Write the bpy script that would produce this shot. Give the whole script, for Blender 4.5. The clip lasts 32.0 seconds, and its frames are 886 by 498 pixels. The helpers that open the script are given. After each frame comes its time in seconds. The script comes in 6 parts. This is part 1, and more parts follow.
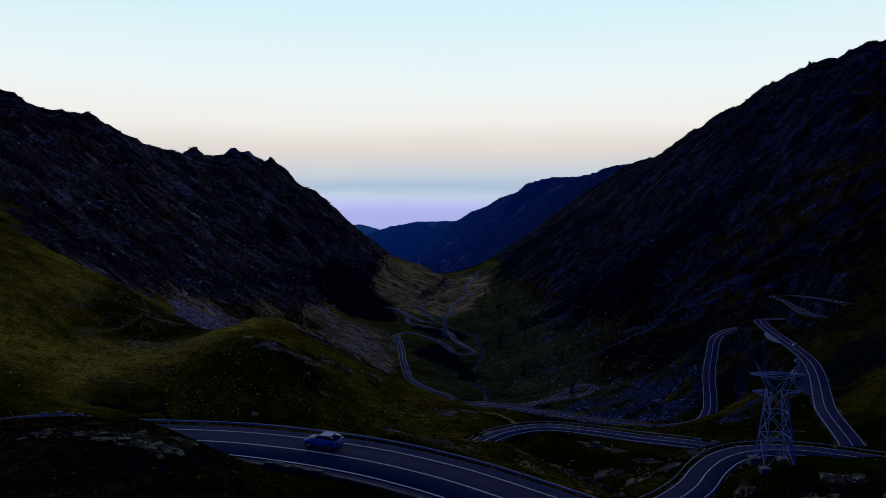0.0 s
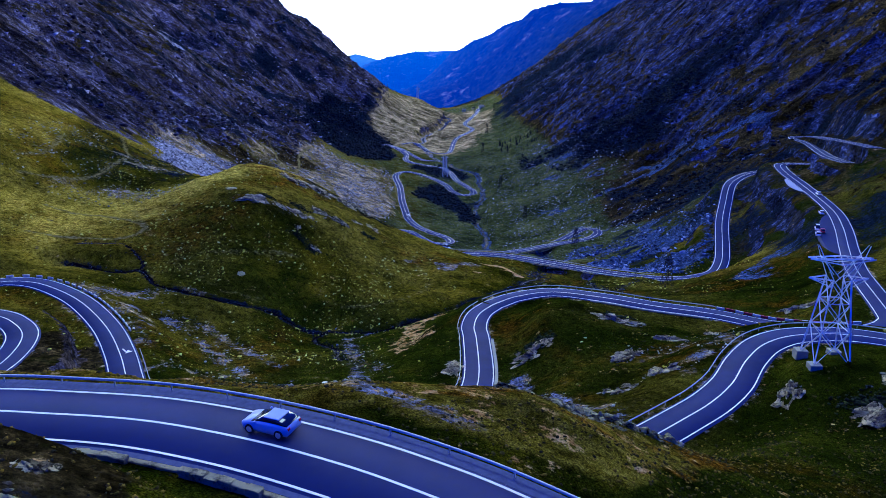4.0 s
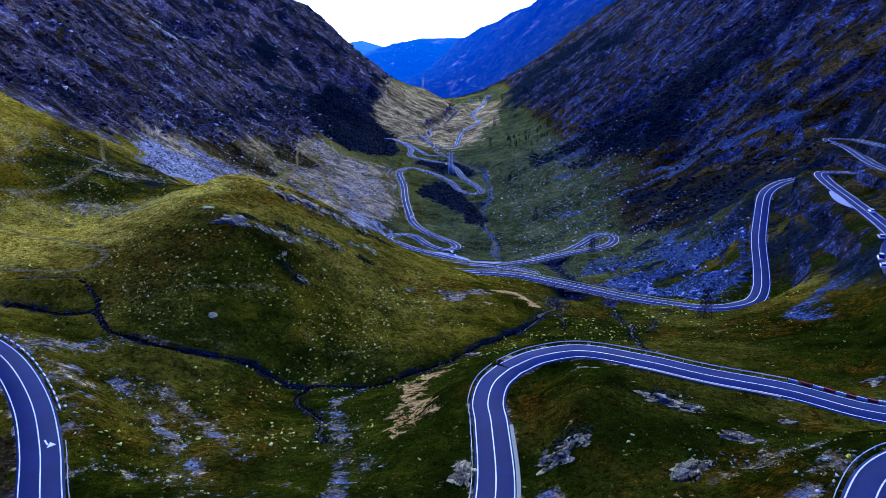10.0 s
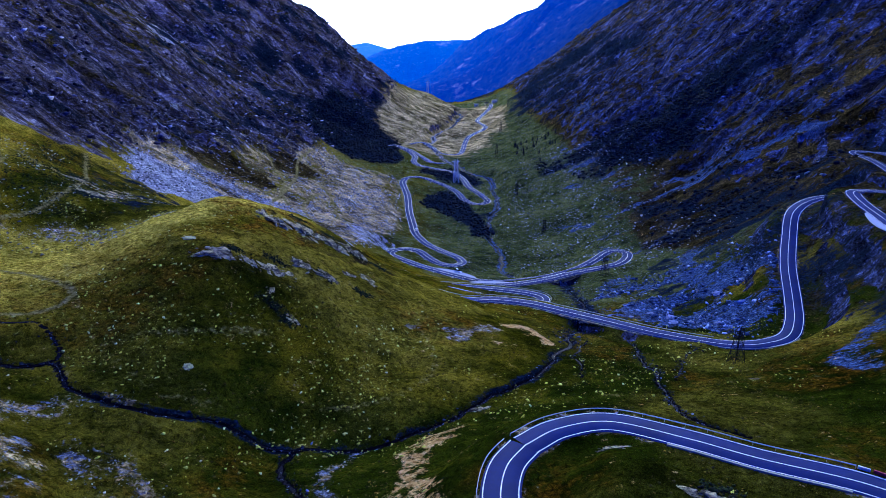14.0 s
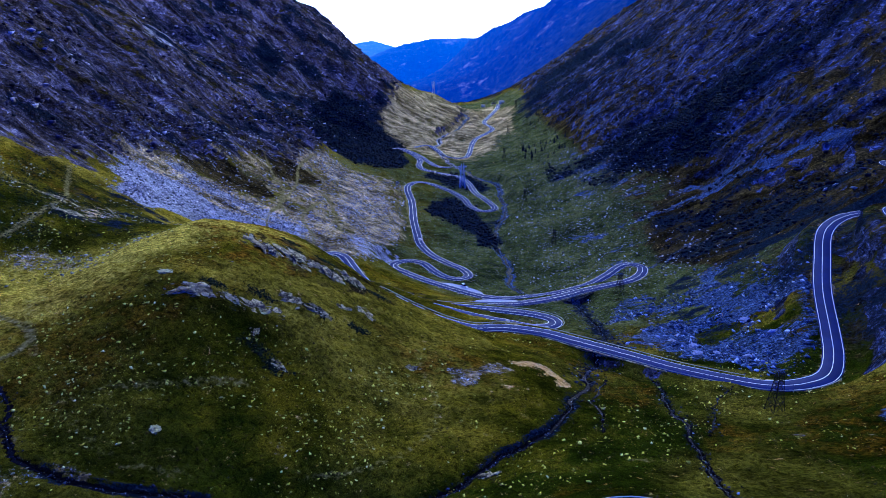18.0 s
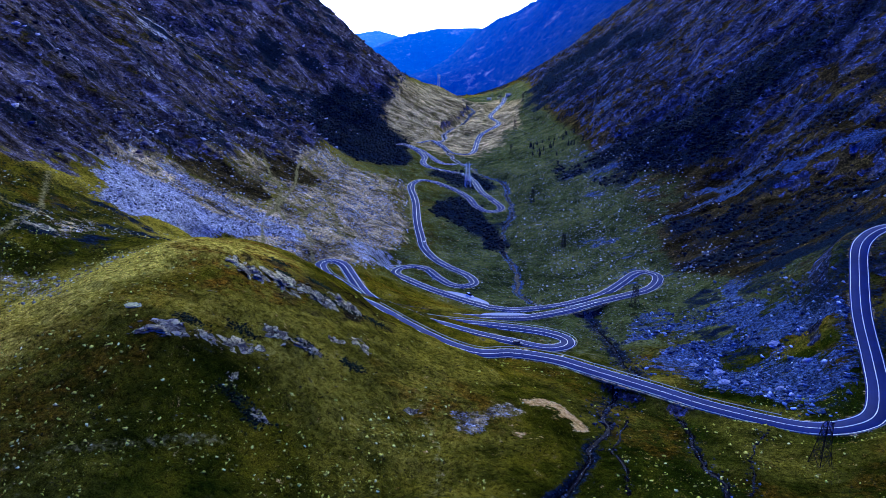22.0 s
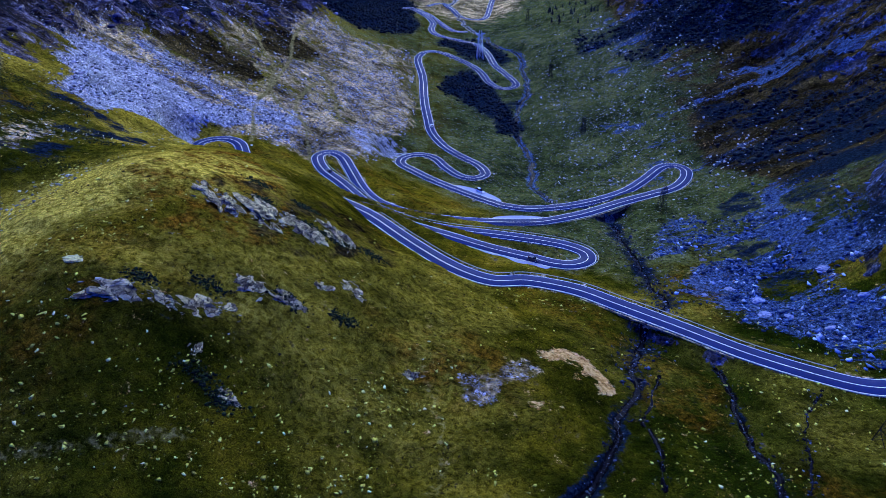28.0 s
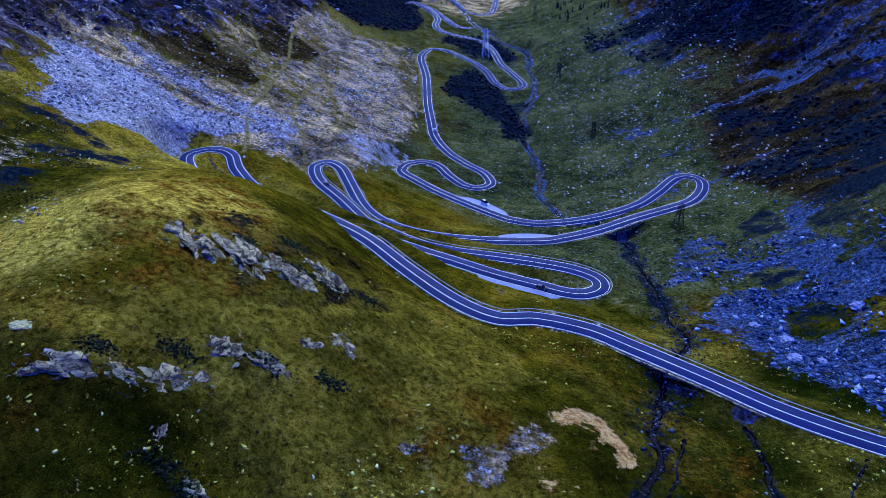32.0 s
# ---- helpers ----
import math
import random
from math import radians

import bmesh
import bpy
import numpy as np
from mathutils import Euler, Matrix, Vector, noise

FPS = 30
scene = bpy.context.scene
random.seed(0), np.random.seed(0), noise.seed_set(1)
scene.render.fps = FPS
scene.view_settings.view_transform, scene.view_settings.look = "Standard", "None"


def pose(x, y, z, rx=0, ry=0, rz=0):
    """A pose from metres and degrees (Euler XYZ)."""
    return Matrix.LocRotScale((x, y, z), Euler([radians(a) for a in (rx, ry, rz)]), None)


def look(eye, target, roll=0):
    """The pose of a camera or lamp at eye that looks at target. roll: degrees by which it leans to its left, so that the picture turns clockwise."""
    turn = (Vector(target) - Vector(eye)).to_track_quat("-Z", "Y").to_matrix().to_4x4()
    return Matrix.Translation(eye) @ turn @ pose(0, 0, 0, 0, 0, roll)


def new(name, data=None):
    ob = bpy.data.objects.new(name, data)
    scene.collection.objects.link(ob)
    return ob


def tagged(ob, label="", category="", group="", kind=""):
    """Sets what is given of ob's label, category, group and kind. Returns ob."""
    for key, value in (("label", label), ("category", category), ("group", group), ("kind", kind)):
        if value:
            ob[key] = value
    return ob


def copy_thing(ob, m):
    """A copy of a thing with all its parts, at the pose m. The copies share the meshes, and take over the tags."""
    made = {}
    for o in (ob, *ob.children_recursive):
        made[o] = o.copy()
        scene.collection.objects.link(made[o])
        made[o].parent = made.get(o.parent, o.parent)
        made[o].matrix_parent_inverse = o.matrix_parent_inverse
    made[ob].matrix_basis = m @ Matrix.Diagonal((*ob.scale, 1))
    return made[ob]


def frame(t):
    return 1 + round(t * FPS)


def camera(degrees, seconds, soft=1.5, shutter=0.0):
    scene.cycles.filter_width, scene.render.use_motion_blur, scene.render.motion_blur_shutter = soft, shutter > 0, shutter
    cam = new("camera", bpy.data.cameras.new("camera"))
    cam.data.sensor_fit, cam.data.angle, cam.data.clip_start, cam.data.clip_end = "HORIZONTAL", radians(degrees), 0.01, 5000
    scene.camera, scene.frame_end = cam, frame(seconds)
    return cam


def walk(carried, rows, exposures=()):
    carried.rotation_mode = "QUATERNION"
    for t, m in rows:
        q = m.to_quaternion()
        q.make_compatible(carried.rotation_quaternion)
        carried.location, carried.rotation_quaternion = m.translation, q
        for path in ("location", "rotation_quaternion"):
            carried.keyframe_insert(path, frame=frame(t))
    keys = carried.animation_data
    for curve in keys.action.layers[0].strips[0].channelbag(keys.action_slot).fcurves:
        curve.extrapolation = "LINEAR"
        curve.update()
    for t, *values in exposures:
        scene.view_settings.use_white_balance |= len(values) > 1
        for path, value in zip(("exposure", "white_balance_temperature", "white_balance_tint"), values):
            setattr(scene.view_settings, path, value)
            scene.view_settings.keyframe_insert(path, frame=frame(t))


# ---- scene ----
cam = camera(64.3, 32.0, 0.8)
PATH = [
    (0, (0.00, -33.16, -2.81), (0.00, 16.70, -6.17), 0.00),
    (0.5, (0.00, -30.15, -2.55), (0.00, 19.56, -7.65), 0.00),
    (1, (0.00, -27.13, -2.30), (0.00, 22.37, -9.05), 0.00),
    (1.5, (0.00, -24.12, -2.04), (0.00, 25.18, -10.16), 0.00),
    (2, (0.00, -21.10, -1.79), (0.00, 27.95, -11.24), 0.00),
    (2.5, (0.00, -18.09, -1.53), (0.00, 30.65, -12.49), 0.00),
    (3, (0.00, -15.07, -1.28), (0.00, 33.28, -13.86), 0.00),
    (3.5, (0.00, -12.06, -1.02), (0.00, 35.91, -15.05), 0.00),
    (4.5, (0.00, -6.03, -0.51), (0.00, 41.56, -15.84), 0.00),
    (5.5, (0.00, 0.00, 0.00), (0.00, 47.50, -15.62), 0.00),
    (6.0, (0.00, 3.14, 0.32), (0.00, 50.63, -15.30), 0.00),
    (6.5, (-0.16, 6.07, 0.53), (-0.25, 53.54, -15.17), -0.03),
    (7.0, (-0.16, 9.00, 0.75), (-0.25, 56.47, -14.95), 0.07),
    (7.5, (-0.32, 12.09, 0.91), (-0.41, 59.56, -14.79), 0.07),
    (8.0, (-0.32, 14.92, 1.33), (-0.49, 62.39, -14.37), 0.03),
    (9.0, (-0.32, 20.99, 1.86), (-0.58, 68.46, -13.84), 0.20),
    (10.0, (-0.48, 27.11, 2.54), (-0.83, 74.55, -13.24), 0.17),
    (11.0, (-0.48, 33.03, 3.12), (-0.92, 80.47, -12.66), 0.14),
    (12.0, (-0.48, 38.99, 3.85), (-1.00, 86.44, -11.93), 0.10),
    (13.0, (-0.64, 45.11, 4.54), (-1.25, 92.55, -11.24), 0.17),
    (14.0, (-0.64, 51.23, 5.22), (-1.34, 98.70, -10.48), 0.14),
    (14.5, (-0.64, 54.22, 5.59), (-1.42, 101.68, -10.11), 0.10),
    (16.5, (-0.64, 66.25, 6.85), (-1.69, 113.69, -8.93), 0.01),
    (17.0, (-0.64, 69.39, 7.17), (-1.69, 116.82, -8.61), 0.01),
    (18.0, (-0.64, 75.36, 7.90), (-1.77, 122.76, -7.96), 0.07),
    (19.0, (-0.80, 81.58, 8.38), (-2.02, 128.98, -7.48), 0.14),
    (20.0, (-0.80, 87.55, 9.11), (-2.11, 134.95, -6.75), 0.11),
    (21.0, (-0.80, 93.62, 9.64), (-2.19, 140.99, -6.30), 0.07),
    (21.5, (-0.80, 96.75, 9.96), (-2.28, 144.03, -6.23), 0.04),
    (22.0, (-0.96, 99.73, 10.33), (-2.43, 146.90, -6.19), 0.14),
    (22.5, (-0.96, 102.82, 10.49), (-2.51, 149.81, -6.52), 0.11),
    (23.0, (-0.96, 105.80, 10.86), (-2.51, 152.65, -6.56), 0.11),
    (23.5, (-0.96, 108.94, 11.17), (-2.59, 155.59, -6.74), 0.08),
    (24.0, (-0.96, 111.92, 11.54), (-2.67, 158.38, -6.86), 0.04),
    (24.5, (-0.96, 115.06, 11.86), (-2.74, 161.22, -7.27), 0.01),
    (26.5, (-1.44, 127.45, 13.17), (-3.32, 172.16, -9.13), 0.05),
    (27.0, (-1.44, 130.59, 13.49), (-3.37, 174.78, -9.82), 0.12),
    (27.5, (-1.60, 133.57, 13.85), (-3.57, 177.18, -10.52), 0.19),
    (28.0, (-1.60, 136.71, 14.17), (-3.55, 179.75, -11.19), 0.20),
    (28.5, (-1.76, 139.69, 14.54), (-3.67, 182.38, -11.42), 0.31),
    (29.0, (-1.76, 142.62, 14.75), (-3.75, 185.22, -11.36), 0.27),
    (29.5, (-1.76, 145.45, 15.17), (-3.83, 188.05, -10.94), 0.24),
    (30.0, (-1.92, 148.24, 15.43), (-3.99, 190.87, -10.60), 0.24),
    (31.0, (-1.92, 153.65, 16.01), (-4.08, 196.28, -10.02), 0.20),
    (32.0, (-2.08, 159.06, 16.59), (-4.30, 201.69, -9.44), 0.27),
]
EXPOSURES = [(t, stops - (0.2 if t < 2 else 0.08), 5000 if t < 3 else 4600, -4) for t, stops in (
    (0.0, -3.5), (0.5, -3.55), (1.0, -3.45), (1.5, -3.2), (2.0, -2.85), (2.5, -2.1), (3.0, -1.25), (3.5, -0.5), (5.5, -0.05), (21.0, -0.05), (26.0, 0.12), (32.0, 0.12))]
walk(cam, [(t, look(eye, target, roll)) for t, eye, target, roll in PATH], EXPOSURES)

# ---- light ----
world = bpy.data.worlds.new("dusk_sky")
scene.world = world
world.use_nodes = True
wn = world.node_tree.nodes
sky = wn.new("ShaderNodeTexSky")
sky.sky_type = "NISHITA"
sky.sun_disc = False
sky.sun_elevation = radians(74)
sky.sun_rotation = radians(-45)
sky.altitude = 1800
sky.ozone_density = 6.0
wn["Background"].inputs["Strength"].default_value = 0.042
tone = wn.new("ShaderNodeMix")
tone.data_type, tone.blend_type = "RGBA", "MULTIPLY"
tone.inputs[0].default_value = 1.0
tone.inputs[7].default_value = (0.26, 0.7, 11.0, 1)  # the blue hour
world.node_tree.links.new(sky.outputs["Color"], tone.inputs[6])
world.node_tree.links.new(tone.outputs[2], wn["Background"].inputs["Color"])

sun_data = bpy.data.lights.new("sun", "SUN")
sun_data.energy = 2.1
sun_data.angle = radians(25)
sun_data.color = (0.98, 0.97, 0.9)
sun_lamp = new("sun", sun_data)
sun_lamp.matrix_world = look((10, 140, 360), (0, 0, 0))


# ---- materials ----
class Nodes:
    """A small builder of node materials."""

    def __init__(self, name):
        self.mat = bpy.data.materials.new(name)
        self.mat.use_nodes = True
        self.tree = self.mat.node_tree
        self.bsdf = self.tree.nodes["Principled BSDF"]
        self.place = None

    def node(self, kind, **inputs):
        n = self.tree.nodes.new(kind)
        for key, value in inputs.items():
            self.put(n, key.replace("_", " "), value)
        return n

    def put(self, n, key, value):
        socket = n.inputs[int(key)] if key.isdigit() else n.inputs[key]
        if isinstance(value, bpy.types.NodeSocket):
            self.tree.links.new(value, socket)
        elif isinstance(value, tuple) and len(value) == 3 and socket.type == "RGBA":
            socket.default_value = (*value, 1)
        else:
            socket.default_value = value

    def coords(self):
        if self.place is None:
            self.place = self.node("ShaderNodeNewGeometry").outputs["Position"]
        return self.place

    def noise(self, scale, detail=6.0, rough=0.6, stretch=None, warp=0.0):
        at = self.coords()
        if stretch:
            m = self.node("ShaderNodeMapping", Vector=at)
            m.inputs["Scale"].default_value = stretch
            at = m.outputs["Vector"]
        return self.node("ShaderNodeTexNoise", Vector=at, Scale=scale, Detail=detail, Roughness=rough, Distortion=warp).outputs["Fac"]

    def ramp(self, fac, *stops):
        r = self.node("ShaderNodeValToRGB", Fac=fac)
        e = r.color_ramp.elements
        while len(e) < len(stops):
            e.new(0.5)
        for item, (at, c) in zip(e, stops):
            item.position = at
            item.color = (c, c, c, 1) if isinstance(c, (int, float)) else (*c, 1)
        return r.outputs["Color"]

    def mix(self, fac, a, b):
        m = self.node("ShaderNodeMix")
        m.data_type = "RGBA"
        for socket, value in ((m.inputs[0], fac), (m.inputs[6], a), (m.inputs[7], b)):
            if isinstance(value, bpy.types.NodeSocket):
                self.tree.links.new(value, socket)
            else:
                socket.default_value = (*value, 1) if isinstance(value, tuple) else value
        return m.outputs[2]

    def times(self, a, b):
        m = self.node("ShaderNodeMix")
        m.data_type, m.blend_type = "RGBA", "MULTIPLY"
        m.inputs[0].default_value = 1.0
        self.tree.links.new(a, m.inputs[6])
        self.tree.links.new(b, m.inputs[7])
        return m.outputs[2]

    def math(self, op, a, b=0.0):
        m = self.node("ShaderNodeMath")
        m.operation = op
        self.put(m, "0", a)
        self.put(m, "1", b)
        return m.outputs[0]

    def mask(self, name):
        a = self.node("ShaderNodeAttribute")
        a.attribute_name = name
        return a.outputs["Fac"]

    def bump(self, height, strength=0.5, distance=0.3, before=None):
        b = self.node("ShaderNodeBump", Height=height, Strength=strength, Distance=distance)
        if before is not None:
            self.put(b, "Normal", before)
        return b.outputs["Normal"]

    def done(self, colour, rough=0.9, normal=None, metal=0.0, spec=0.3):
        self.put(self.bsdf, "Base Color", colour)
        self.put(self.bsdf, "Roughness", rough)
        self.put(self.bsdf, "Metallic", metal)
        self.put(self.bsdf, "Specular IOR Level", spec)
        if normal is not None:
            self.put(self.bsdf, "Normal", normal)
        return self.mat


def plain(name, colour, rough=0.7, metal=0.0, vary=0.25, scale=3.0, spec=0.3):
    n = Nodes(name)
    dark = tuple(c * (1 - vary) for c in colour)
    lite = tuple(min(1.0, c * (1 + vary)) for c in colour)
    grain = n.noise(scale)
    return n.done(n.mix(grain, dark, lite), rough, n.bump(n.noise(scale * 6), 0.2, 0.05), metal, spec)


def ground_material():
    n = Nodes("alpine_ground")
    broad, mid, fine = n.noise(0.018, 5), n.noise(0.1, 9, 0.68), n.noise(0.75, 9, 0.75)
    grain = n.noise(3.2, 6, 0.8)
    fall = n.noise(0.13, 9, 0.76, (0.5, 1.0, 0.5), 0.7)  # streaks down the slopes
    # grass: dark olive to ochre in wide drifts, with tufts and bare spots
    drift = n.math("ADD", n.math("MULTIPLY", broad, 0.4), n.math("MULTIPLY", mid, 0.6))
    grass = n.ramp(drift, (0.39, (0.032, 0.031, 0.001)), (0.48, (0.09, 0.077, 0.0022)), (0.57, (0.19, 0.14, 0.004)), (0.68, (0.39, 0.265, 0.009)))
    lush = n.ramp(drift, (0.39, (0.007, 0.011, 0.0005)), (0.51, (0.026, 0.035, 0.0014)), (0.63, (0.07, 0.078, 0.003)))
    grass = n.mix(n.math("MULTIPLY", n.mask("lush"), n.ramp(mid, (0.35, 1.0), (0.68, 0.5))), grass, lush)
    grass = n.mix(n.ramp(fine, (0.36, 0.85), (0.5, 0.0)), grass, (0.005, 0.006, 0.0005))
    grass = n.mix(n.ramp(grain, (0.35, 0.85), (0.45, 0.0)), grass, (0.008, 0.01, 0.002))
    straw = n.math("MULTIPLY", n.ramp(grain, (0.56, 0.0), (0.64, 0.8)), n.ramp(n.mask("lush"), (0.2, 1.0), (0.9, 0.18)))
    grass = n.mix(n.math("MULTIPLY", straw, n.ramp(mid, (0.4, 0.35), (0.6, 1.0))), grass, (0.36, 0.29, 0.012))
    nap = n.ramp(n.noise(7.0, 4, 0.7), (0.38, 0.32), (0.5, 0.95), (0.62, 2.05))
    dry = n.ramp(fine, (0.36, (0.12, 0.09, 0.006)), (0.47, (0.44, 0.33, 0.02)), (0.58, (0.9, 0.7, 0.07)))
    grass = n.mix(n.math("MULTIPLY", n.mask("dry"), n.ramp(mid, (0.36, 0.2), (0.6, 1.0))), grass, dry)
    rust = n.ramp(fine, (0.38, (0.02, 0.01, 0.001)), (0.5, (0.12, 0.055, 0.003)), (0.62, (0.34, 0.16, 0.008)))
    grass = n.mix(n.math("MULTIPLY", n.mask("rust"), n.ramp(n.noise(0.16, 8, 0.75), (0.45, 0.0), (0.58, 0.9))), grass, rust)
    grass = n.times(grass, nap)
    # rock in ledges
    chips = n.noise(0.9, 9, 0.9)
    strata = n.noise(0.26, 10, 0.82, (1.0, 0.8, 1.9), 1.2)
    rock = n.ramp(strata, (0.36, (0.011, 0.01, 0.013)), (0.47, (0.048, 0.042, 0.054)), (0.56, (0.145, 0.126, 0.15)), (0.64, (0.52, 0.48, 0.52)))
    slabs = n.math("MULTIPLY", n.ramp(n.noise(0.045, 9, 0.72, (0.6, 1.0, 0.8), 1.0), (0.54, 0.0), (0.6, 0.8)), n.ramp(fine, (0.42, 0.0), (0.5, 1.0)))
    rock = n.mix(slabs, rock, n.ramp(chips, (0.4, (0.09, 0.078, 0.075)), (0.56, (0.46, 0.41, 0.38))))
    rock = n.mix(n.ramp(fall, (0.46, 0.0), (0.54, 0.9)), rock, n.ramp(fine, (0.36, (0.015, 0.012, 0.006)), (0.5, (0.048, 0.036, 0.02)), (0.64, (0.17, 0.13, 0.08))))
    # blue shade of the valley's right side, painted into its rock
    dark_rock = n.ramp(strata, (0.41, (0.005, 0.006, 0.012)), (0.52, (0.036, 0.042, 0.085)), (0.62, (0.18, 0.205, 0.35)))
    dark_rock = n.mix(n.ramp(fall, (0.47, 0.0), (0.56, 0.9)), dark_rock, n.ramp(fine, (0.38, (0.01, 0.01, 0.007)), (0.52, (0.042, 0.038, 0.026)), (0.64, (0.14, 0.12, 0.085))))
    rock = n.mix(n.mask("blue_shade"), rock, dark_rock)
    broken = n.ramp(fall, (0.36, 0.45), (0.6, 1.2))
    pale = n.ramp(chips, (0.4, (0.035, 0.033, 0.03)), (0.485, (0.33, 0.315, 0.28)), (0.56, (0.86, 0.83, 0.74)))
    # scree of that side, the same blue shade painted in
    blue_shade = n.ramp(chips, (0.41, (0.005, 0.007, 0.012)), (0.5, (0.046, 0.064, 0.115)), (0.57, (0.2, 0.265, 0.42)))
    scree = n.mix(n.mask("blue_shade"), pale, blue_shade)
    scree = n.times(scree, broken)
    soil = n.ramp(fine, (0.37, (0.03, 0.022, 0.006)), (0.49, (0.38, 0.265, 0.075)), (0.59, (0.92, 0.72, 0.3)))
    soil = n.mix(n.ramp(n.noise(0.09, 9, 0.78, (0.7, 1.0, 0.7)), (0.47, 0.0), (0.56, 0.85)), soil, n.ramp(fine, (0.4, (0.012, 0.01, 0.002)), (0.6, (0.085, 0.066, 0.012))))
    stony = n.mix(n.ramp(n.noise(0.5, 9, 0.85), (0.52, 0.0), (0.56, 1.0)), soil, scree)
    earth = n.ramp(fine, (0.34, (0.2, 0.095, 0.02)), (0.46, (0.62, 0.34, 0.075)), (0.58, (0.95, 0.66, 0.2)))
    track = n.ramp(fine, (0.36, (0.07, 0.058, 0.012)), (0.5, (0.22, 0.18, 0.045)), (0.62, (0.45, 0.37, 0.11)))
    shrub = n.ramp(fine, (0.38, (0.002, 0.004, 0.007)), (0.52, (0.01, 0.016, 0.024)), (0.66, (0.035, 0.045, 0.055)))
    wet = n.ramp(fine, (0.42, (0.003, 0.003, 0.003)), (0.6, (0.011, 0.01, 0.012)), (0.68, (0.2, 0.2, 0.2)))

    def over(below, top, name, low=0.35, high=0.65, size=mid, amount=1.1):
        edge = n.math("ADD", n.mask(name), n.math("MULTIPLY", n.math("SUBTRACT", size, 0.5), amount))
        return n.mix(n.ramp(edge, (low, 0.0), (high, 1.0)), below, top)

    heath = n.ramp(fine, (0.38, (0.007, 0.006, 0.002)), (0.52, (0.035, 0.026, 0.007)), (0.64, (0.12, 0.086, 0.022)))
    ribs = n.ramp(n.noise(0.05, 9, 0.78, (0.5, 1.0, 0.5), 0.8), (0.4, 0.2), (0.5, 0.85), (0.6, 2.3))
    soft_ribs = n.ramp(n.noise(0.05, 9, 0.8, (0.6, 1.0, 0.6)), (0.4, 0.4), (0.6, 1.7))
    rock, heath = n.times(rock, ribs), n.times(heath, ribs)
    soil, stony = n.times(soil, soft_ribs), n.times(stony, soft_ribs)
    # valley grass with distance haze painted in as a greyer colour, plus pale stones
    hazy_grass = n.ramp(drift, (0.4, (0.026, 0.034, 0.006)), (0.52, (0.095, 0.11, 0.02)), (0.64, (0.22, 0.22, 0.045)))
    hazy_grass = n.mix(n.ramp(fine, (0.4, 0.9), (0.52, 0.0)), hazy_grass, (0.006, 0.007, 0.006))
    hazy_grass = n.mix(n.ramp(n.noise(0.5, 9, 0.85), (0.57, 0.0), (0.61, 0.9)), hazy_grass, (0.42, 0.42, 0.34))
    c = over(grass, hazy_grass, "hazy_grass", 0.3, 0.7, mid, 1.6)
    c = over(c, soil, "tan", 0.3, 0.6, mid, 2.0)
    c = over(c, heath, "heath", 0.4, 0.6, mid, 1.5)
    c = over(c, stony, "stony", 0.42, 0.56, n.noise(0.2, 9, 0.8), 2.6)
    c = over(c, rock, "rock", 0.4, 0.56, mid, 2.4)
    c = over(c, scree, "scree", 0.42, 0.54, n.noise(0.22, 9, 0.8, (0.5, 1.0, 0.5)), 2.6)
    c = over(c, earth, "earth", 0.5, 0.62, n.noise(0.3, 9, 0.8), 4.0)
    c = over(c, track, "track", 0.3, 0.75, fine, 1.6)
    c = over(c, shrub, "shrub", 0.4, 0.62, n.math("ADD", n.math("MULTIPLY", fall, 0.45), n.math("MULTIPLY", fine, 0.55)), 3.4)
    c = over(c, wet, "wet", 0.45, 0.6, fine, 1.4)
    height = n.math("ADD", n.math("MULTIPLY", fine, 0.7), n.math("MULTIPLY", grain, 0.3))
    bump = n.bump(height, 1.0, 2.4)
    bump = n.bump(strata, n.mask("rock"), 4.0, bump)
    return n.done(c, 1.0, bump, 0.0, 0.0)


def distance_material():
    n = Nodes("forest_painted_haze")
    woods = n.noise(0.05, 9, 0.8)
    c = n.ramp(woods, (0.38, (0.006, 0.011, 0.012)), (0.56, (0.022, 0.03, 0.03)), (0.68, (0.05, 0.055, 0.055)))
    cliff = n.ramp(n.noise(0.011, 9, 0.8, (1.0, 1.0, 2.2), 0.6), (0.56, 0.0), (0.62, 0.8))
    c = n.mix(cliff, c, n.ramp(woods, (0.42, (0.03, 0.03, 0.035)), (0.6, (0.2, 0.18, 0.2))))
    # evening haze painted as a blue glow that grows with distance
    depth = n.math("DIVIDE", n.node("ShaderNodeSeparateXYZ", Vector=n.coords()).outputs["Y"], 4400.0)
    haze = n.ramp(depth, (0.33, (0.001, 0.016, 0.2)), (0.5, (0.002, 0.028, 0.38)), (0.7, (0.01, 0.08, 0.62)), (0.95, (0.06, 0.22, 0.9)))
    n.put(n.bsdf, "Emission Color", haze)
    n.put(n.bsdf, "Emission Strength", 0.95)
    return n.done(c, 0.95, n.bump(n.noise(0.06, 8, 0.75), 1.0, 8.0), 0.0, 0.0)


def asphalt_material():
    n = Nodes("asphalt")
    patch = n.ramp(n.noise(0.12, 4), (0.35, (0.006, 0.0095, 0.052)), (0.65, (0.01, 0.0155, 0.078)))
    c = n.mix(n.ramp(n.noise(1.4, 6), (0.5, 0.0), (0.72, 0.5)), patch, (0.013, 0.016, 0.045))
    return n.done(c, 0.8, n.bump(n.noise(30, 3), 0.25, 0.01), 0.0, 0.2)


GROUND = ground_material()
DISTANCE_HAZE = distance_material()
ASPHALT = asphalt_material()
SHOULDER = plain("gravel_shoulder", (0.06, 0.066, 0.105), 0.95, 0.0, 0.7, 2.5)
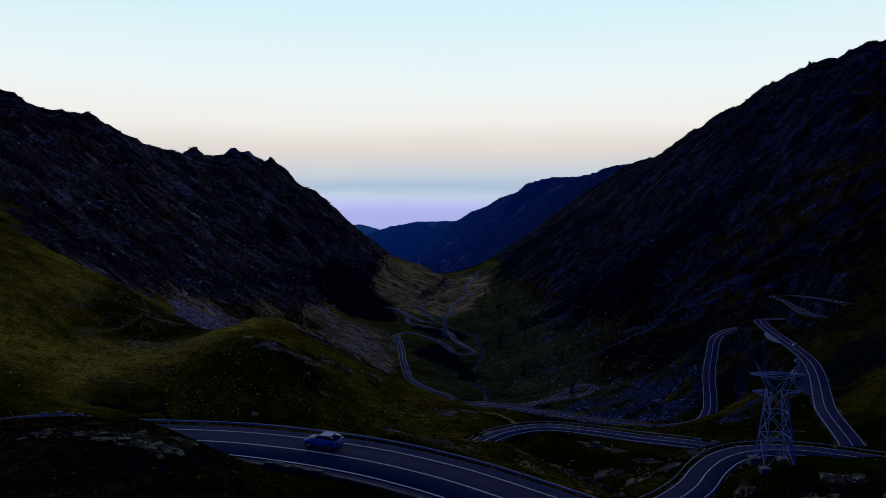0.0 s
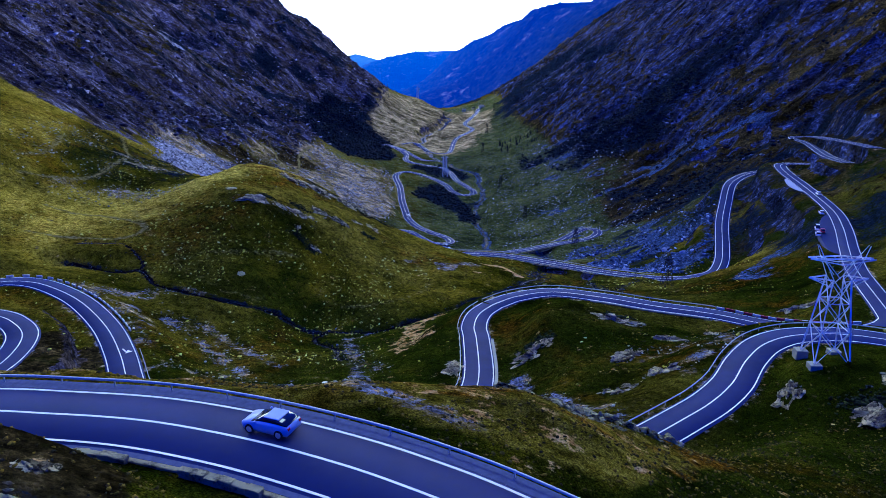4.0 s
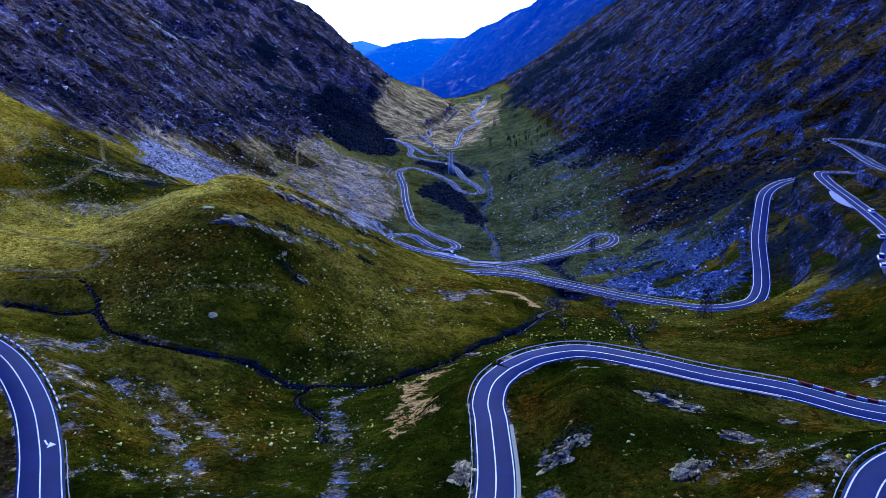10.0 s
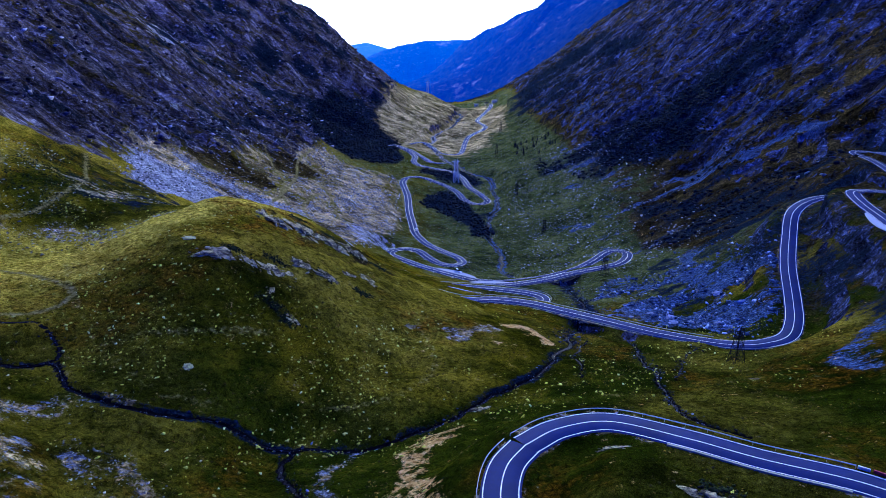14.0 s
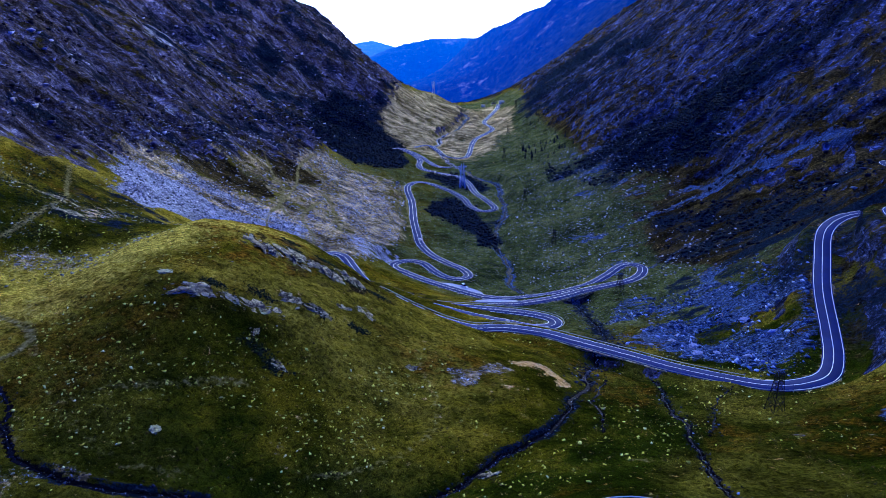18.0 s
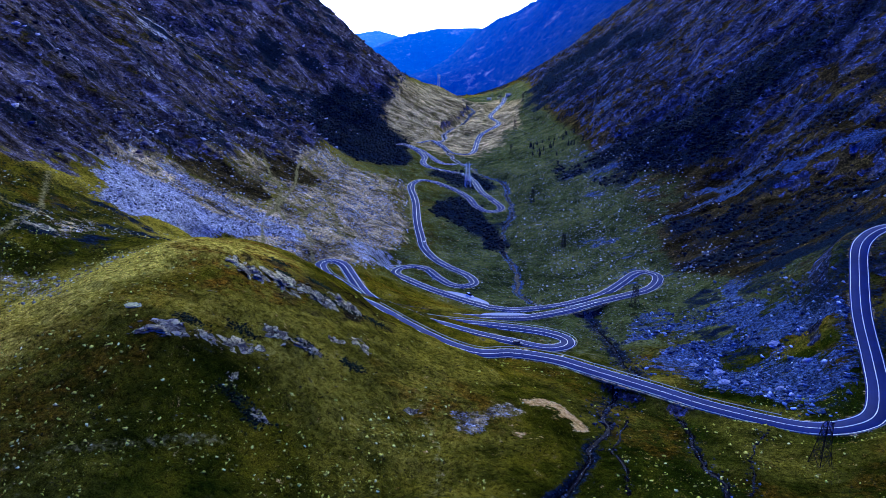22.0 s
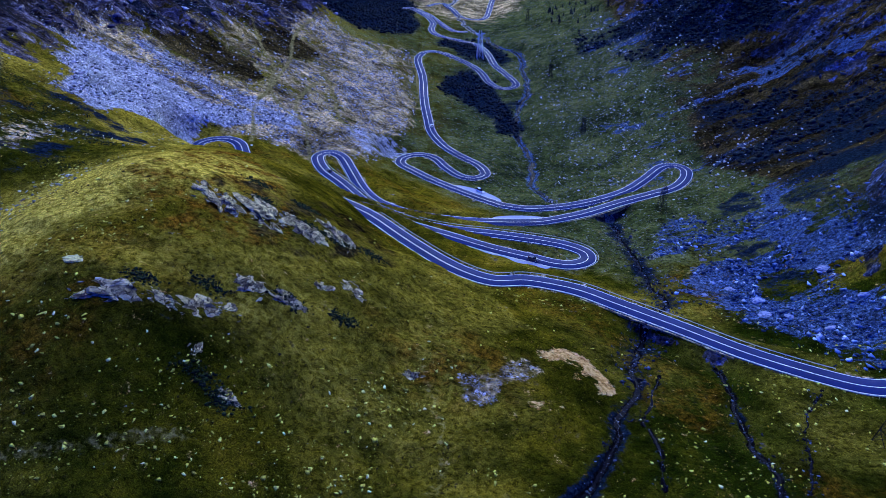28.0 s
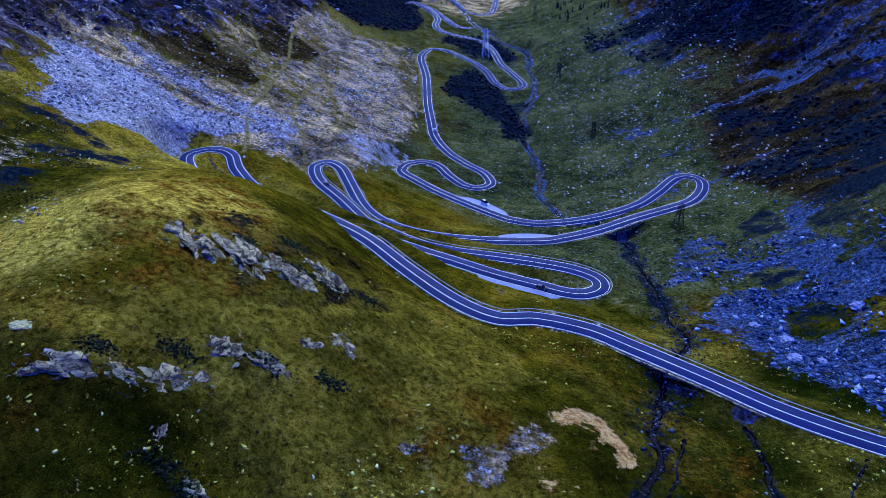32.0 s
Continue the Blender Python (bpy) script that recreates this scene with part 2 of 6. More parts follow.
PAINT = plain("road_paint", (0.85, 0.82, 0.6), 0.6, 0.0, 0.12, 1.2)


# ---- landform ----
def lattice(ix, iy, seed):
    h = (ix * 374761393 + iy * 668265263 + seed * 974634) & 0xFFFFFFFF
    h = ((h ^ (h >> 13)) * 1274126177) & 0xFFFFFFFF
    return ((h ^ (h >> 16)) & 0xFFFF) / 65535.0


def value_noise(x, y, seed=0):
    x, y = np.asarray(x, float), np.asarray(y, float)
    ix, iy = np.floor(x).astype(np.int64), np.floor(y).astype(np.int64)
    fx, fy = x - ix, y - iy
    fx, fy = fx * fx * fx * (fx * (fx * 6 - 15) + 10), fy * fy * fy * (fy * (fy * 6 - 15) + 10)
    a = lattice(ix, iy, seed) * (1 - fx) + lattice(ix + 1, iy, seed) * fx
    b = lattice(ix, iy + 1, seed) * (1 - fx) + lattice(ix + 1, iy + 1, seed) * fx
    return (a * (1 - fy) + b * fy) * 2 - 1


def fbm(x, y, size, octaves=4, seed=0, ridged=False):
    total, amp, norm = 0.0, 1.0, 0.0
    for k in range(octaves):
        c, s = math.cos(0.6 * k + 0.3), math.sin(0.6 * k + 0.3)
        v = value_noise((x * c - y * s) / size + 17.3 * k, (x * s + y * c) / size - 9.1 * k, seed + k)
        total = total + amp * (1 - 2 * np.abs(v) if ridged else v)
        norm += amp
        amp *= 0.5
        size *= 0.5
    return total / norm


# lines and shoulders of the land: x, y, height
CREST = [(0, 12, -30), (40, 12, -46), (12.4, 46.9, -32.8), (9.5, 40.2, -27.6), (-3.8, 33.6, -25.2), (-13.3, 25, -26.7), (3.8, 43.1, -28.1), (-5.7, 40.2, -26.2), (-19, 42.1, -26.7), (-42.8, 44, -27.6),
    (-85.5, 51.6, -28.6), (-66.5, 65.9, -42.8), (0, -80, -40), (-150, -60, -20), (150, -60, -40), (-24, 24.5, -20.6), (-28, 25, -20.4), (-33, 25, -20.6), (-20.7, 24, -21.8), (-18, 23, -23.6),
    (-14.6, 20.5, -24), (-22, 18, -20.2), (-28, 18, -19.5), (-15, 14, -21)]
LEDGE = [(-36, 20, -20), (-24, 8, -20), (-40, 10, -22), (-20, 46, -29.2), (-15, 46, -29.7), (-10, 46, -30), (-5, 46.5, -30), (0, 46.5, -30.5), (5, 46, -30), (10, 46, -31),
    (15, 46, -33.3), (20, 46, -36.6), (-10, 51, -32.9), (-5, 54, -35), (0, 53, -34.3), (5, 53, -34.2), (10, 54, -35.4), (15, 53, -36.9), (20, 55, -40), (25, 58, -44.5),
    (-20, 57, -40), (0, 60, -46), (-10, 62, -47), (5, 48.5, -30.7), (8, 48.5, -30.9), (11, 48.5, -31.5), (14, 48.5, -33.0), (17, 49, -35.0), (20, 49.5, -36.8)]
NEAR_SLOPES = [(18, 127, -64), (66, 150, -73), (41, 146, -68), (-9, 162, -79), (38, 105, -59), (15, 115, -69),
               (-8, 181, -82), (10, 149, -71), (53, 68, -50), (45, 86, -55), (55, 93, -51), (56, 88, -49), (-70, 132, -68),
               (-52, 130, -73), (-110, 118, -62), (-150, 150, -56), (30, 174, -71), (130, 60, -45), (110, 110, -52), (24, 140, -61), (30, 155, -61.5), (38, 128, -63), (20, 120, -66), (62, 88, -49), (62, 95, -50.5), (75, 90, -49)]
STREAM_BASIN = [(-52, 186, -81), (-75, 189, -74), (-100, 201, -72), (-39, 190, -90), (-26, 178, -88), (-95, 200, -74),
                (-77, 189, -75), (-55, 192, -83), (60, 230, -92), (-3, 232, -91), (87, 247, -96), (-118, 215, -66), (95, 215, -86)]
HILLOCK = [(-64, 202, -73), (-79.7, 252.2, -55.8), (-71, 248, -59), (-55, 252, -67), (5, 258, -90), (-60, 296, -66), (-36, 274, -77), (-69, 246, -60), (-54, 256, -68), (-51, 229, -77),
    (-13, 257, -91), (-56, 227, -72), (-39, 262, -76), (30, 264, -97), (31, 256, -95), (-83, 295, -56), (-88, 310, -60), (-95, 332, -70), (-103, 272, -60.5), (-110, 267, -64),
    (-119, 260, -68), (-126, 278.5, -69), (-154, 282.6, -66), (-128, 246, -67)]
HILLOCK_BACK = [(-114.5, 231, -67), (-142, 264, -68), (-137, 297, -70), (-142, 242, -67), (-114, 292, -67), (-120, 312, -72), (-80, 325, -66), (-80, 346, -73.5), (-70, 325, -69), (-70, 348, -77),
    (-60, 320, -71.5), (-60, 348, -81.5), (-50, 320, -77), (-50, 346, -88), (-40, 320, -83), (-40, 342, -95), (-30, 318, -89), (-30, 337, -99), (-92, 352, -74), (-112, 378, -90),
    (-78, 368, -88), (-60, 366, -94), (0, 295, -96)]
LEFT_SHELF = [(-145, 316, -62), (-197, 480, -81), (-189, 457, -72), (-195, 460, -64), (-178, 284, -50),
              (-185, 335, -50), (-199, 397, -54), (-250, 330, -20), (-420, 520, 90), (-250, 150, 0), (-125, 458, -115), (-160, 354, -66)]
VALLEY = [(95, 328, -118), (117, 341, -111), (117, 420, -125), (39, 558, -168), (-66, 522, -132), (-91, 562, -134), (107, 354, -122),
          (47, 376, -127), (-46, 530, -156), (10, 527, -162), (120, 496, -145), (-55, 754, -151), (33, 700, -163), (51, 1120, -153),
          (87, 434, -137), (59, 704, -158), (72, 588, -160), (-2, 479, -158), (-69, 1239, -109), (20, 900, -160), (20, 1000, -157),
          (40, 1250, -150), (-45, 1264, -116), (-120, 902, -130), (65, 1340, -146), (-20, 1330, -150)]
LEFT_WALL = [(-123, 590, -120), (-173, 511, -92), (-280, 755, -17), (-173, 985, -104), (-187, 661, -93), (-186, 558, -92),
             (-330, 871, -20), (-195, 712, -97), (-492, 760, 113), (-472, 790, 101), (-466, 840, 100), (-454, 900, 100), (-433, 950, 83), (-410, 990, 63),
             (-397, 1020, 64), (-382, 1060, 68), (-361, 1090, 57), (-337, 1130, 69), (-315, 1150, 60), (-289, 1180, 57), (-259, 1195, 31), (-223, 1215, 2),
             (-183, 1207, -26), (-136, 1227, -71), (-90, 1240, -106), (-620, 1000, 20), (-480, 1300, -60), (-300, 1400, -130)]
RIGHT_WALL = [(149, 926, -103), (212, 573, -82), (233, 547, -68), (193, 599, -110), (126, 324, -99), (140, 601, -129), (154, 271, -72),
              (142, 238, -74), (245, 481, -73), (185, 378, -72), (161, 376, -80), (127, 290, -100), (452, 700, 160), (447, 760, 149), (457, 850, 158),
              (454, 900, 150), (437, 980, 138), (429, 1080, 117), (419, 1150, 97), (403, 1350, 73), (384, 1400, 71), (250, 250, -30), (400, 520, 70), (330, 330, 10),
              (700, 800, 120), (700, 1300, 60), (150, 1400, -95), (125, 180, -62)]
DISTANCE = [(60, 1600, -185), (-100, 1600, -190), (30, 1900, -240), (370, 1650, 64), (349, 1900, 52), (315, 2150, 61), (266, 2250, 50), (191, 2450, 3), (99, 2650, -48), (36, 2800, -88),
    (-31, 2700, -174), (-79, 2500, -222), (180, 2100, -80), (90, 2350, -150), (250, 1750, -52), (700, 2300, 0), (500, 3000, -80), (-60, 3000, -260)]
DISTANCE_BEYOND = [(-200, 2900, -270), (16, 3300, -100), (-119, 3350, -105), (-228, 3350, -121), (-310, 3300, -148), (-300, 2200, -220), (-431, 4300, -169), (-500, 4300, -147), (-605, 4300, -162), (-500, 3600, -260),
    (-700, 1800, -180), (-1500, 3000, -200), (1500, 2500, -100), (1500, 600, 100), (-1500, 900, 0), (0, 4700, -420), (-2500, 4000, -350), (2500, 4000, -300)]
FORMS = np.array(CREST + LEDGE + NEAR_SLOPES + STREAM_BASIN + HILLOCK + HILLOCK_BACK + LEFT_SHELF + VALLEY + LEFT_WALL + RIGHT_WALL + DISTANCE + DISTANCE_BEYOND, float)


def spline_weights(forms, size=100.0):
    xy, n = forms[:, :2] / size, len(forms)
    a = np.zeros((n + 3, n + 3))
    a[:n, :n] = -np.linalg.norm(xy[:, None] - xy[None], axis=2) + 0.04 * np.eye(n)
    a[:n, n], a[:n, n + 1:], a[n, :n], a[n + 1:, :n] = 1, xy, 1, xy.T
    return xy, np.linalg.solve(a, np.r_[forms[:, 2], 0, 0, 0])


FORM_XY, FORM_W = spline_weights(FORMS)


def base_height(x, y):
    q = np.stack([np.ravel(x), np.ravel(y)], 1) / 100.0
    out = np.empty(len(q))
    for i in range(0, len(q), 20000):
        part_q = q[i:i + 20000]
        d = np.sqrt((part_q[:, None, 0] - FORM_XY[None, :, 0]) ** 2 + (part_q[:, None, 1] - FORM_XY[None, :, 1]) ** 2 + 0.0015)
        out[i:i + 20000] = -d @ FORM_W[:-3] + FORM_W[-3] + part_q @ FORM_W[-2:]
    return out.reshape(np.shape(x))


# ---- lines of the roads and streams ----
CREST_ROAD = [(-80.8, 28.8, -26.7), (-57.0, 32.6, -26.1), (-35.2, 33.6, -25.7), (-26.6, 33.2, -25.7), (-19.8, 32.3, -25.7), (-13.3, 30.4, -25.7), (-7.6, 28.1, -25.7), (-2.8, 25.9, -25.9), (2.8, 22.8, -26.3), (13.3, 15.6, -27.3), (26.6, 5.5, -28.7), (42.8, -8.1, -31.0)]
LOWER_ROAD = [(10, 61, -55.5), (18, 66.5, -54.6), (25, 72.5, -54.2), (34, 79.5, -54), (40, 84.5, -54), (45.5, 90.5, -54), (51, 98.5, -54), (57, 105, -54),
              (64, 108.6, -54), (73, 109, -54), (81, 106, -54), (92, 98, -53.5), (105, 86, -53), (120, 70, -52)]
LOOP_ROAD = [(-84, 96, -60), (-84, 112, -61.5), (-88, 126, -62.5), (-95, 135, -63), (-104, 141, -63.5), (-120, 144, -64), (-132, 152, -65.3),
             (-132, 165, -66.5), (-122, 173, -67.2), (-114, 174, -67.5), (-105, 170, -68), (-93, 160, -68), (-80, 145, -68), (-70, 130, -68),
             (-60.4, 113, -68), (-52, 102.5, -68), (-42.4, 98.4, -68), (-29, 99.2, -68), (-16.3, 100.3, -68), (-6, 102.6, -68), (2.1, 107.2, -68.3),
             (6.1, 114.6, -68.8), (7.6, 125, -69.5), (7.8, 142, -70), (7.6, 150, -70.3), (9.3, 158, -70.4), (13, 164, -70.3)]
UPPER_ROAD = [(13, 164, -70.3), (20, 169.3, -70), (30, 170.6, -69.2), (42, 163.5, -68), (53, 156.5, -67.5), (66, 149.8, -67), (76, 141.5, -66.3), (86, 136.4, -65.3),
              (95, 134.5, -64.5), (101.5, 138, -64.3), (105, 145, -64.6), (116, 175, -66.5), (126, 196, -69.5), (138, 220, -71.8), (150, 246, -71.6),
              (159, 271, -71.2), (171, 318, -72), (178, 352, -72), (184, 371, -71.5), (191, 368, -70.2), (200, 352, -68)]
HIGH_ROAD = [(207, 325, -55), (216, 370, -58.5), (238, 440, -66), (244, 466, -70), (243, 476, -71.5), (237, 468, -71.5), (228, 431, -69), (204, 364, -65), (197, 330, -63)]
BEND_ROAD = [(188, 396, -79.6), (177, 392, -80.4), (167, 384, -81.6), (158, 372, -83.2), (149, 353, -88), (139, 330, -93), (130, 304, -98), (124, 289, -100), (117, 278, -101),
             (108, 273.5, -101.6), (99, 273, -102.2), (90, 276.5, -103), (73, 287, -104.2), (58, 299.5, -105.4), (42, 312, -106.4), (31, 320, -107), (17, 325, -107.5),
             (5, 325.5, -108), (-8, 335, -109), (-24, 353, -110), (-40, 373, -111), (-55, 387, -112), (-80, 405, -112.6), (-104, 417, -113)]
TURN_ROAD = [(-104, 417, -113), (-122, 427, -113.2), (-131, 440, -113.6), (-133, 449, -114.2), (-129, 456, -115), (-122, 458, -115.5), (-115, 453, -116),
             (-108, 439, -116.8), (-92, 420, -118), (-62, 402, -119.5), (-25, 384, -121), (-10, 378, -122), (6, 372, -123.5), (22, 367, -124.5), (30, 364.5, -125),
             (37, 364.6, -125.5), (43, 369, -126), (43, 376, -126.6), (36, 382, -127), (24, 386, -127), (7, 390, -127.2), (-11, 394, -127.6), (-27, 401, -128), (-50, 419, -129)]
BOTTOM_ROAD = [(-50, 419, -129), (-64, 440, -129.5), (-75, 455, -130), (-81, 468, -130.5), (-82, 477, -131), (-77, 482, -131.5), (-70, 477, -132), (-64, 464, -132.5),
               (-55, 443, -133), (-47, 431, -133.5), (-36, 423, -134), (-21, 418.5, -135), (0, 419, -137), (25, 423, -139), (37, 428, -140), (54, 438, -141), (71, 451, -142),
               (90, 464, -143), (103, 474, -144), (112, 487, -145), (116, 500, -145.5), (112, 508, -146), (104, 507, -147), (92, 492, -148), (80, 479.5, -149), (64, 470, -150),
               (47, 464, -151), (28, 462, -152), (14, 467, -153)]
RIVER_ROAD = [(14, 467, -153), (0, 479, -154), (-21, 498, -155), (-36, 514, -155.5), (-45, 526, -156), (-43, 537, -156.6), (-34, 543, -157.5), (-25, 540, -158.5), (-18, 529, -159.5),
              (-9, 519, -160.5), (0, 517.5, -161), (6, 525, -161.5), (2, 539, -162), (-10, 552, -161.5), (-21, 567, -161), (-30, 588, -160), (-34, 610, -158.5), (-39, 645, -157),
              (-44, 698, -155.5), (-51, 738, -153.5), (-50, 756, -153), (-44, 767, -153), (-33, 768, -154), (-20, 759, -156), (-7, 746, -158), (3, 730, -160), (9, 710, -162)]
FAR_ROAD = [(9, 710, -162), (17, 698, -163), (27, 697, -163), (32, 706, -162), (24, 726, -160), (15, 747, -158.5), (9, 778, -157), (0, 803, -156), (-16, 818, -156), (-38, 828, -153.5),
            (-46, 846, -152.5), (-46, 876, -153), (-55, 900, -151), (-68, 911, -147.5), (-78, 910, -146), (-72, 920, -147), (-53, 906, -151), (-38, 879, -154), (-25, 858, -156), (-10, 858, -157)]
VALLEY_ROAD = [(-57, 938, -149), (-42, 965, -151), (-30, 952, -154), (-19, 926, -157), (-3, 922, -159), (9, 934, -158.5), (15, 1000, -157), (22, 1035, -154), (46, 1096, -151),
               (36, 1148, -149), (47, 1210, -147), (61, 1279, -145), (66, 1325, -143)]
BROOK = [(-115, 196, -70), (-100, 196, -72), (-94, 198, -73), (-85, 190, -74), (-74, 185, -75), (-64, 186, -78), (-55, 191, -82), (-46, 189, -85), (-39, 190, -89), (-32, 191, -90),
         (-20, 191, -89.5), (-14, 194, -89), (-6, 199, -89), (4, 209, -89.5), (15, 221, -90.5), (24, 232, -92), (31, 247, -94.5), (38, 265, -99), (45, 289, -105),
         (52, 312, -112), (64, 331, -119), (63, 353, -125), (63, 390, -132), (64, 425, -141)]
SIDE_BROOK = [(60, 176, -75.5), (51, 185, -77), (51, 196, -81), (57, 222, -90), (59, 245, -96), (64, 285, -106)]
RILL = [(36, 229, -91), (38, 240, -93), (38, 253, -97), (42, 262, -99), (46, 274, -101.5)]
FAR_RILL = [(62, 228, -91), (69, 243, -94.5), (73, 254, -98), (77, 261, -99.5), (84, 270, -101)]
GULLY = [(-37, 190, -90), (-36, 178, -87), (-29, 161, -82), (-25, 148, -78)]
TRICKLE = [(-118, 206, -66), (-108, 211, -67), (-102, 211, -68), (-98, 206, -71), (-94, 199, -73)]
RIVER = [(64, 440, -148), (44, 478, -160), (36, 500, -162), (35, 530, -165), (36, 575, -168), (30, 600, -167), (38, 655, -165), (42, 703, -162.5), (42, 757, -159), (28, 800, -158),
         (0, 850, -158), (-25, 940, -156), (-27, 990, -155), (-29, 1030, -154), (-14, 1078, -152), (2, 1140, -150), (9, 1200, -148), (4, 1240, -147)]


def smooth_line(points, step=1.0):
    """A Catmull-Rom line through the points, at even steps."""
    p = np.array(points, float)
    p = np.vstack([2 * p[0] - p[1], p, 2 * p[-1] - p[-2]])
    out = []
    for i in range(1, len(p) - 2):
        n = max(2, int(np.linalg.norm(p[i + 1] - p[i]) / (step * 0.3)))
        t = np.linspace(0, 1, n, endpoint=False)[:, None]
        a, b, c, d = p[i - 1:i + 3]
        out.append(0.5 * (2 * b + (c - a) * t + (2 * a - 5 * b + 4 * c - d) * t ** 2 + (3 * b - a - 3 * c + d) * t ** 3))
    q = np.vstack(out + [p[-2:-1]])
    s = np.r_[0, np.cumsum(np.linalg.norm(np.diff(q, axis=0), axis=1))]
    at = np.linspace(0, s[-1], max(2, int(s[-1] / step)))
    q = np.stack([np.interp(at, s, q[:, k]) for k in range(3)], 1)
    for _ in range(6):
        q[1:-1, 2] = 0.25 * q[:-2, 2] + 0.5 * q[1:-1, 2] + 0.25 * q[2:, 2]
    return q


def sides(line):
    t = np.gradient(line[:, :2], axis=0)
    t /= np.linalg.norm(t, axis=1)[:, None] + 1e-9
    return np.stack([t[:, 1], -t[:, 0]], 1)


ROADS = {name: smooth_line(points) for name, points in (
    ("crest", CREST_ROAD), ("lower", LOWER_ROAD), ("loop", LOOP_ROAD), ("upper", UPPER_ROAD), ("high", HIGH_ROAD), ("bend", BEND_ROAD),
    ("turn", TURN_ROAD), ("bottom", BOTTOM_ROAD), ("river", RIVER_ROAD), ("far", FAR_ROAD), ("valley", VALLEY_ROAD))}
def meander(line, reach, size=11):
    """The line with small bends of its own."""
    off = reach * fbm(line[:, 0] * 1.0, line[:, 1] * 1.0, size, 3, 300) * np.clip(np.minimum(np.arange(len(line)), np.arange(len(line))[::-1]) / 6.0, 0, 1)
    line[:, :2] += sides(line) * off[:, None]
    return line


STREAMS = {name: (meander(smooth_line(points), *((2.2, 11) if width < 2 else (9.0, 34))), width, depth) for name, points, width, depth in (
    ("brook", BROOK, 0.95, 1.4), ("side", SIDE_BROOK, 0.8, 0.9), ("rill", RILL, 0.45, 0.6), ("far_rill", FAR_RILL, 0.35, 0.5), ("gully", GULLY, 0.9, 0.9),
    ("trickle", TRICKLE, 0.6, 0.5), ("river", RIVER, 2.6, 0.8))}


# ---- ground sheet ----
def grid_axis(lo, inner_lo, inner_hi, hi, step, grow):
    mid = list(np.arange(inner_lo, inner_hi + 1e-6, step))
    up, s, v = [], step, mid[-1]
    while v < hi:
        s *= grow
        v = min(hi, v + s)
        up.append(v)
    down, s, v = [], step, mid[0]
    while v > lo:
        s *= grow
        v = max(lo, v - s)
        down.append(v)
    return np.array(down[::-1] + mid + up)


AX = grid_axis(-4200, -150, 185, 4200, 1.0, 1.03)
AY = grid_axis(-700, 15, 420, 4850, 1.0, 1.0085)
GX, GY = np.meshgrid(AX, AY, indexing="ij")


def spread(lines, reach):
    """For each point of the grid the distance to the nearest line, and the height of that line there."""
    dist, high = np.full(GX.shape, 1e6), np.zeros(GX.shape)
    for line in lines:
        for x, y, z in line:
            i0, i1 = np.searchsorted(AX, (x - reach, x + reach))
            j0, j1 = np.searchsorted(AY, (y - reach, y + reach))
            d = np.hypot(GX[i0:i1, j0:j1] - x, GY[i0:i1, j0:j1] - y)
            near = d < dist[i0:i1, j0:j1]
            dist[i0:i1, j0:j1][near] = d[near]
            high[i0:i1, j0:j1][near] = z
    return dist, high


def smoothstep(a, b, x):
    t = np.clip((x - a) / (b - a), 0, 1)
    return t * t * (3 - 2 * t)


def inside(poly, x, y, wobble=0.0, size=12.0):
    """1 inside the outline poly, 0 outside, its edge broken up by wobble metres."""
    if wobble:
        x, y = x + wobble * fbm(x, y, size, 3, 5), y + wobble * fbm(x, y, size, 3, 9)
    hit = np.zeros(np.shape(x), bool)
    for (x0, y0), (x1, y1) in zip(poly, poly[1:] + poly[:1]):
        if y0 != y1:
            hit ^= ((y0 > y) != (y1 > y)) & (x < (x1 - x0) * (y - y0) / (y1 - y0) + x0)
    return hit.astype(float)


SCREE_LEFT = [(-209, 487), (-199, 497), (-187, 500), (-170, 497), (-150, 490), (-133, 492), (-110, 505), (-116, 484), (-130, 470), (-142, 452), (-140, 425), (-150, 404), (-168, 408), (-178, 430)]
SCREE_STRIP = [(-196, 524), (-187, 528), (-170, 528), (-148, 520), (-128, 518), (-112, 530), (-95, 506), (-92, 488), (-111, 492), (-124, 497), (-140, 502), (-162, 505), (-181, 512)]
SCREE_FOOT = [(-80, 523), (-64, 547), (-43, 548), (-40, 521), (-57, 494), (-74, 505)]
SCREE_RIGHT = [(96, 390), (106, 403), (123, 428), (134, 430), (140, 400), (140, 357), (133, 326), (124, 297), (118, 289), (105, 282), (94, 298), (81, 320), (69, 337), (70, 354), (78, 367), (90, 369)]
SCREE_LOBE = [(66, 372), (74, 396), (88, 416), (97, 416), (95, 388), (84, 376)]
SCREE_SPOTS = [SCREE_LOBE, [(-299, 743), (-308, 810), (-305, 861), (-271, 751), (-280, 718)],
               [(-253, 650), (-251, 673), (-238, 661), (-239, 636)], [(-232, 624), (-218, 622), (-214, 596), (-226, 600)], [(141, 915), (163, 898), (149, 843), (138, 870)]]
SCREE_BAND = [(156, 594), (180, 606), (207, 551), (226, 545), (252, 526), (247, 513), (223, 528), (201, 541), (175, 586)]
SCREE_RIBBON = [(102, 232), (118, 244), (136, 256), (143, 254), (138, 240), (128, 238), (119, 234), (112, 211), (106, 220)]
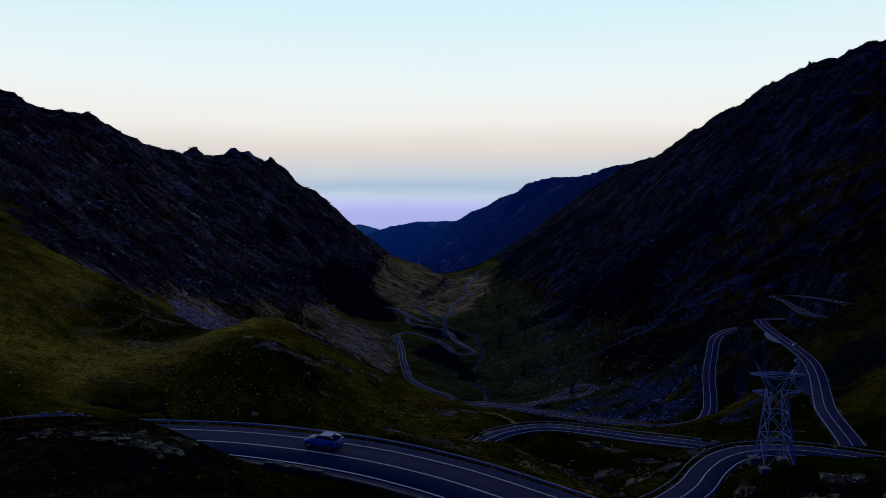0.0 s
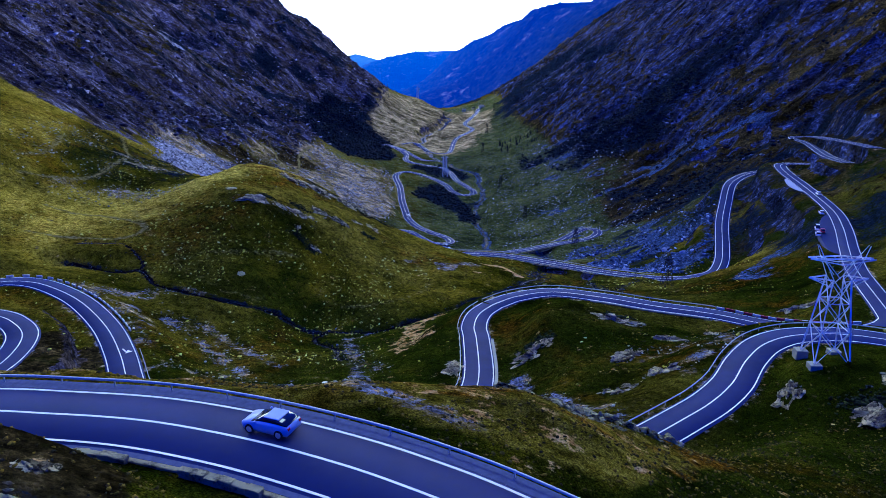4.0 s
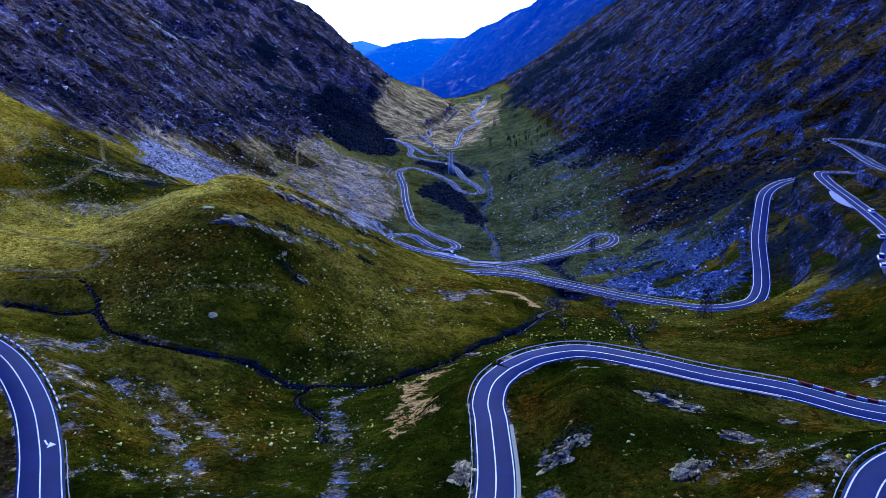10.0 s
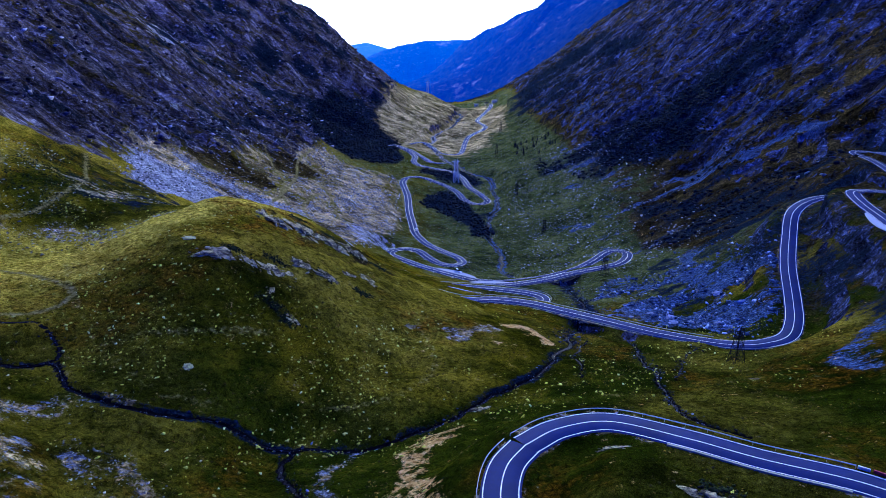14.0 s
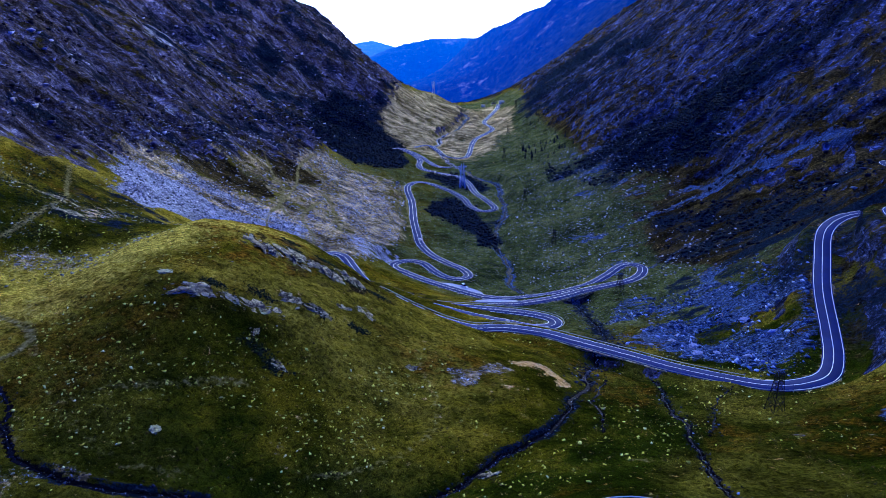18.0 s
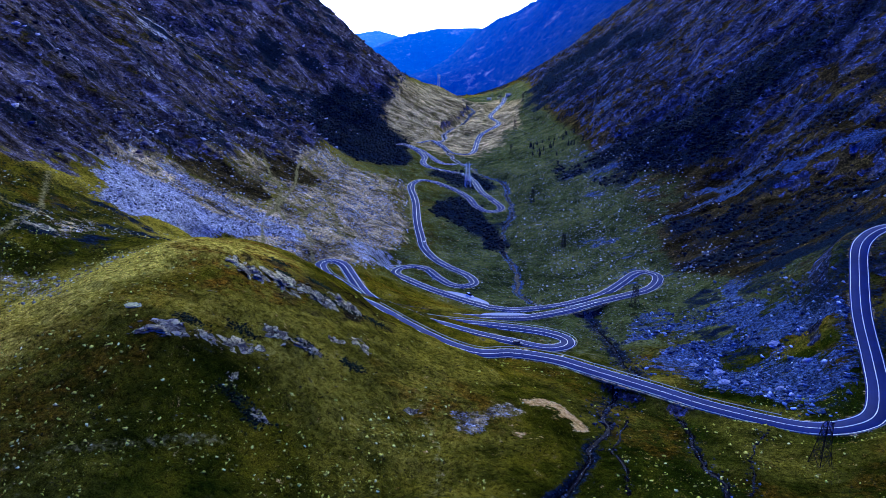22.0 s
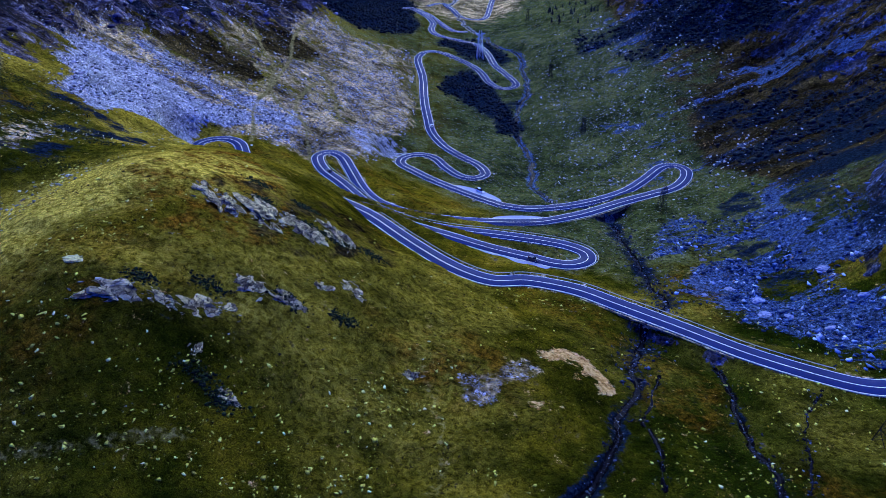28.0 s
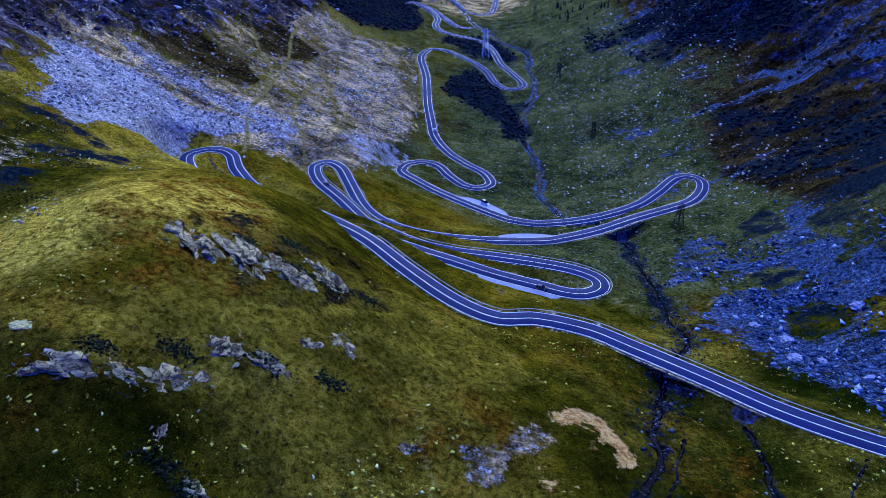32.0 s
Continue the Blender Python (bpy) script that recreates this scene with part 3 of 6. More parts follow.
TURF_SPOTS = [[(98, 345), (104, 356), (113, 353), (116, 340), (110, 334), (98, 338)], [(90, 372), (98, 379), (106, 377), (114, 370), (109, 363), (99, 366)],
              [(106, 423), (118, 434), (126, 427), (119, 403), (108, 402)], [(127, 409), (137, 408), (141, 386), (134, 376), (123, 392)],
              [(69, 298), (84, 310), (97, 298), (92, 285), (77, 288)], [(119, 344), (131, 336), (124, 316), (116, 321)],
              [(74, 432), (93, 427), (91, 407), (80, 384), (83, 372), (76, 352), (66, 364)]]
TAN_SLOPE = [(-234, 482), (-205, 478), (-150, 470), (-112, 470), (-86, 480), (-60, 480), (-40, 593), (-54, 750), (-78, 735), (-137, 770), (-176, 712), (-193, 662)]
BROWN_SLOPE = [(-215, 560), (-195, 590), (-182, 585), (-143, 584), (-133, 556), (-145, 536), (-175, 534), (-195, 538)]
FAR_TAN = [(-133, 1005), (-110, 1136), (-60, 1250), (60, 1330), (90, 1200), (60, 1020), (30, 900), (-40, 905), (-78, 925), (-116, 945)]
SCRUB_LEFT = [
    [(-178, 918), (-158, 1017), (-127, 998), (-74, 948), (-62, 841), (-73, 789), (-111, 787), (-150, 797)],
    [(-46, 817), (2, 823), (35, 759), (29, 740), (-10, 774), (-42, 787)],
    [(-34, 697), (-9, 736), (31, 658), (30, 604), (15, 592), (6, 657), (-23, 669)],
]
SCRUB_RIGHT = [
    [(81, 785), (123, 752), (172, 733), (208, 710), (244, 691), (275, 668), (302, 639), (284, 596), (263, 635), (243, 646), (216, 643), (179, 651), (134, 670), (83, 739)],
    [(72, 1099), (128, 1087), (183, 1059), (225, 1081), (253, 976), (202, 971), (155, 1007), (110, 1018)],
    [(73, 1138), (118, 1136), (243, 1104), (239, 1277), (138, 1329), (93, 1234)],
]
SAND = [(16, 276), (21, 279), (27, 276), (32, 271), (34, 264), (32, 258), (29, 262), (25, 263), (21, 260), (20, 266), (17, 269)]
GREY_STREAK = [(-3, 257), (3, 261), (7, 264), (11, 270), (14, 270), (15, 262), (12, 257), (9, 258), (6, 251), (2, 248), (-4, 249)]
SAND_LOW = [(11, 253), (15, 256), (20, 259), (21, 255), (16, 250), (12, 250)]
TAN_BANK = [(-12, 146), (-12, 172), (-6, 192), (6, 196), (-3, 176), (-5, 142)]
STONES_SHELF = [
    [(-163, 276), (-158, 290), (-154, 283), (-159, 269)],
    [(-151, 278), (-149, 295), (-128, 296), (-105, 268), (-126, 280)],
    [(-153, 343), (-156, 380), (-138, 350), (-139, 316)],
    [(-104, 175), (-94, 179), (-83, 188), (-81, 182), (-90, 171), (-100, 166)],
    [(-80, 172), (-73, 170), (-59, 155), (-41, 131), (-46, 130), (-62, 151), (-76, 165)],
    [(-71, 172), (-61, 168), (-39, 145), (-46, 145), (-60, 157)],
]
STONES_NEAR = [
    [(-65, 131), (-55, 132), (-42, 127), (-42, 119), (-55, 123), (-62, 125)],
    [(-96, 161), (-92, 163), (-72, 148), (-70, 141), (-74, 140), (-87, 155)],
    [(-29, 186), (-20, 163), (-15, 137), (-10, 126), (-15, 126), (-24, 149)],
    [(46, 109), (54, 111), (61, 109), (54, 103), (46, 101)],
    [(45, 125), (55, 129), (54, 112), (46, 111)],
    [(35, 123), (45, 123), (44, 117), (36, 118)],
]


# notches (-) and peaks (+) of the skyline: x, y, height, radius
SUMMITS = [(-481, 832, -13, 20), (-468, 800, -5, 18), (-455, 872, 6, 16), (-422, 1052, -13, 22), (-413, 974, -9, 18), (-404, 1040, -9, 13), (-384, 1060, 4, 9), (-364, 1126, -8, 11), (-340, 1118, 10, 12),
           (-318, 1133, 5, 9), (-295, 1183, 10, 10), (-271, 1169, 6, 13), (-234, 1214, 5, 16), (-204, 1214, 6, 20), (407, 2128, -8, 60), (431, 980, -9, 34), (399, 974, -8, 34), (466, 814, -6, 24)]


def raw_height(x, y):
    h = base_height(x, y)
    for px, py, dz, r in SUMMITS:
        h = h + dz * np.exp(-((x - px) ** 2 + (y - py) ** 2) / (r * r))
    far = smoothstep(380, 900, np.hypot(x, y - 150))
    foot_left = np.interp(y, (380, 480, 600, 700, 900, 1100, 1230), (-205, -208, -168, -142, -108, -92, -80))
    foot_right = np.interp(y, (330, 420, 600, 770, 900, 1140, 1300), (190, 182, 178, 118, 112, 92, 100))
    wall = smoothstep(foot_left + 18, foot_left - 22, x) * smoothstep(370, 460, y) + smoothstep(foot_right - 18, foot_right + 30, x) * smoothstep(310, 420, y)
    wall = np.clip(wall + smoothstep(1350, 1480, y), 0, 1)
    h = h + fbm(x, y, 26, 4, 3) * 1.6 * (1 - wall) + fbm(x, y, 9, 3, 33, True) * 0.45 * (1 - wall) + fbm(x, y, 6, 3, 21) * 0.3 + fbm(x, y, 2.2, 2, 27) * 0.12
    u, v = y + 0.25 * x + 14 * fbm(x, y, 70, 2, 11), x * 0.28
    h = h + wall * smoothstep(10, 80, h) * smoothstep(1480, 1300, y) * fbm(x, y, 38, 4, 55, True) * 11.0
    gullies = fbm(u, v, 46, 4, 40, True)
    crags = fbm(x, y, 17, 4, 60, True)
    h = h + wall * smoothstep(20, 90, h) * fbm(x, y, 13, 3, 71, True) * 1.5
    h = h + wall * (gullies * 8.0 + 1.0 + (crags + 0.1) * 4.2 + fbm(x, y, 5, 2, 66, True) * 0.8)
    return h, wall


HEIGHT, WALL = raw_height(GX, GY)
road_d, road_z = spread(ROADS.values(), 18)
keep = smoothstep(4.3, np.where((GY < 58) | ((GX > 50) & (GX < 85) & (GY < 102)), 8.0, 17.0), road_d)
HEIGHT = np.where(road_d < 1e5, (road_z - 0.12) * (1 - keep) + HEIGHT * keep, HEIGHT)
for line, width, depth in STREAMS.values():
    d, z = spread([line], 14)
    bed = smoothstep(width * 0.6, 14, d)
    over_road = smoothstep(3.5, 6.0, road_d)
    target = z * (1 - bed) + HEIGHT * bed
    target = target - depth * (1 - smoothstep(width * 0.4, width * 1.5, d))
    HEIGHT = np.where(d < 1e5, HEIGHT + (target - HEIGHT) * over_road, HEIGHT)

for px, py, deep, r in ((47, 297, 2.0, 5.0), (53, 293, 2.4, 5.0), (62, 286, 2.0, 5.0)):
    HEIGHT = HEIGHT - deep * np.exp(-((GX - px) ** 2 + (GY - py) ** 2) / (r * r)) * smoothstep(3.9, 6.5, road_d)


def bilinear(field, x, y):
    x, y = np.asarray(x, float), np.asarray(y, float)
    i = np.clip(np.searchsorted(AX, x) - 1, 0, len(AX) - 2)
    j = np.clip(np.searchsorted(AY, y) - 1, 0, len(AY) - 2)
    fx, fy = (x - AX[i]) / (AX[i + 1] - AX[i]), (y - AY[j]) / (AY[j + 1] - AY[j])
    return (field[i, j] * (1 - fx) * (1 - fy) + field[i + 1, j] * fx * (1 - fy) + field[i, j + 1] * (1 - fx) * fy + field[i + 1, j + 1] * fx * fy)


def ground_at(x, y):
    return bilinear(HEIGHT, x, y)


def mesh_from(name, verts, faces, material, smooth=False):
    me = bpy.data.meshes.new(name)
    me.from_pydata(verts, [], faces)
    me.materials.append(material)
    if smooth:
        me.polygons.foreach_set("use_smooth", np.ones(len(me.polygons), bool))
    me.update()
    return me


def sheet(name, j0, j1, material, fields=()):
    """The part of the grid between two of its rows, as one mesh."""
    x, y, z = GX[:, j0:j1], GY[:, j0:j1], HEIGHT[:, j0:j1]
    nx, ny = x.shape
    co = np.stack([x, y, z], -1).reshape(-1, 3)
    i, j = np.meshgrid(np.arange(nx - 1), np.arange(ny - 1), indexing="ij")
    a = (i * ny + j).ravel()
    quads = np.stack([a, a + ny, a + ny + 1, a + 1], 1)
    me = bpy.data.meshes.new(name)
    me.vertices.add(len(co))
    me.vertices.foreach_set("co", co.ravel())
    me.loops.add(quads.size)
    me.loops.foreach_set("vertex_index", quads.ravel())
    me.polygons.add(len(quads))
    me.polygons.foreach_set("loop_start", np.arange(0, quads.size, 4))
    me.polygons.foreach_set("loop_total", np.full(len(quads), 4))
    me.polygons.foreach_set("use_smooth", np.ones(len(quads), bool))
    me.update(calc_edges=True)
    me.materials.append(material)
    for key, field in fields:
        me.attributes.new(key, "FLOAT", "POINT").data.foreach_set("value", field[:, j0:j1].ravel().astype(np.float32))
    return new(name, me)


SLOPE_TRACKS = [
    [(-165, 658, 0), (-149, 618, 0), (-133, 588, 0), (-125, 548, 0), (-113, 524, 0), (-97, 508, 0), (-89, 483, 0), (-84, 466, 0)],
    [(-138, 738, 0), (-141, 682, 0), (-129, 614, 0), (-125, 559, 0), (-124, 510, 0), (-116, 480, 0), (-111, 458, 0)],
    [(-106, 593, 0), (-109, 551, 0), (-104, 524, 0), (-90, 497, 0)],
    [(-120, 632, 0), (-105, 613, 0), (-93, 579, 0), (-83, 542, 0), (-70, 515, 0)],
    [(-93, 579, 0), (-106, 570, 0), (-109, 551, 0)],
    [(-52, 764, 0), (-49, 700, 0), (-41, 640, 0)]]
SHELF_TRACKS = [
    [(-178, 284, 0), (-177, 308, 0), (-185, 335, 0)],
    [(-170, 270, 0), (-154, 300, 0), (-158, 342, 0), (-172, 372, 0), (-188, 405, 0)],
    [(-158, 342, 0), (-176, 345, 0), (-190, 352, 0)],
    [(-150, 250, 0), (-120, 240, 0), (-104, 228, 0), (-110, 215, 0), (-135, 212, 0)]]
TRACKS = [smooth_line(p, 2.0) for p in SLOPE_TRACKS + SHELF_TRACKS]
SLOPE = np.hypot(np.gradient(HEIGHT, AX, axis=0), np.gradient(HEIGHT, AY, axis=1))
FALL = fbm(GY + 0.2 * np.abs(GX), GX * 0.2, 44, 4, 91)
LEFT_SIDE, RIGHT_SIDE = WALL * (GX < 0), WALL * (GX > 0)


def patches(polys, wobble=6, size=14):
    total = np.zeros(GX.shape)
    for poly in polys:
        total = np.maximum(total, inside(poly, GX, GY, wobble, size))
    return total


def soften(field, times=3):
    for _ in range(times):
        field = 0.5 * field + 0.125 * (np.roll(field, 1, 0) + np.roll(field, -1, 0) + np.roll(field, 1, 1) + np.roll(field, -1, 1))
    return field


SHRUB = soften(patches(SCRUB_LEFT, 18, 26), 40) * 0.9
SHRUB = np.maximum(SHRUB, soften(patches(SCRUB_RIGHT, 22, 26), 60) * (0.72 + 0.75 * fbm(GX, GY + 0.3 * GX, 24, 4, 496)))
SHRUB = np.maximum(SHRUB, (0.5 + 0.5 * fbm(GX, GY, 6, 3, 497)) * soften(patches(TURF_SPOTS[:4], 3, 7), 6))
SHRUB = np.maximum(SHRUB, (0.42 + 0.45 * fbm(GX, GY, 22, 3, 95)) * smoothstep(112, 142, GX) * smoothstep(175, 230, GY) * (1 - 0.6 * WALL) * smoothstep(640, 560, GY))
SHRUB = np.maximum(SHRUB, (0.14 + 0.5 * fbm(GX, GY, 4, 3, 495)) * soften(patches([[(-42, 4), (-42, 27), (-24, 27), (-17, 24), (-13, 17), (-14, 6)]], 2, 5), 3))
SHRUB = SHRUB + (0.1 + 0.75 * fbm(GX * 0.4, GY + 0.3 * GX, 16, 4, 491)) * soften(patches([[(136, 425), (128, 470), (132, 540), (160, 575), (200, 545), (300, 500), (320, 400), (190, 395)]], 14, 22), 20)
SHRUB = np.clip(SHRUB + 0.5 * LEFT_SIDE * smoothstep(0.12, 0.3, fbm(GX * 0.7 + GY * 0.4, GY * 0.8 - GX * 0.3, 19, 3, 490)) + LEFT_SIDE * (0.04 + 0.45 * FALL + 0.22 * smoothstep(650, 900, GY)) + RIGHT_SIDE * (0.14 + 0.14 * smoothstep(680, 560, GY) + 0.85 * FALL), 0, 1.2)
SCREE = soften(np.maximum(0.85 * patches([SCREE_LEFT], 9, 14), 0.55 * patches([SCREE_STRIP, SCREE_FOOT], 7, 12)), 10)
SCREE = np.maximum(SCREE, soften(0.8 * patches([SCREE_RIGHT], 7, 12), 40) * (1 - 0.9 * soften(patches(TURF_SPOTS, 3, 7), 6)) * (0.75 + 0.5 * fbm(GX, GY, 14, 3, 310)))
SCREE = np.maximum(SCREE, soften(np.maximum(np.maximum(0.5 * patches(SCREE_SPOTS, 6, 10), 0.5 * patches([SCREE_RIBBON], 5, 8)), 0.62 * patches([SCREE_BAND], 8, 12))))
STREAKS = fbm(GX * 0.2, GY + 0.28 * GX, 15, 4, 412)  # bands along the slope
SCREE = np.maximum(SCREE, (0.14 + 0.55 * STREAKS + 0.5 * fbm(GX, GY, 10, 3, 413) * smoothstep(-0.1, 0.2, STREAKS)) * smoothstep(50, 100, GX) * smoothstep(430, 520, GY) * smoothstep(860, 760, GY) * smoothstep(300, 240, GX))
WASHES = [smooth_line(p, 2.0) for p in (
    [(-76, 168, 0), (-63, 155, 0), (-51, 141, 0), (-44, 132, 0)], [(-69, 170, 0), (-56, 159, 0), (-44, 145, 0), (-38, 138, 0)],
    [(-96, 171, 0), (-92, 176, 0), (-84, 185, 0), (-72, 187, 0)], [(-22, 188, 0), (-27, 174, 0), (-22, 153, 0), (-19, 130, 0), (-18, 113, 0)],
    [(15, 119, 0), (17, 106, 0), (21, 95, 0), (26, 85, 0)], [(40, 95, 0), (42, 99, 0), (46, 103, 0)], [(-13, 46, 0), (-10, 43, 0), (-7, 39.5, 0), (-3, 36.5, 0), (2, 34, 0)])]
GRAVEL_FLATS = [[(-44, 101), (-37, 107), (-31, 111), (-23, 114), (-16, 112), (-7, 113), (1, 115), (1, 109), (-13, 106), (-27, 104)],
                [(-104, 171), (-90, 171), (-79, 164), (-64, 141), (-62, 130), (-75, 141), (-92, 161)], [(-56, 133), (-48, 135), (-36, 127), (-26, 117), (-34, 113), (-46, 118)], [(-2, 84), (8, 80), (26, 80), (28, 87), (12, 88)]]
WASH = np.maximum((0.62 + 0.35 * fbm(GX, GY, 9, 3, 460)) * (1 - smoothstep(0.6, 3.6, spread(WASHES, 8)[0])), soften(0.5 * patches(GRAVEL_FLATS, 5, 8), 8) * (0.9 + 0.7 * fbm(GX, GY, 7, 3, 461)))
SCREE = np.maximum(SCREE, 0.62 * WASH * (road_d > 4.2))
# where stone takes the right side's painted blue shade; gravel washes get some too
BLUE_SHADE = np.maximum(np.maximum(smoothstep(30, 90, GX), 0.55 * (WASH > 0.1)), smoothstep(420, 470, GY) * smoothstep(-20, 10, GX))
STONY = soften(np.maximum(0.52 * patches([TAN_SLOPE], 18, 30), 0.18 * patches([FAR_TAN], 12, 40)), 20)
STONY = np.maximum(STONY, soften(0.14 * patches([[(60, 420), (120, 520), (160, 620), (140, 760), (70, 780), (45, 640), (60, 540)]], 20, 30), 6))
SPECK = soften(patches(STONES_SHELF + STONES_NEAR, 5, 8), 6)
STONY = np.maximum(STONY, 0.42 * SPECK)
STONY = np.maximum(STONY, soften(0.6 * patches([GREY_STREAK], 3, 6), 3))
STONY = np.maximum(STONY, 0.75 * WASH)
STONY = np.maximum(STONY, soften(0.36 * patches([[(-46, 103), (-30, 113), (-12, 120), (5, 116), (6, 107), (-10, 103)]], 5, 8), 12))
STONY = np.maximum(STONY, 0.4 * (road_d > 3) * (1 - smoothstep(3.8, 5.4, road_d)))
TAN = soften(np.maximum(0.75 * patches([TAN_SLOPE], 18, 30), 0.66 * patches([FAR_TAN], 20, 40)), 60)
# where the valley grass takes the painted haze
HAZY_GRASS = (1 - WALL) * np.clip(0.8 * smoothstep(-30, 40, GX) * smoothstep(320, 400, GY) + 0.55 * smoothstep(430, 520, GY), 0, 1)
EARTH = soften(np.maximum(np.maximum((1.0 * patches([SAND], 1.5, 6) - 0.75 * patches([[(17, 270), (23, 274), (27, 271), (30, 265), (29, 259), (20, 259), (16, 264)]], 2, 5)), 0.27 * patches([[(-90, 40), (-30, 37), (-4, 36), (16, 34), (26, 50), (24, 60), (0, 58), (-40, 50), (-90, 54)]], 2, 8)), 0.55 * patches([TAN_BANK, SAND_LOW], 5, 8)), 3)
HILL_PATHS = [smooth_line(p, 2.0) for p in (
    [(-118, 251, 0), (-104, 228, 0), (-87, 207, 0), (-70, 194, 0), (-56, 196, 0)], [(-88, 205, 0), (-80, 211, 0), (-66, 217, 0), (-51, 224, 0)],
    [(93, 425, 0), (99, 403, 0), (96, 383, 0), (88, 373, 0), (77, 357, 0)], [(-37, 202, 0), (-21, 206, 0), (-9, 219, 0), (-6, 237, 0), (-12, 262, 0)], [(-116, 205, 0), (-112, 211, 0), (-106, 214, 0), (-100, 213, 0)])]
TRACK = (0.86 + 0.3 * fbm(GX, GY, 18, 3, 430)) * (1 - smoothstep(0.2, np.where(GY > 400, 2.3, 2.2), spread(TRACKS, 8)[0]))
TRACK = np.maximum(TRACK, (0.34 + 0.25 * fbm(GX, GY, 14, 2, 431)) * (1 - smoothstep(0.3, 2.6, spread(HILL_PATHS, 6)[0])))
ROCK = np.clip(0.3 * inside([(120, 225), (150, 232), (185, 360), (165, 380), (140, 300)], GX, GY, 6, 12)
               + soften(0.55 * patches([[(-260, 390), (-215, 392), (-186, 412), (-186, 445), (-206, 484), (-240, 500), (-280, 450)]], 8, 14), 8) + LEFT_SIDE * (0.56 - 0.4 * FALL) + RIGHT_SIDE * (0.46 - 0.45 * FALL) * (0.22 + 0.78 * smoothstep(540, 720, GY)) + 0.25 * WALL * smoothstep(0.7, 1.2, SLOPE)
               + 0.75 * smoothstep(0.95, 1.5, SLOPE) * (road_d > 3.5)
               + soften(0.25 * patches([[(-100, 160), (-84, 147), (-69, 122), (-46, 80), (-47, 73), (-74, 110)]], 3, 8), 4), 0, 1)
CREST_LINE = smooth_line([(-122, 225, 0), (-118, 250, 0), (-110, 268, 0), (-100, 285, 0), (-90, 305, 0), (-76, 310, 0)], 3.0)
SHELF = smoothstep(-35, -120, GX) * smoothstep(165, 230, GY)
DRY = np.clip(fbm(GX, GY, 40, 3, 77) * (0.35 + 0.35 * smoothstep(215, 260, GY)) - 0.02 + (0.8 - 0.45 * smoothstep(255, 300, GY)) * SHELF, 0, 1.2)
DRY = np.maximum(DRY, 2.2 * (1 - smoothstep(5, 30, spread([CREST_LINE], 36)[0])))
DRY = np.maximum(DRY, 0.3 * inside([(-90, 290), (-50, 275), (-10, 265), (20, 290), (0, 320), (-60, 300)], GX, GY, 10, 16))
DRY = np.maximum(DRY, 0.35 * inside([(-90, 38), (-30, 34), (-8, 34), (13, 32), (24, 46), (0, 50), (-40, 50), (-90, 54)], GX, GY, 2, 8))
DRY = DRY * (1 - 0.85 * soften(patches([[(-173, 293), (-178, 329), (-169, 351), (-154, 331), (-153, 294), (-164, 277)]], 8, 14)))
DRY = np.maximum(DRY, 0.55 * smoothstep(850, 1000, GY) * (1 - WALL))
SHELF_DARK = soften(patches([[(-172, 400), (-150, 392), (-138, 372), (-118, 352), (-106, 335), (-113, 318), (-124, 302), (-134, 294), (-160, 296), (-190, 330), (-205, 400)]], 6, 12), 8)
HILL_FOOT = soften(patches([[(-125, 236), (-104, 234), (-84, 244), (-62, 248), (-46, 238), (-44, 190), (-95, 180), (-125, 205)]], 6, 12), 14)
DRY = DRY * (1 - 0.85 * SHELF_DARK) * (1 - 0.75 * HILL_FOOT)
LUSH = np.clip(1.0 * SHELF_DARK + 0.36 * HILL_FOOT + 0.45 * soften(patches([[(-70, 246), (-66, 276), (-52, 290), (-20, 292), (6, 276), (10, 250), (-20, 232), (-50, 236)]], 7, 12), 14) + 0.5 * smoothstep(292, 230, GY) * smoothstep(-112, -62, GX) + 0.6 * smoothstep(226, 192, GY) * smoothstep(-150, -100, GX) + 1.4 * smoothstep(-5, 70, GX) + 0.5 * fbm(GX, GY, 50, 3, 78) + 0.3 * smoothstep(240, 190, GY) * smoothstep(-90, -40, GX) + 0.9 * inside([(-30, 930), (-16, 1060), (6, 1130), (30, 1080), (16, 1000), (8, 940)], GX, GY, 6, 14) + 0.6 * smoothstep(28, 44, GX) * smoothstep(400, 470, GY) * smoothstep(800, 640, GY), 0, 1.7) * (1 - WALL)
HEATH = np.clip(0.7 * LEFT_SIDE + RIGHT_SIDE * (0.75 - 0.3 * FALL) + 0.5 * smoothstep(90, 140, GX) * smoothstep(190, 300, GY) + 0.25 * soften(patches([[(140, 430), (125, 480), (128, 560), (165, 610), (270, 560), (300, 420), (190, 395)]], 14, 22), 20), 0, 1)
BANDS = fbm(GX * 0.55 - GY * 0.15, GY * 0.5 + GX * 0.55, 26, 4, 421)
SLOPE_BANDS = smoothstep(0.02, 0.22, BANDS) * soften(patches([TAN_SLOPE], 18, 30), 20)
BROWN = soften(patches([BROWN_SLOPE, [(-178, 640), (-155, 690), (-122, 662), (-118, 628), (-140, 612)]], 12, 18), 12)
BROWN = np.maximum(BROWN, 0.5 * SLOPE_BANDS)
STONY, TAN = STONY * (1 - 0.75 * BROWN), TAN * (1 - 0.75 * BROWN)
HEATH = np.maximum(HEATH, 0.85 * BROWN)
HEATH = np.maximum(HEATH, soften(0.62 * patches([[(-42, 4), (-42, 27), (-24, 27), (-17, 24), (-13, 17), (-14, 6)]], 2, 5), 3))
HEATH = np.maximum(HEATH, soften(0.75 * patches([[(-82, 98), (-62, 98), (-66, 118), (-76, 134), (-86, 128)]], 3, 6), 4))
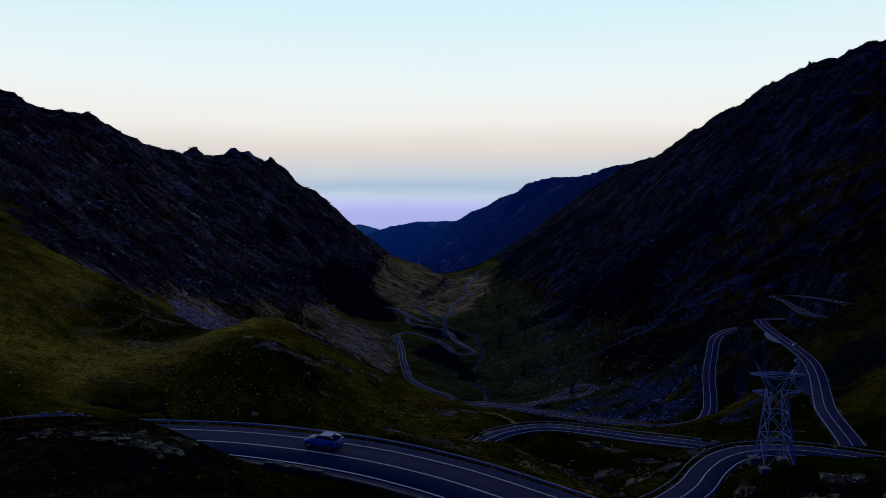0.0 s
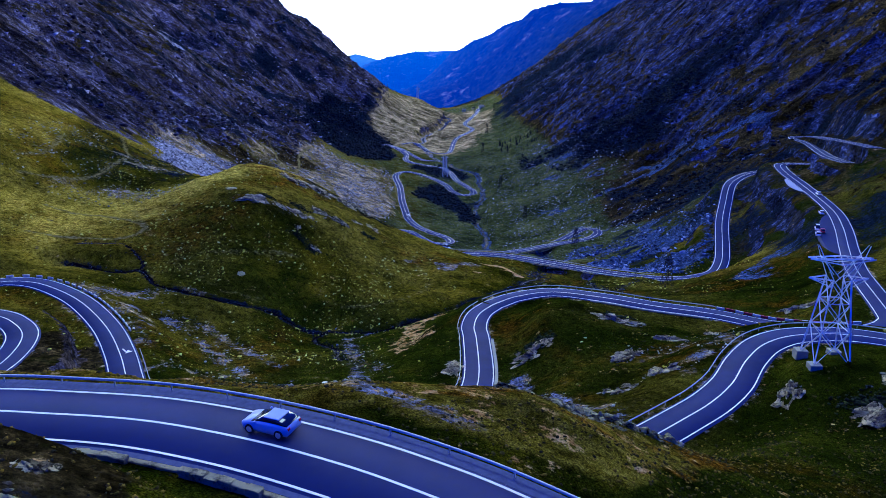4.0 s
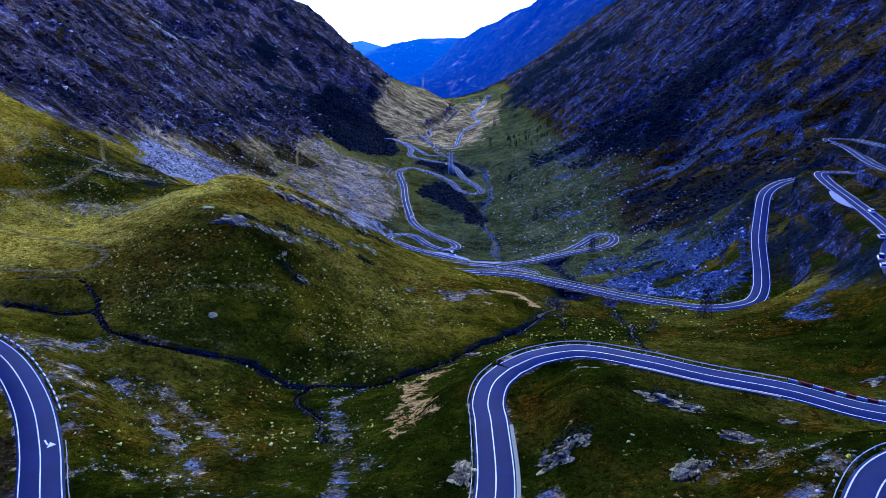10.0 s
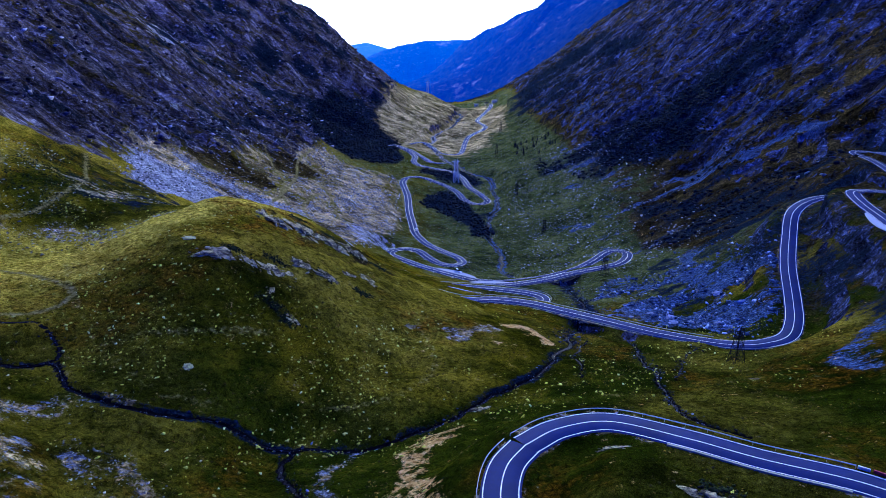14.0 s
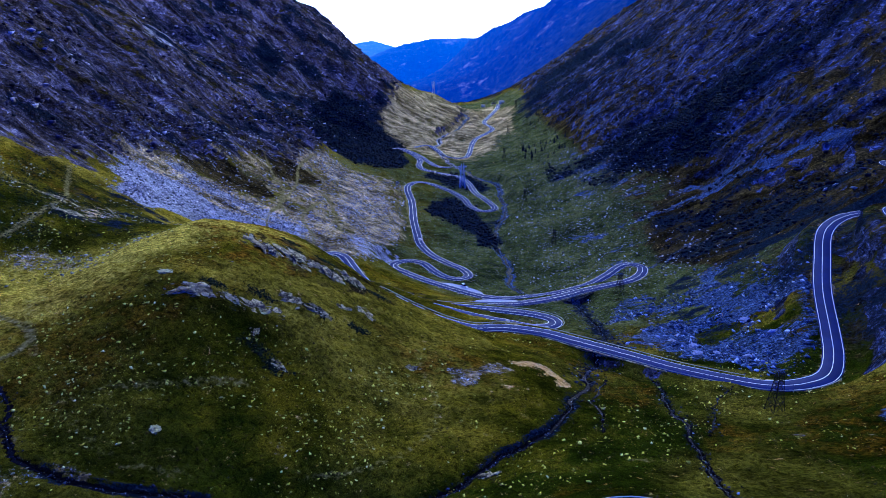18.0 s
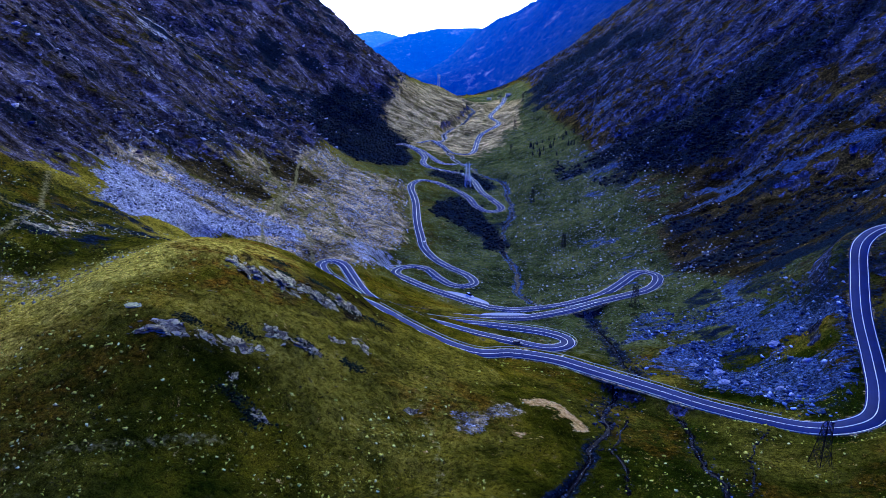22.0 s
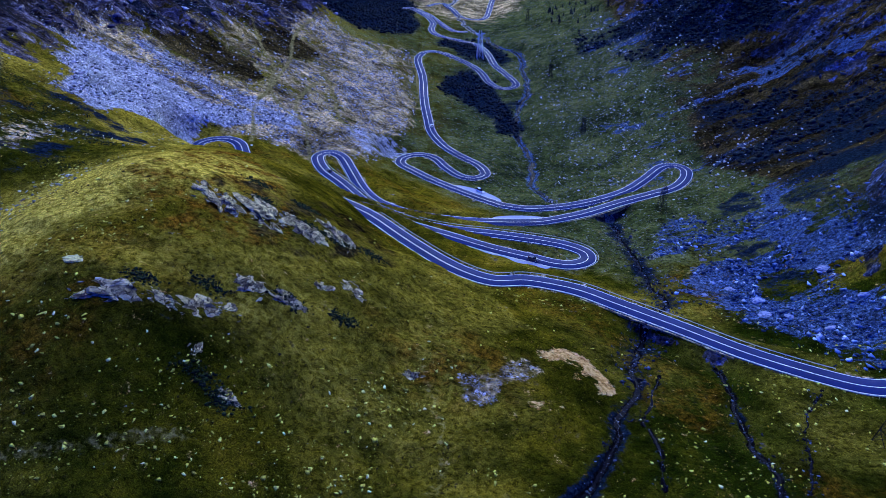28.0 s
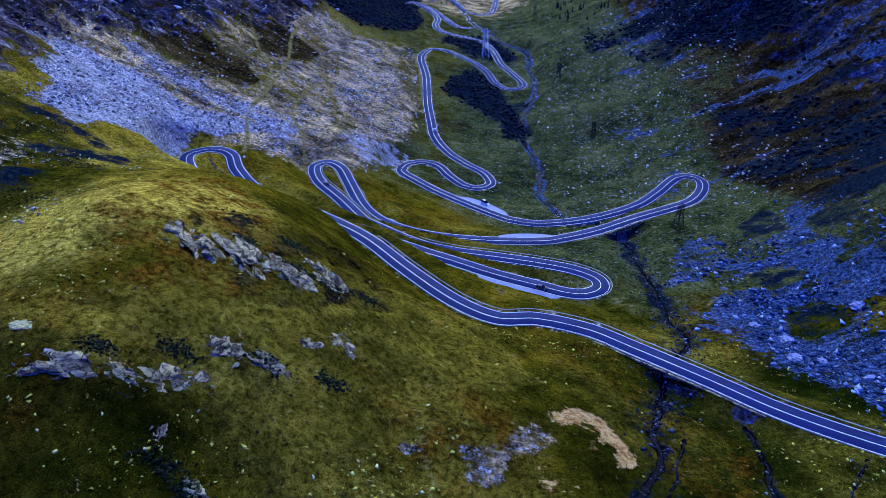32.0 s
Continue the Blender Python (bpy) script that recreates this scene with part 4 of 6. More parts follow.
HEATH = np.maximum(HEATH, soften(0.46 * patches([[(-84, 330), (-76, 318), (-67, 302), (-60, 312), (-46, 325), (-30, 329), (-20, 305), (-26, 292), (-38, 283), (-50, 279), (-60, 283)]], 5, 10), 4))
RUST = np.clip(1.1 * inside([(-84, 296), (-90, 326), (-78, 343), (-62, 331), (-48, 302), (-52, 276), (-66, 266), (-74, 276)], GX, GY, 7, 12) + 0.7 * (1 - smoothstep(8, 22, np.hypot(GX + 4, GY - 262))) + 1.0 * inside([(-60, 40), (-20, 41), (18, 39), (28, 48), (28, 60), (-20, 58), (-60, 56)], GX, GY, 2, 6) + 0.5 * smoothstep(0.1, 0.4, fbm(GX, GY, 30, 3, 440)), 0, 1)
SHRUB = np.maximum(SHRUB, (0.3 + 1.1 * fbm(GX, GY, 14, 4, 498)) * soften(patches([[(-118, 330), (-122, 375), (-128, 392), (-160, 400), (-185, 405), (-170, 350), (-150, 325), (-132, 312)]], 6, 12), 8))
WET = np.zeros(GX.shape)
SCREE = np.maximum(SCREE, 0.7 - 0.7 * smoothstep(1.0, 5.0 + 3.0 * fbm(GX, GY, 20, 2, 450), spread([STREAMS["river"][0]], 12)[0]))
for key, reach in (("brook", 5.5), ("side", 2.2), ("gully", 2.0)):
    SHRUB = np.maximum(SHRUB, (0.62 + 0.6 * fbm(GX, GY, 8, 3, 480)) * (1 - smoothstep(0.5, reach * np.where(GY > 285, 1.6, 0.7), spread([STREAMS[key][0]], 12)[0])) * (road_d > 4.2))
for line, width, depth in list(STREAMS.values())[:-1]:
    WET = np.maximum(WET, 1.1 - 1.1 * smoothstep(width * 0.5, width * 1.35, spread([line], 8)[0]))
SPLIT = int(np.searchsorted(AY, 1480))
tagged(sheet("ground", 0, SPLIT + 1, GROUND, (("rock", ROCK), ("scree", SCREE), ("earth", EARTH), ("shrub", SHRUB), ("stony", STONY), ("track", TRACK), ("dry", DRY), ("heath", HEATH), ("wet", WET), ("lush", LUSH), ("tan", TAN), ("hazy_grass", HAZY_GRASS), ("blue_shade", BLUE_SHADE), ("rust", RUST))),
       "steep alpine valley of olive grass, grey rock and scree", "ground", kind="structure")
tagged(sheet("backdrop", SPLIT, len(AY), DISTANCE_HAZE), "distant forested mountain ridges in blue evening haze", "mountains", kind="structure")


# ---- roads ----
def ribbon(line, lo, hi, lift):
    """A strip along the line, from lo to hi metres to its right."""
    n = sides(line)
    a = np.c_[line[:, :2] + n * lo, line[:, 2] + lift]
    b = np.c_[line[:, :2] + n * hi, line[:, 2] + lift]
    k = len(line)
    verts = np.vstack([a, b]).tolist()
    return verts, [(i, i + 1, k + i + 1, k + i) for i in range(k - 1)]


HALF = 3.35


def build_road(name, line):
    n, k = sides(line), len(line)
    rings = []
    for off, lift in ((-HALF - 0.7, -0.7), (-HALF, 0.02), (0, 0.07), (HALF, 0.02), (HALF + 0.7, -0.7)):
        rings.append(np.c_[line[:, :2] + n * off, line[:, 2] + lift])
    verts = np.vstack(rings).tolist()
    faces = [(r * k + i, r * k + i + 1, (r + 1) * k + i + 1, (r + 1) * k + i) for r in range(4) for i in range(k - 1)]
    road = new("road", mesh_from("road", verts, faces, ASPHALT, True))
    tagged(road, "winding two-lane asphalt mountain road with white lines", "road", kind="structure")
    for part_name, at in (("edge_line", -HALF + 0.35), ("edge_line", HALF - 0.35), ("centre_line", 0.0)):
        v, f = ribbon(line, at - 0.1, at + 0.1, 0.085)
        ob = new(part_name, mesh_from(part_name, v, f, PAINT))
        ob.parent = road
    if name == "crest":
        for lo, hi in ((-HALF - 1.15, -HALF), (HALF, HALF + 0.5)):
            v, f = ribbon(line, lo, hi, 0.03)
            ob = new("gravel_shoulder", mesh_from("gravel_shoulder", v, f, SHOULDER))
            ob.parent = road
    return road


for name, line in ROADS.items():
    build_road(name, line)


# ---- sky and far haze ----
def build_backdrop():
    n = Nodes("evening_sky")
    n.tree.nodes.remove(n.bsdf)
    sep = n.node("ShaderNodeSeparateXYZ", Vector=n.coords())
    high = n.math("DIVIDE", n.math("ADD", sep.outputs["Z"], 420.0), 2000.0)
    wisps = n.noise(0.0022, 5, 0.55, (0.25, 0.25, 2.2))
    band = n.math("ADD", high, n.math("MULTIPLY", n.math("SUBTRACT", wisps, 0.5), 0.07))
    c = n.ramp(band, (0.0, (0.42, 0.43, 0.82)), (0.17, (0.5, 0.5, 0.88)), (0.205, (0.6, 0.62, 0.93)), (0.225, (0.62, 0.68, 0.82)),
               (0.255, (0.5, 0.58, 0.72)), (0.3, (0.66, 0.68, 0.74)), (0.38, (0.84, 0.74, 0.68)), (0.47, (1.0, 0.93, 0.85)), (0.6, (0.98, 1.0, 0.98)), (0.85, (0.8, 0.96, 1.0)))
    warm = n.node("ShaderNodeMix")
    warm.data_type, warm.blend_type = "RGBA", "MULTIPLY"
    n.put(warm, "0", 1.0)
    n.tree.links.new(c, warm.inputs[6])
    warm.inputs[7].default_value = (1.27, 1.04, 0.88, 1)
    em = n.node("ShaderNodeEmission", Color=warm.outputs[2], Strength=11.0)
    out = n.tree.nodes["Material Output"]
    n.tree.links.new(em.outputs[0], out.inputs[0])
    verts, faces, k = [], [], 49
    for i in range(k):
        a = radians(-62 + 124 * i / (k - 1))
        for z in (-460, 1600):
            verts.append((4880 * math.sin(a), 4880 * math.cos(a), z))
    for i in range(k - 1):
        faces.append((2 * i, 2 * i + 1, 2 * i + 3, 2 * i + 2))
    tagged(new("backdrop", mesh_from("sky_backdrop", verts, faces, n.mat)), "pale evening sky with cloud bands over a hazy plain", "sky", kind="structure")


build_backdrop()


# ---- helpers for things ----
def part(name, bm, material, parent, label=""):
    """Links a bmesh as one mesh object under a thing or under a part."""
    me = bpy.data.meshes.new(name)
    bm.to_mesh(me)
    bm.free()
    me.materials.append(material)
    ob = new(name, me)
    ob.parent = parent
    return tagged(ob, label)


def box(bm, centre, size, turn=None, bevel=0.0):
    made = bmesh.ops.create_cube(bm, size=1.0)["verts"]
    m = Matrix.Translation(centre) @ (turn or Matrix.Identity(4)) @ Matrix.Diagonal((*size, 1))
    bmesh.ops.transform(bm, matrix=m, verts=made)
    if bevel:
        edges = list({e for v in made for e in v.link_edges})
        bmesh.ops.bevel(bm, geom=edges, offset=bevel, segments=2, affect="EDGES", profile=0.6)
    return made


def strut(bm, a, b, thick):
    """An angle-iron member from a to b."""
    a, b = Vector(a), Vector(b)
    d = b - a
    turn = d.to_track_quat("Z", "Y").to_matrix().to_4x4()
    for off, size in (((thick * 0.5, 0, 0), (thick, thick * 0.22, d.length)), ((0, thick * 0.5, 0), (thick * 0.22, thick, d.length))):
        made = bmesh.ops.create_cube(bm, size=1.0)["verts"]
        m = Matrix.Translation((a + b) / 2) @ turn @ Matrix.Translation(off) @ Matrix.Diagonal((*size, 1))
        bmesh.ops.transform(bm, matrix=m, verts=made)


def island_material(name, stops, rough=0.95, scale=1.5, bump=0.6, blotch=None):
    n = Nodes(name)
    pick = n.node("ShaderNodeNewGeometry").outputs["Random Per Island"]
    c = n.ramp(pick, *stops)
    grain = n.noise(scale, 8, 0.75)
    c = n.mix(n.ramp(grain, (0.38, 0.8), (0.5, 0.0)), c, (0.02, 0.02, 0.02))
    if blotch:
        c = n.mix(n.ramp(n.noise(scale * 0.6, 6, 0.7), (0.5, 0.0), (0.6, 0.8)), c, blotch)
    return n.done(c, rough, n.bump(grain, bump, 0.4), 0.0, 0.1)


PALE_STONE = island_material("pale_stone", ((0.0, (0.34, 0.3, 0.03)), (0.5, (0.66, 0.6, 0.05)), (0.85, (0.88, 0.82, 0.1)), (0.98, (0.9, 0.87, 0.3))), 0.95, 2.0)
GREY_STONE = island_material("grey_stone", ((0.0, (0.07, 0.068, 0.062)), (0.5, (0.35, 0.34, 0.3)), (0.85, (0.64, 0.62, 0.52)), (1.0, (0.9, 0.88, 0.74))), 0.95, 1.2)
SPECK_STONE = island_material("weathered_stone", ((0.0, (0.1, 0.1, 0.07)), (0.5, (0.3, 0.29, 0.17)), (0.85, (0.5, 0.48, 0.26)), (1.0, (0.8, 0.77, 0.42))), 0.95, 1.2)
# boulders of the right slope, its bluish shade painted into their colour
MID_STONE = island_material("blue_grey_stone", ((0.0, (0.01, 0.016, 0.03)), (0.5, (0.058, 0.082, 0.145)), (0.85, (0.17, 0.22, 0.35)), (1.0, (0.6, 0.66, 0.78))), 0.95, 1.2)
CRAG_STONE = island_material("crag_stone", ((0.0, (0.012, 0.011, 0.015)), (0.5, (0.06, 0.052, 0.062)), (0.8, (0.19, 0.17, 0.19)), (1.0, (0.6, 0.57, 0.6))), 0.95, 0.6)
BUSH_GREEN = island_material("dwarf_pine", ((0.0, (0.002, 0.004, 0.005)), (0.6, (0.007, 0.012, 0.013)), (1.0, (0.02, 0.03, 0.026))), 1.0, 1.6, 1.0)
TUFT_GRASS = island_material("grass_tufts", ((0.0, (0.016, 0.016, 0.002)), (0.5, (0.09, 0.07, 0.004)), (1.0, (0.3, 0.2, 0.012))), 1.0, 3.0, 0.8)
CRAG_LIGHT = island_material("lilac_rock", ((0.0, (0.06, 0.053, 0.032)), (0.5, (0.24, 0.21, 0.1)), (1.0, (0.75, 0.68, 0.32))), 0.95, 0.8)
LICHEN_ROCK = island_material("lichen_rock", ((0.0, (0.07, 0.06, 0.03)), (0.5, (0.25, 0.215, 0.09)), (1.0, (0.8, 0.71, 0.28))), 0.95, 0.9, 1.0, (0.36, 0.33, 0.14))
LICHEN_WHITE = island_material("pale_lichen_rock", ((0.0, (0.1, 0.09, 0.04)), (0.4, (0.42, 0.38, 0.13)), (1.0, (0.85, 0.78, 0.27))), 0.95, 1.6, 1.0, (0.2, 0.13, 0.03))
# crags of the right wall, its blue shade painted in; stream stones too
DARK_CRAG = island_material("dark_blue_crag", ((0.0, (0.005, 0.006, 0.008)), (0.6, (0.022, 0.026, 0.04)), (0.9, (0.075, 0.09, 0.12)), (1.0, (0.28, 0.32, 0.4))), 0.95, 0.6)
STEEL = plain("galvanised_steel", (0.92, 0.9, 0.7), 0.55, 0.0, 0.15, 2.0, 0.5)
DARK_STEEL = plain("weathered_steel", (0.012, 0.011, 0.008), 0.7, 0.2, 0.3, 2.0)
CONCRETE = plain("concrete", (0.34, 0.32, 0.16), 0.9, 0.0, 0.35, 1.5)
WHITE_PAINT = plain("white_paint", (0.86, 0.82, 0.45), 0.6, 0.0, 0.12, 2.0)
RED_PAINT = plain("red_paint", (0.35, 0.025, 0.03), 0.6, 0.0, 0.2, 2.0)


# ---- loose stones, crags, scrub: stuff that nobody could count ----
def rough_shapes(seed, sub, squash, jag, count=8):
    rng = np.random.default_rng(seed)
    shapes = []
    for _ in range(count):
        bm = bmesh.new()
        bmesh.ops.create_icosphere(bm, subdivisions=sub, radius=1.0)
        v = np.array([p.co for p in bm.verts])
        f = np.array([[q.index for q in t.verts] for t in bm.faces])
        bm.free()
        r = 1 + jag * rng.normal(size=len(v)).clip(-1.4, 1.4)
        v = v * r[:, None] * np.array([1.0, rng.uniform(0.6, 1.0), squash * rng.uniform(0.7, 1.2)])
        shapes.append((v, f))
    return shapes


def block_shapes(seed, squash, count=10, points=9):
    """Angular broken stones."""
    rng = np.random.default_rng(seed)
    shapes = []
    for _ in range(count):
        bm = bmesh.new()
        for q in rng.uniform(-1, 1, (points, 3)) * (1.0, rng.uniform(0.55, 0.9), squash * rng.uniform(0.7, 1.2)):
            bm.verts.new(q)
        made = bmesh.ops.convex_hull(bm, input=bm.verts)
        bmesh.ops.delete(bm, geom=[v for v in bm.verts if not v.link_faces], context="VERTS")
        bmesh.ops.triangulate(bm, faces=bm.faces)
        bm.verts.index_update()
        shapes.append((np.array([v.co for v in bm.verts]), np.array([[v.index for v in f.verts] for f in bm.faces])))
        bm.free()
    return shapes


def scatter(name, label, category, spots, sizes, material, shapes, seed, sink=0.35, tilt=0.5, flat=False):
    """One mesh of many rough pieces at the spots, each turned and sunk a little into the ground."""
    rng = np.random.default_rng(seed)
    n = len(spots)
    z = ground_at(spots[:, 0], spots[:, 1])
    pick = rng.integers(0, len(shapes), n)
    verts, faces, base = [], [], 0
    for k, (v, f) in enumerate(shapes):
        at = np.where(pick == k)[0]
        if not len(at):
            continue
        a, b = rng.uniform(0, 2 * np.pi, len(at)), rng.normal(0, tilt, len(at))
        ca, sa, cb, sb = np.cos(a), np.sin(a), np.cos(b), np.sin(b)
        p = v[None] * sizes[at][:, None, None]
        x, y, w = p[..., 0], p[..., 1], p[..., 2]
        y, w = y * cb[:, None] - w * sb[:, None], y * sb[:, None] + w * cb[:, None]
        x, y = x * ca[:, None] - y * sa[:, None], x * sa[:, None] + y * ca[:, None]
        low = sizes[at] * (0.5 - sink)
        out = np.stack([x + spots[at, 0][:, None], y + spots[at, 1][:, None], w + (z[at] + low)[:, None]], -1)
        verts.append(out.reshape(-1, 3))
        faces.append((f[None] + (base + np.arange(len(at)) * len(v))[:, None, None]).reshape(-1, 3))
        base += out.shape[0] * out.shape[1]
    co, tri = np.vstack(verts), np.vstack(faces)
    me = bpy.data.meshes.new(name)
    me.vertices.add(len(co))
    me.vertices.foreach_set("co", co.ravel())
    me.loops.add(tri.size)
    me.loops.foreach_set("vertex_index", tri.ravel())
    me.polygons.add(len(tri))
    me.polygons.foreach_set("loop_start", np.arange(0, tri.size, 3))
    me.polygons.foreach_set("loop_total", np.full(len(tri), 3))
    if not flat:
        me.polygons.foreach_set("use_smooth", np.ones(len(tri), bool))
    me.update(calc_edges=True)
    me.materials.append(material)
    return tagged(new(name, me), label, category, kind="stuff")


def strew(seed, count, x0, x1, y0, y1, weight):
    """Random spots in a rectangle, kept by the weight of their place and off the roads."""
    rng = np.random.default_rng(seed)
    p = np.stack([rng.uniform(x0, x1, count), rng.uniform(y0, y1, count)], 1)
    w = weight(p[:, 0], p[:, 1]) * (bilinear(road_d, p[:, 0], p[:, 1]) > 4.6)
    return p[rng.uniform(0, 1, count) < w]


def sized(seed, n, low, high, power=3.0):
    return low + (high - low) * np.random.default_rng(seed).uniform(0, 1, n) ** power


STONES = block_shapes(1, 0.5)
SLABS = block_shapes(2, 0.45)
BUSHES = rough_shapes(5, 1, 0.7, 0.28, 8)

# pale stones in the grass, in loose swarms
p = strew(11, 95000, -150, 120, 100, 330, lambda x, y: np.clip(1.3 * fbm(x, y, 22, 4, 131) - 0.1, 0.025, 0.6) * 0.75 * (1 - 0.45 * (x > 5)) * (1 - bilinear(SCREE, x, y)) * (1 - 0.75 * (x > -5) * (y < 195)) * (1 - 0.6 * (y < 186)) * (1 - 0.9 * (bilinear(DRY, x, y) > 0.9)))
scatter("loose_stones", "small pale stones strewn over the olive grass", "stones", p, sized(12, len(p), 0.09, 0.7, 3.4), PALE_STONE, STONES, 13, 0.3, 0.3, True)
p = strew(14, 60000, -170, 130, 40, 300, lambda x, y: 0.6 * bilinear(SPECK, x, y) + 0.4 * (bilinear(STONY, x, y) > 0.36) + 0.35 * bilinear(WASH, x, y))
scatter("loose_stones", "small grey stones lying in the near grass", "stones", p, sized(15, len(p), 0.1, 0.5, 2.5), SPECK_STONE, STONES, 16, 0.3, 0.3, True)
# scree
p = strew(21, 46000, -215, -85, 370, 530, lambda x, y: 0.9 * bilinear(SCREE, x, y) * np.clip(0.6 + 1.4 * fbm(x, y, 9, 3, 153), 0.1, 1) * (bilinear(TRACK, x, y) < 0.2))
scatter("scree", "fan of broken grey rock below the cliff", "scree", p, sized(22, len(p), 0.2, 1.3, 4.0), GREY_STONE, SLABS, 23, 0.3, 0.5, True)
p = strew(24, 40000, 65, 152, 270, 440, lambda x, y: 1.0 * bilinear(SCREE, x, y) * (0.15 + 0.85 * (fbm(x, y, 12, 3, 151) > -0.05)))
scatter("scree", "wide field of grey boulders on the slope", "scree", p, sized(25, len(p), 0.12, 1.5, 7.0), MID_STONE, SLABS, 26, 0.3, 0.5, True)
p = strew(27, 90000, -240, 170, 440, 800, lambda x, y: (bilinear(TRACK, x, y) < 0.2) * np.maximum(1.6 * bilinear(STONY, x, y) * np.clip(0.45 + 1.5 * fbm(x, y, 14, 3, 152), 0, 1), 0.5 * bilinear(SCREE, x, y) * (x > 40) + 0.035 * (x > 40)))
scatter("loose_stones", "stones scattered over the dry valley slopes", "stones", p, sized(28, len(p), 0.25, 1.4, 3.0), GREY_STONE, SLABS, 29, 0.3, 0.5, True)
# crags on the walls
p = strew(31, 26000, -520, -120, 380, 1260, lambda x, y: 0.55 * bilinear(WALL, x, y) * np.clip(0.5 + 1.6 * fbm(x, y, 50, 3, 161), 0, 1))
scatter("crags", "dark broken crags standing out of the mountain wall", "rocks", p, sized(32, len(p), 0.5, 3.4, 3.2), CRAG_STONE, SLABS, 33, 0.15, 0.4, True)
p = strew(34, 20000, 130, 480, 330, 1350, lambda x, y: 0.5 * bilinear(WALL, x, y) * np.clip(0.35 + 1.6 * fbm(x, y, 50, 3, 171), 0, 1))
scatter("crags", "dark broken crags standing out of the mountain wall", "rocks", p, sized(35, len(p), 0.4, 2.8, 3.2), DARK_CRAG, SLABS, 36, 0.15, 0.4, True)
# dwarf pines
p = strew(41, 40000, -480, 480, 420, 1350, lambda x, y: np.clip(1.6 * bilinear(SHRUB, x, y) - 0.75 + 0.9 * fbm(x, y, 15, 3, 183), 0, 0.6) + 0.18 * bilinear(WALL, x, y) * (fbm(x, y, 22, 2, 181) > 0.15))
scatter("dwarf_pine_scrub", "dark green dwarf pine scrub in dense patches", "shrubs", p, sized(42, len(p), 0.5, 2.3, 2.0), BUSH_GREEN, BUSHES, 43, 0.2, 0.2)
for seed, count, x0, x1, y0, y1 in ((44, 30000, 70, 310, 470, 800), (47, 9000, -180, -55, 780, 1020), (48, 6000, -50, 40, 590, 830)):
    p = strew(seed, count, x0, x1, y0, y1, lambda x, y: np.clip(1.4 * bilinear(SHRUB, x, y) - 0.5 + 0.5 * fbm(x, y, 12, 3, 182), 0, 0.9))
    scatter("dwarf_pine_scrub", "dark green dwarf pine scrub in dense patches", "shrubs", p, sized(seed + 1, len(p), 0.4, 1.9, 1.6), BUSH_GREEN, BUSHES, seed + 2, 0.2, 0.2)
# tussocks on the banks and the near verge
p = strew(51, 30000, -60, 60, 8, 75, lambda x, y: np.clip(0.5 + fbm(x, y, 5, 3, 191), 0, 0.9))
scatter("grass_tussocks", "rough tussocks of dry olive grass", "grass", p, sized(52, len(p), 0.06, 0.2, 1.6), TUFT_GRASS, BUSHES, 53, 0.35, 0.3)
p = strew(54, 30000, -140, 120, 75, 300, lambda x, y: 0.6 * (fbm(x, y, 9, 3, 201) > 0.12))
scatter("grass_tussocks", "rough tussocks of dry olive grass", "grass", p, sized(55, len(p), 0.12, 0.45, 1.8), TUFT_GRASS, STONES, 56, 0.4, 0.3)
# stones along the stream beds
bed = np.vstack([line[:, :2] for line, _, _ in STREAMS.values()])
rng = np.random.default_rng(61)
p = bed[rng.integers(0, len(bed), 3600)] + rng.normal(0, 1.3, (3600, 2))
p = p[bilinear(road_d, p[:, 0], p[:, 1]) > 4.6]
scatter("stream_stones", "wet grey stones along the stream bed", "stones", p, sized(62, len(p), 0.1, 0.6, 2.6), DARK_CRAG, STONES, 63, 0.3)


p = STREAMS["brook"][0][:, :2]
p = p[p[:, 1] > 270]
p = p[rng.integers(0, len(p), 1500)] + rng.normal(0, 3.2, (1500, 2))
p = p[bilinear(road_d, p[:, 0], p[:, 1]) > 4.6]
scatter("stream_stones", "dark wet boulders filling the gully under the road", "stones", p, sized(64, len(p), 0.15, 0.9, 3.0), DARK_CRAG, SLABS, 65, 0.3, 0.5, True)


# ---- streams ----
def water_material():
    n = Nodes("stream_water")
    foam = n.ramp(n.noise(1.6, 6, 0.75), (0.6, 0.0), (0.66, 0.7))
    return n.done(n.mix(foam, (0.003, 0.003, 0.005), (0.5, 0.52, 0.58)), 0.6, n.bump(n.noise(3.0, 4), 0.6, 0.2), 0.0, 0.02)


WATER = water_material()
for key, (line, width, depth) in STREAMS.items():
    low = line.copy()
    low[:, 2] = ground_at(line[:, 0], line[:, 1]) + 0.16
    for _ in range(10):
        low[1:-1, 2] = 0.25 * low[:-2, 2] + 0.5 * low[1:-1, 2] + 0.25 * low[2:, 2]
    wander = width * 0.4 * np.clip(1 + 1.7 * fbm(low[:, 0], low[:, 1], 5, 3, 7), 0.2, 2.0)
    n2 = sides(low)
    a = np.c_[low[:, :2] - n2 * wander[:, None], low[:, 2]]
    b = np.c_[low[:, :2] + n2 * wander[:, None], low[:, 2]]
    k = len(low)
    me = mesh_from("water", np.vstack([a, b]).tolist(), [(i, i + 1, k + i + 1, k + i) for i in range(k - 1)], WATER, True)
    tagged(new("water", me), "narrow dark mountain stream in a stony bed", "stream", kind="structure")


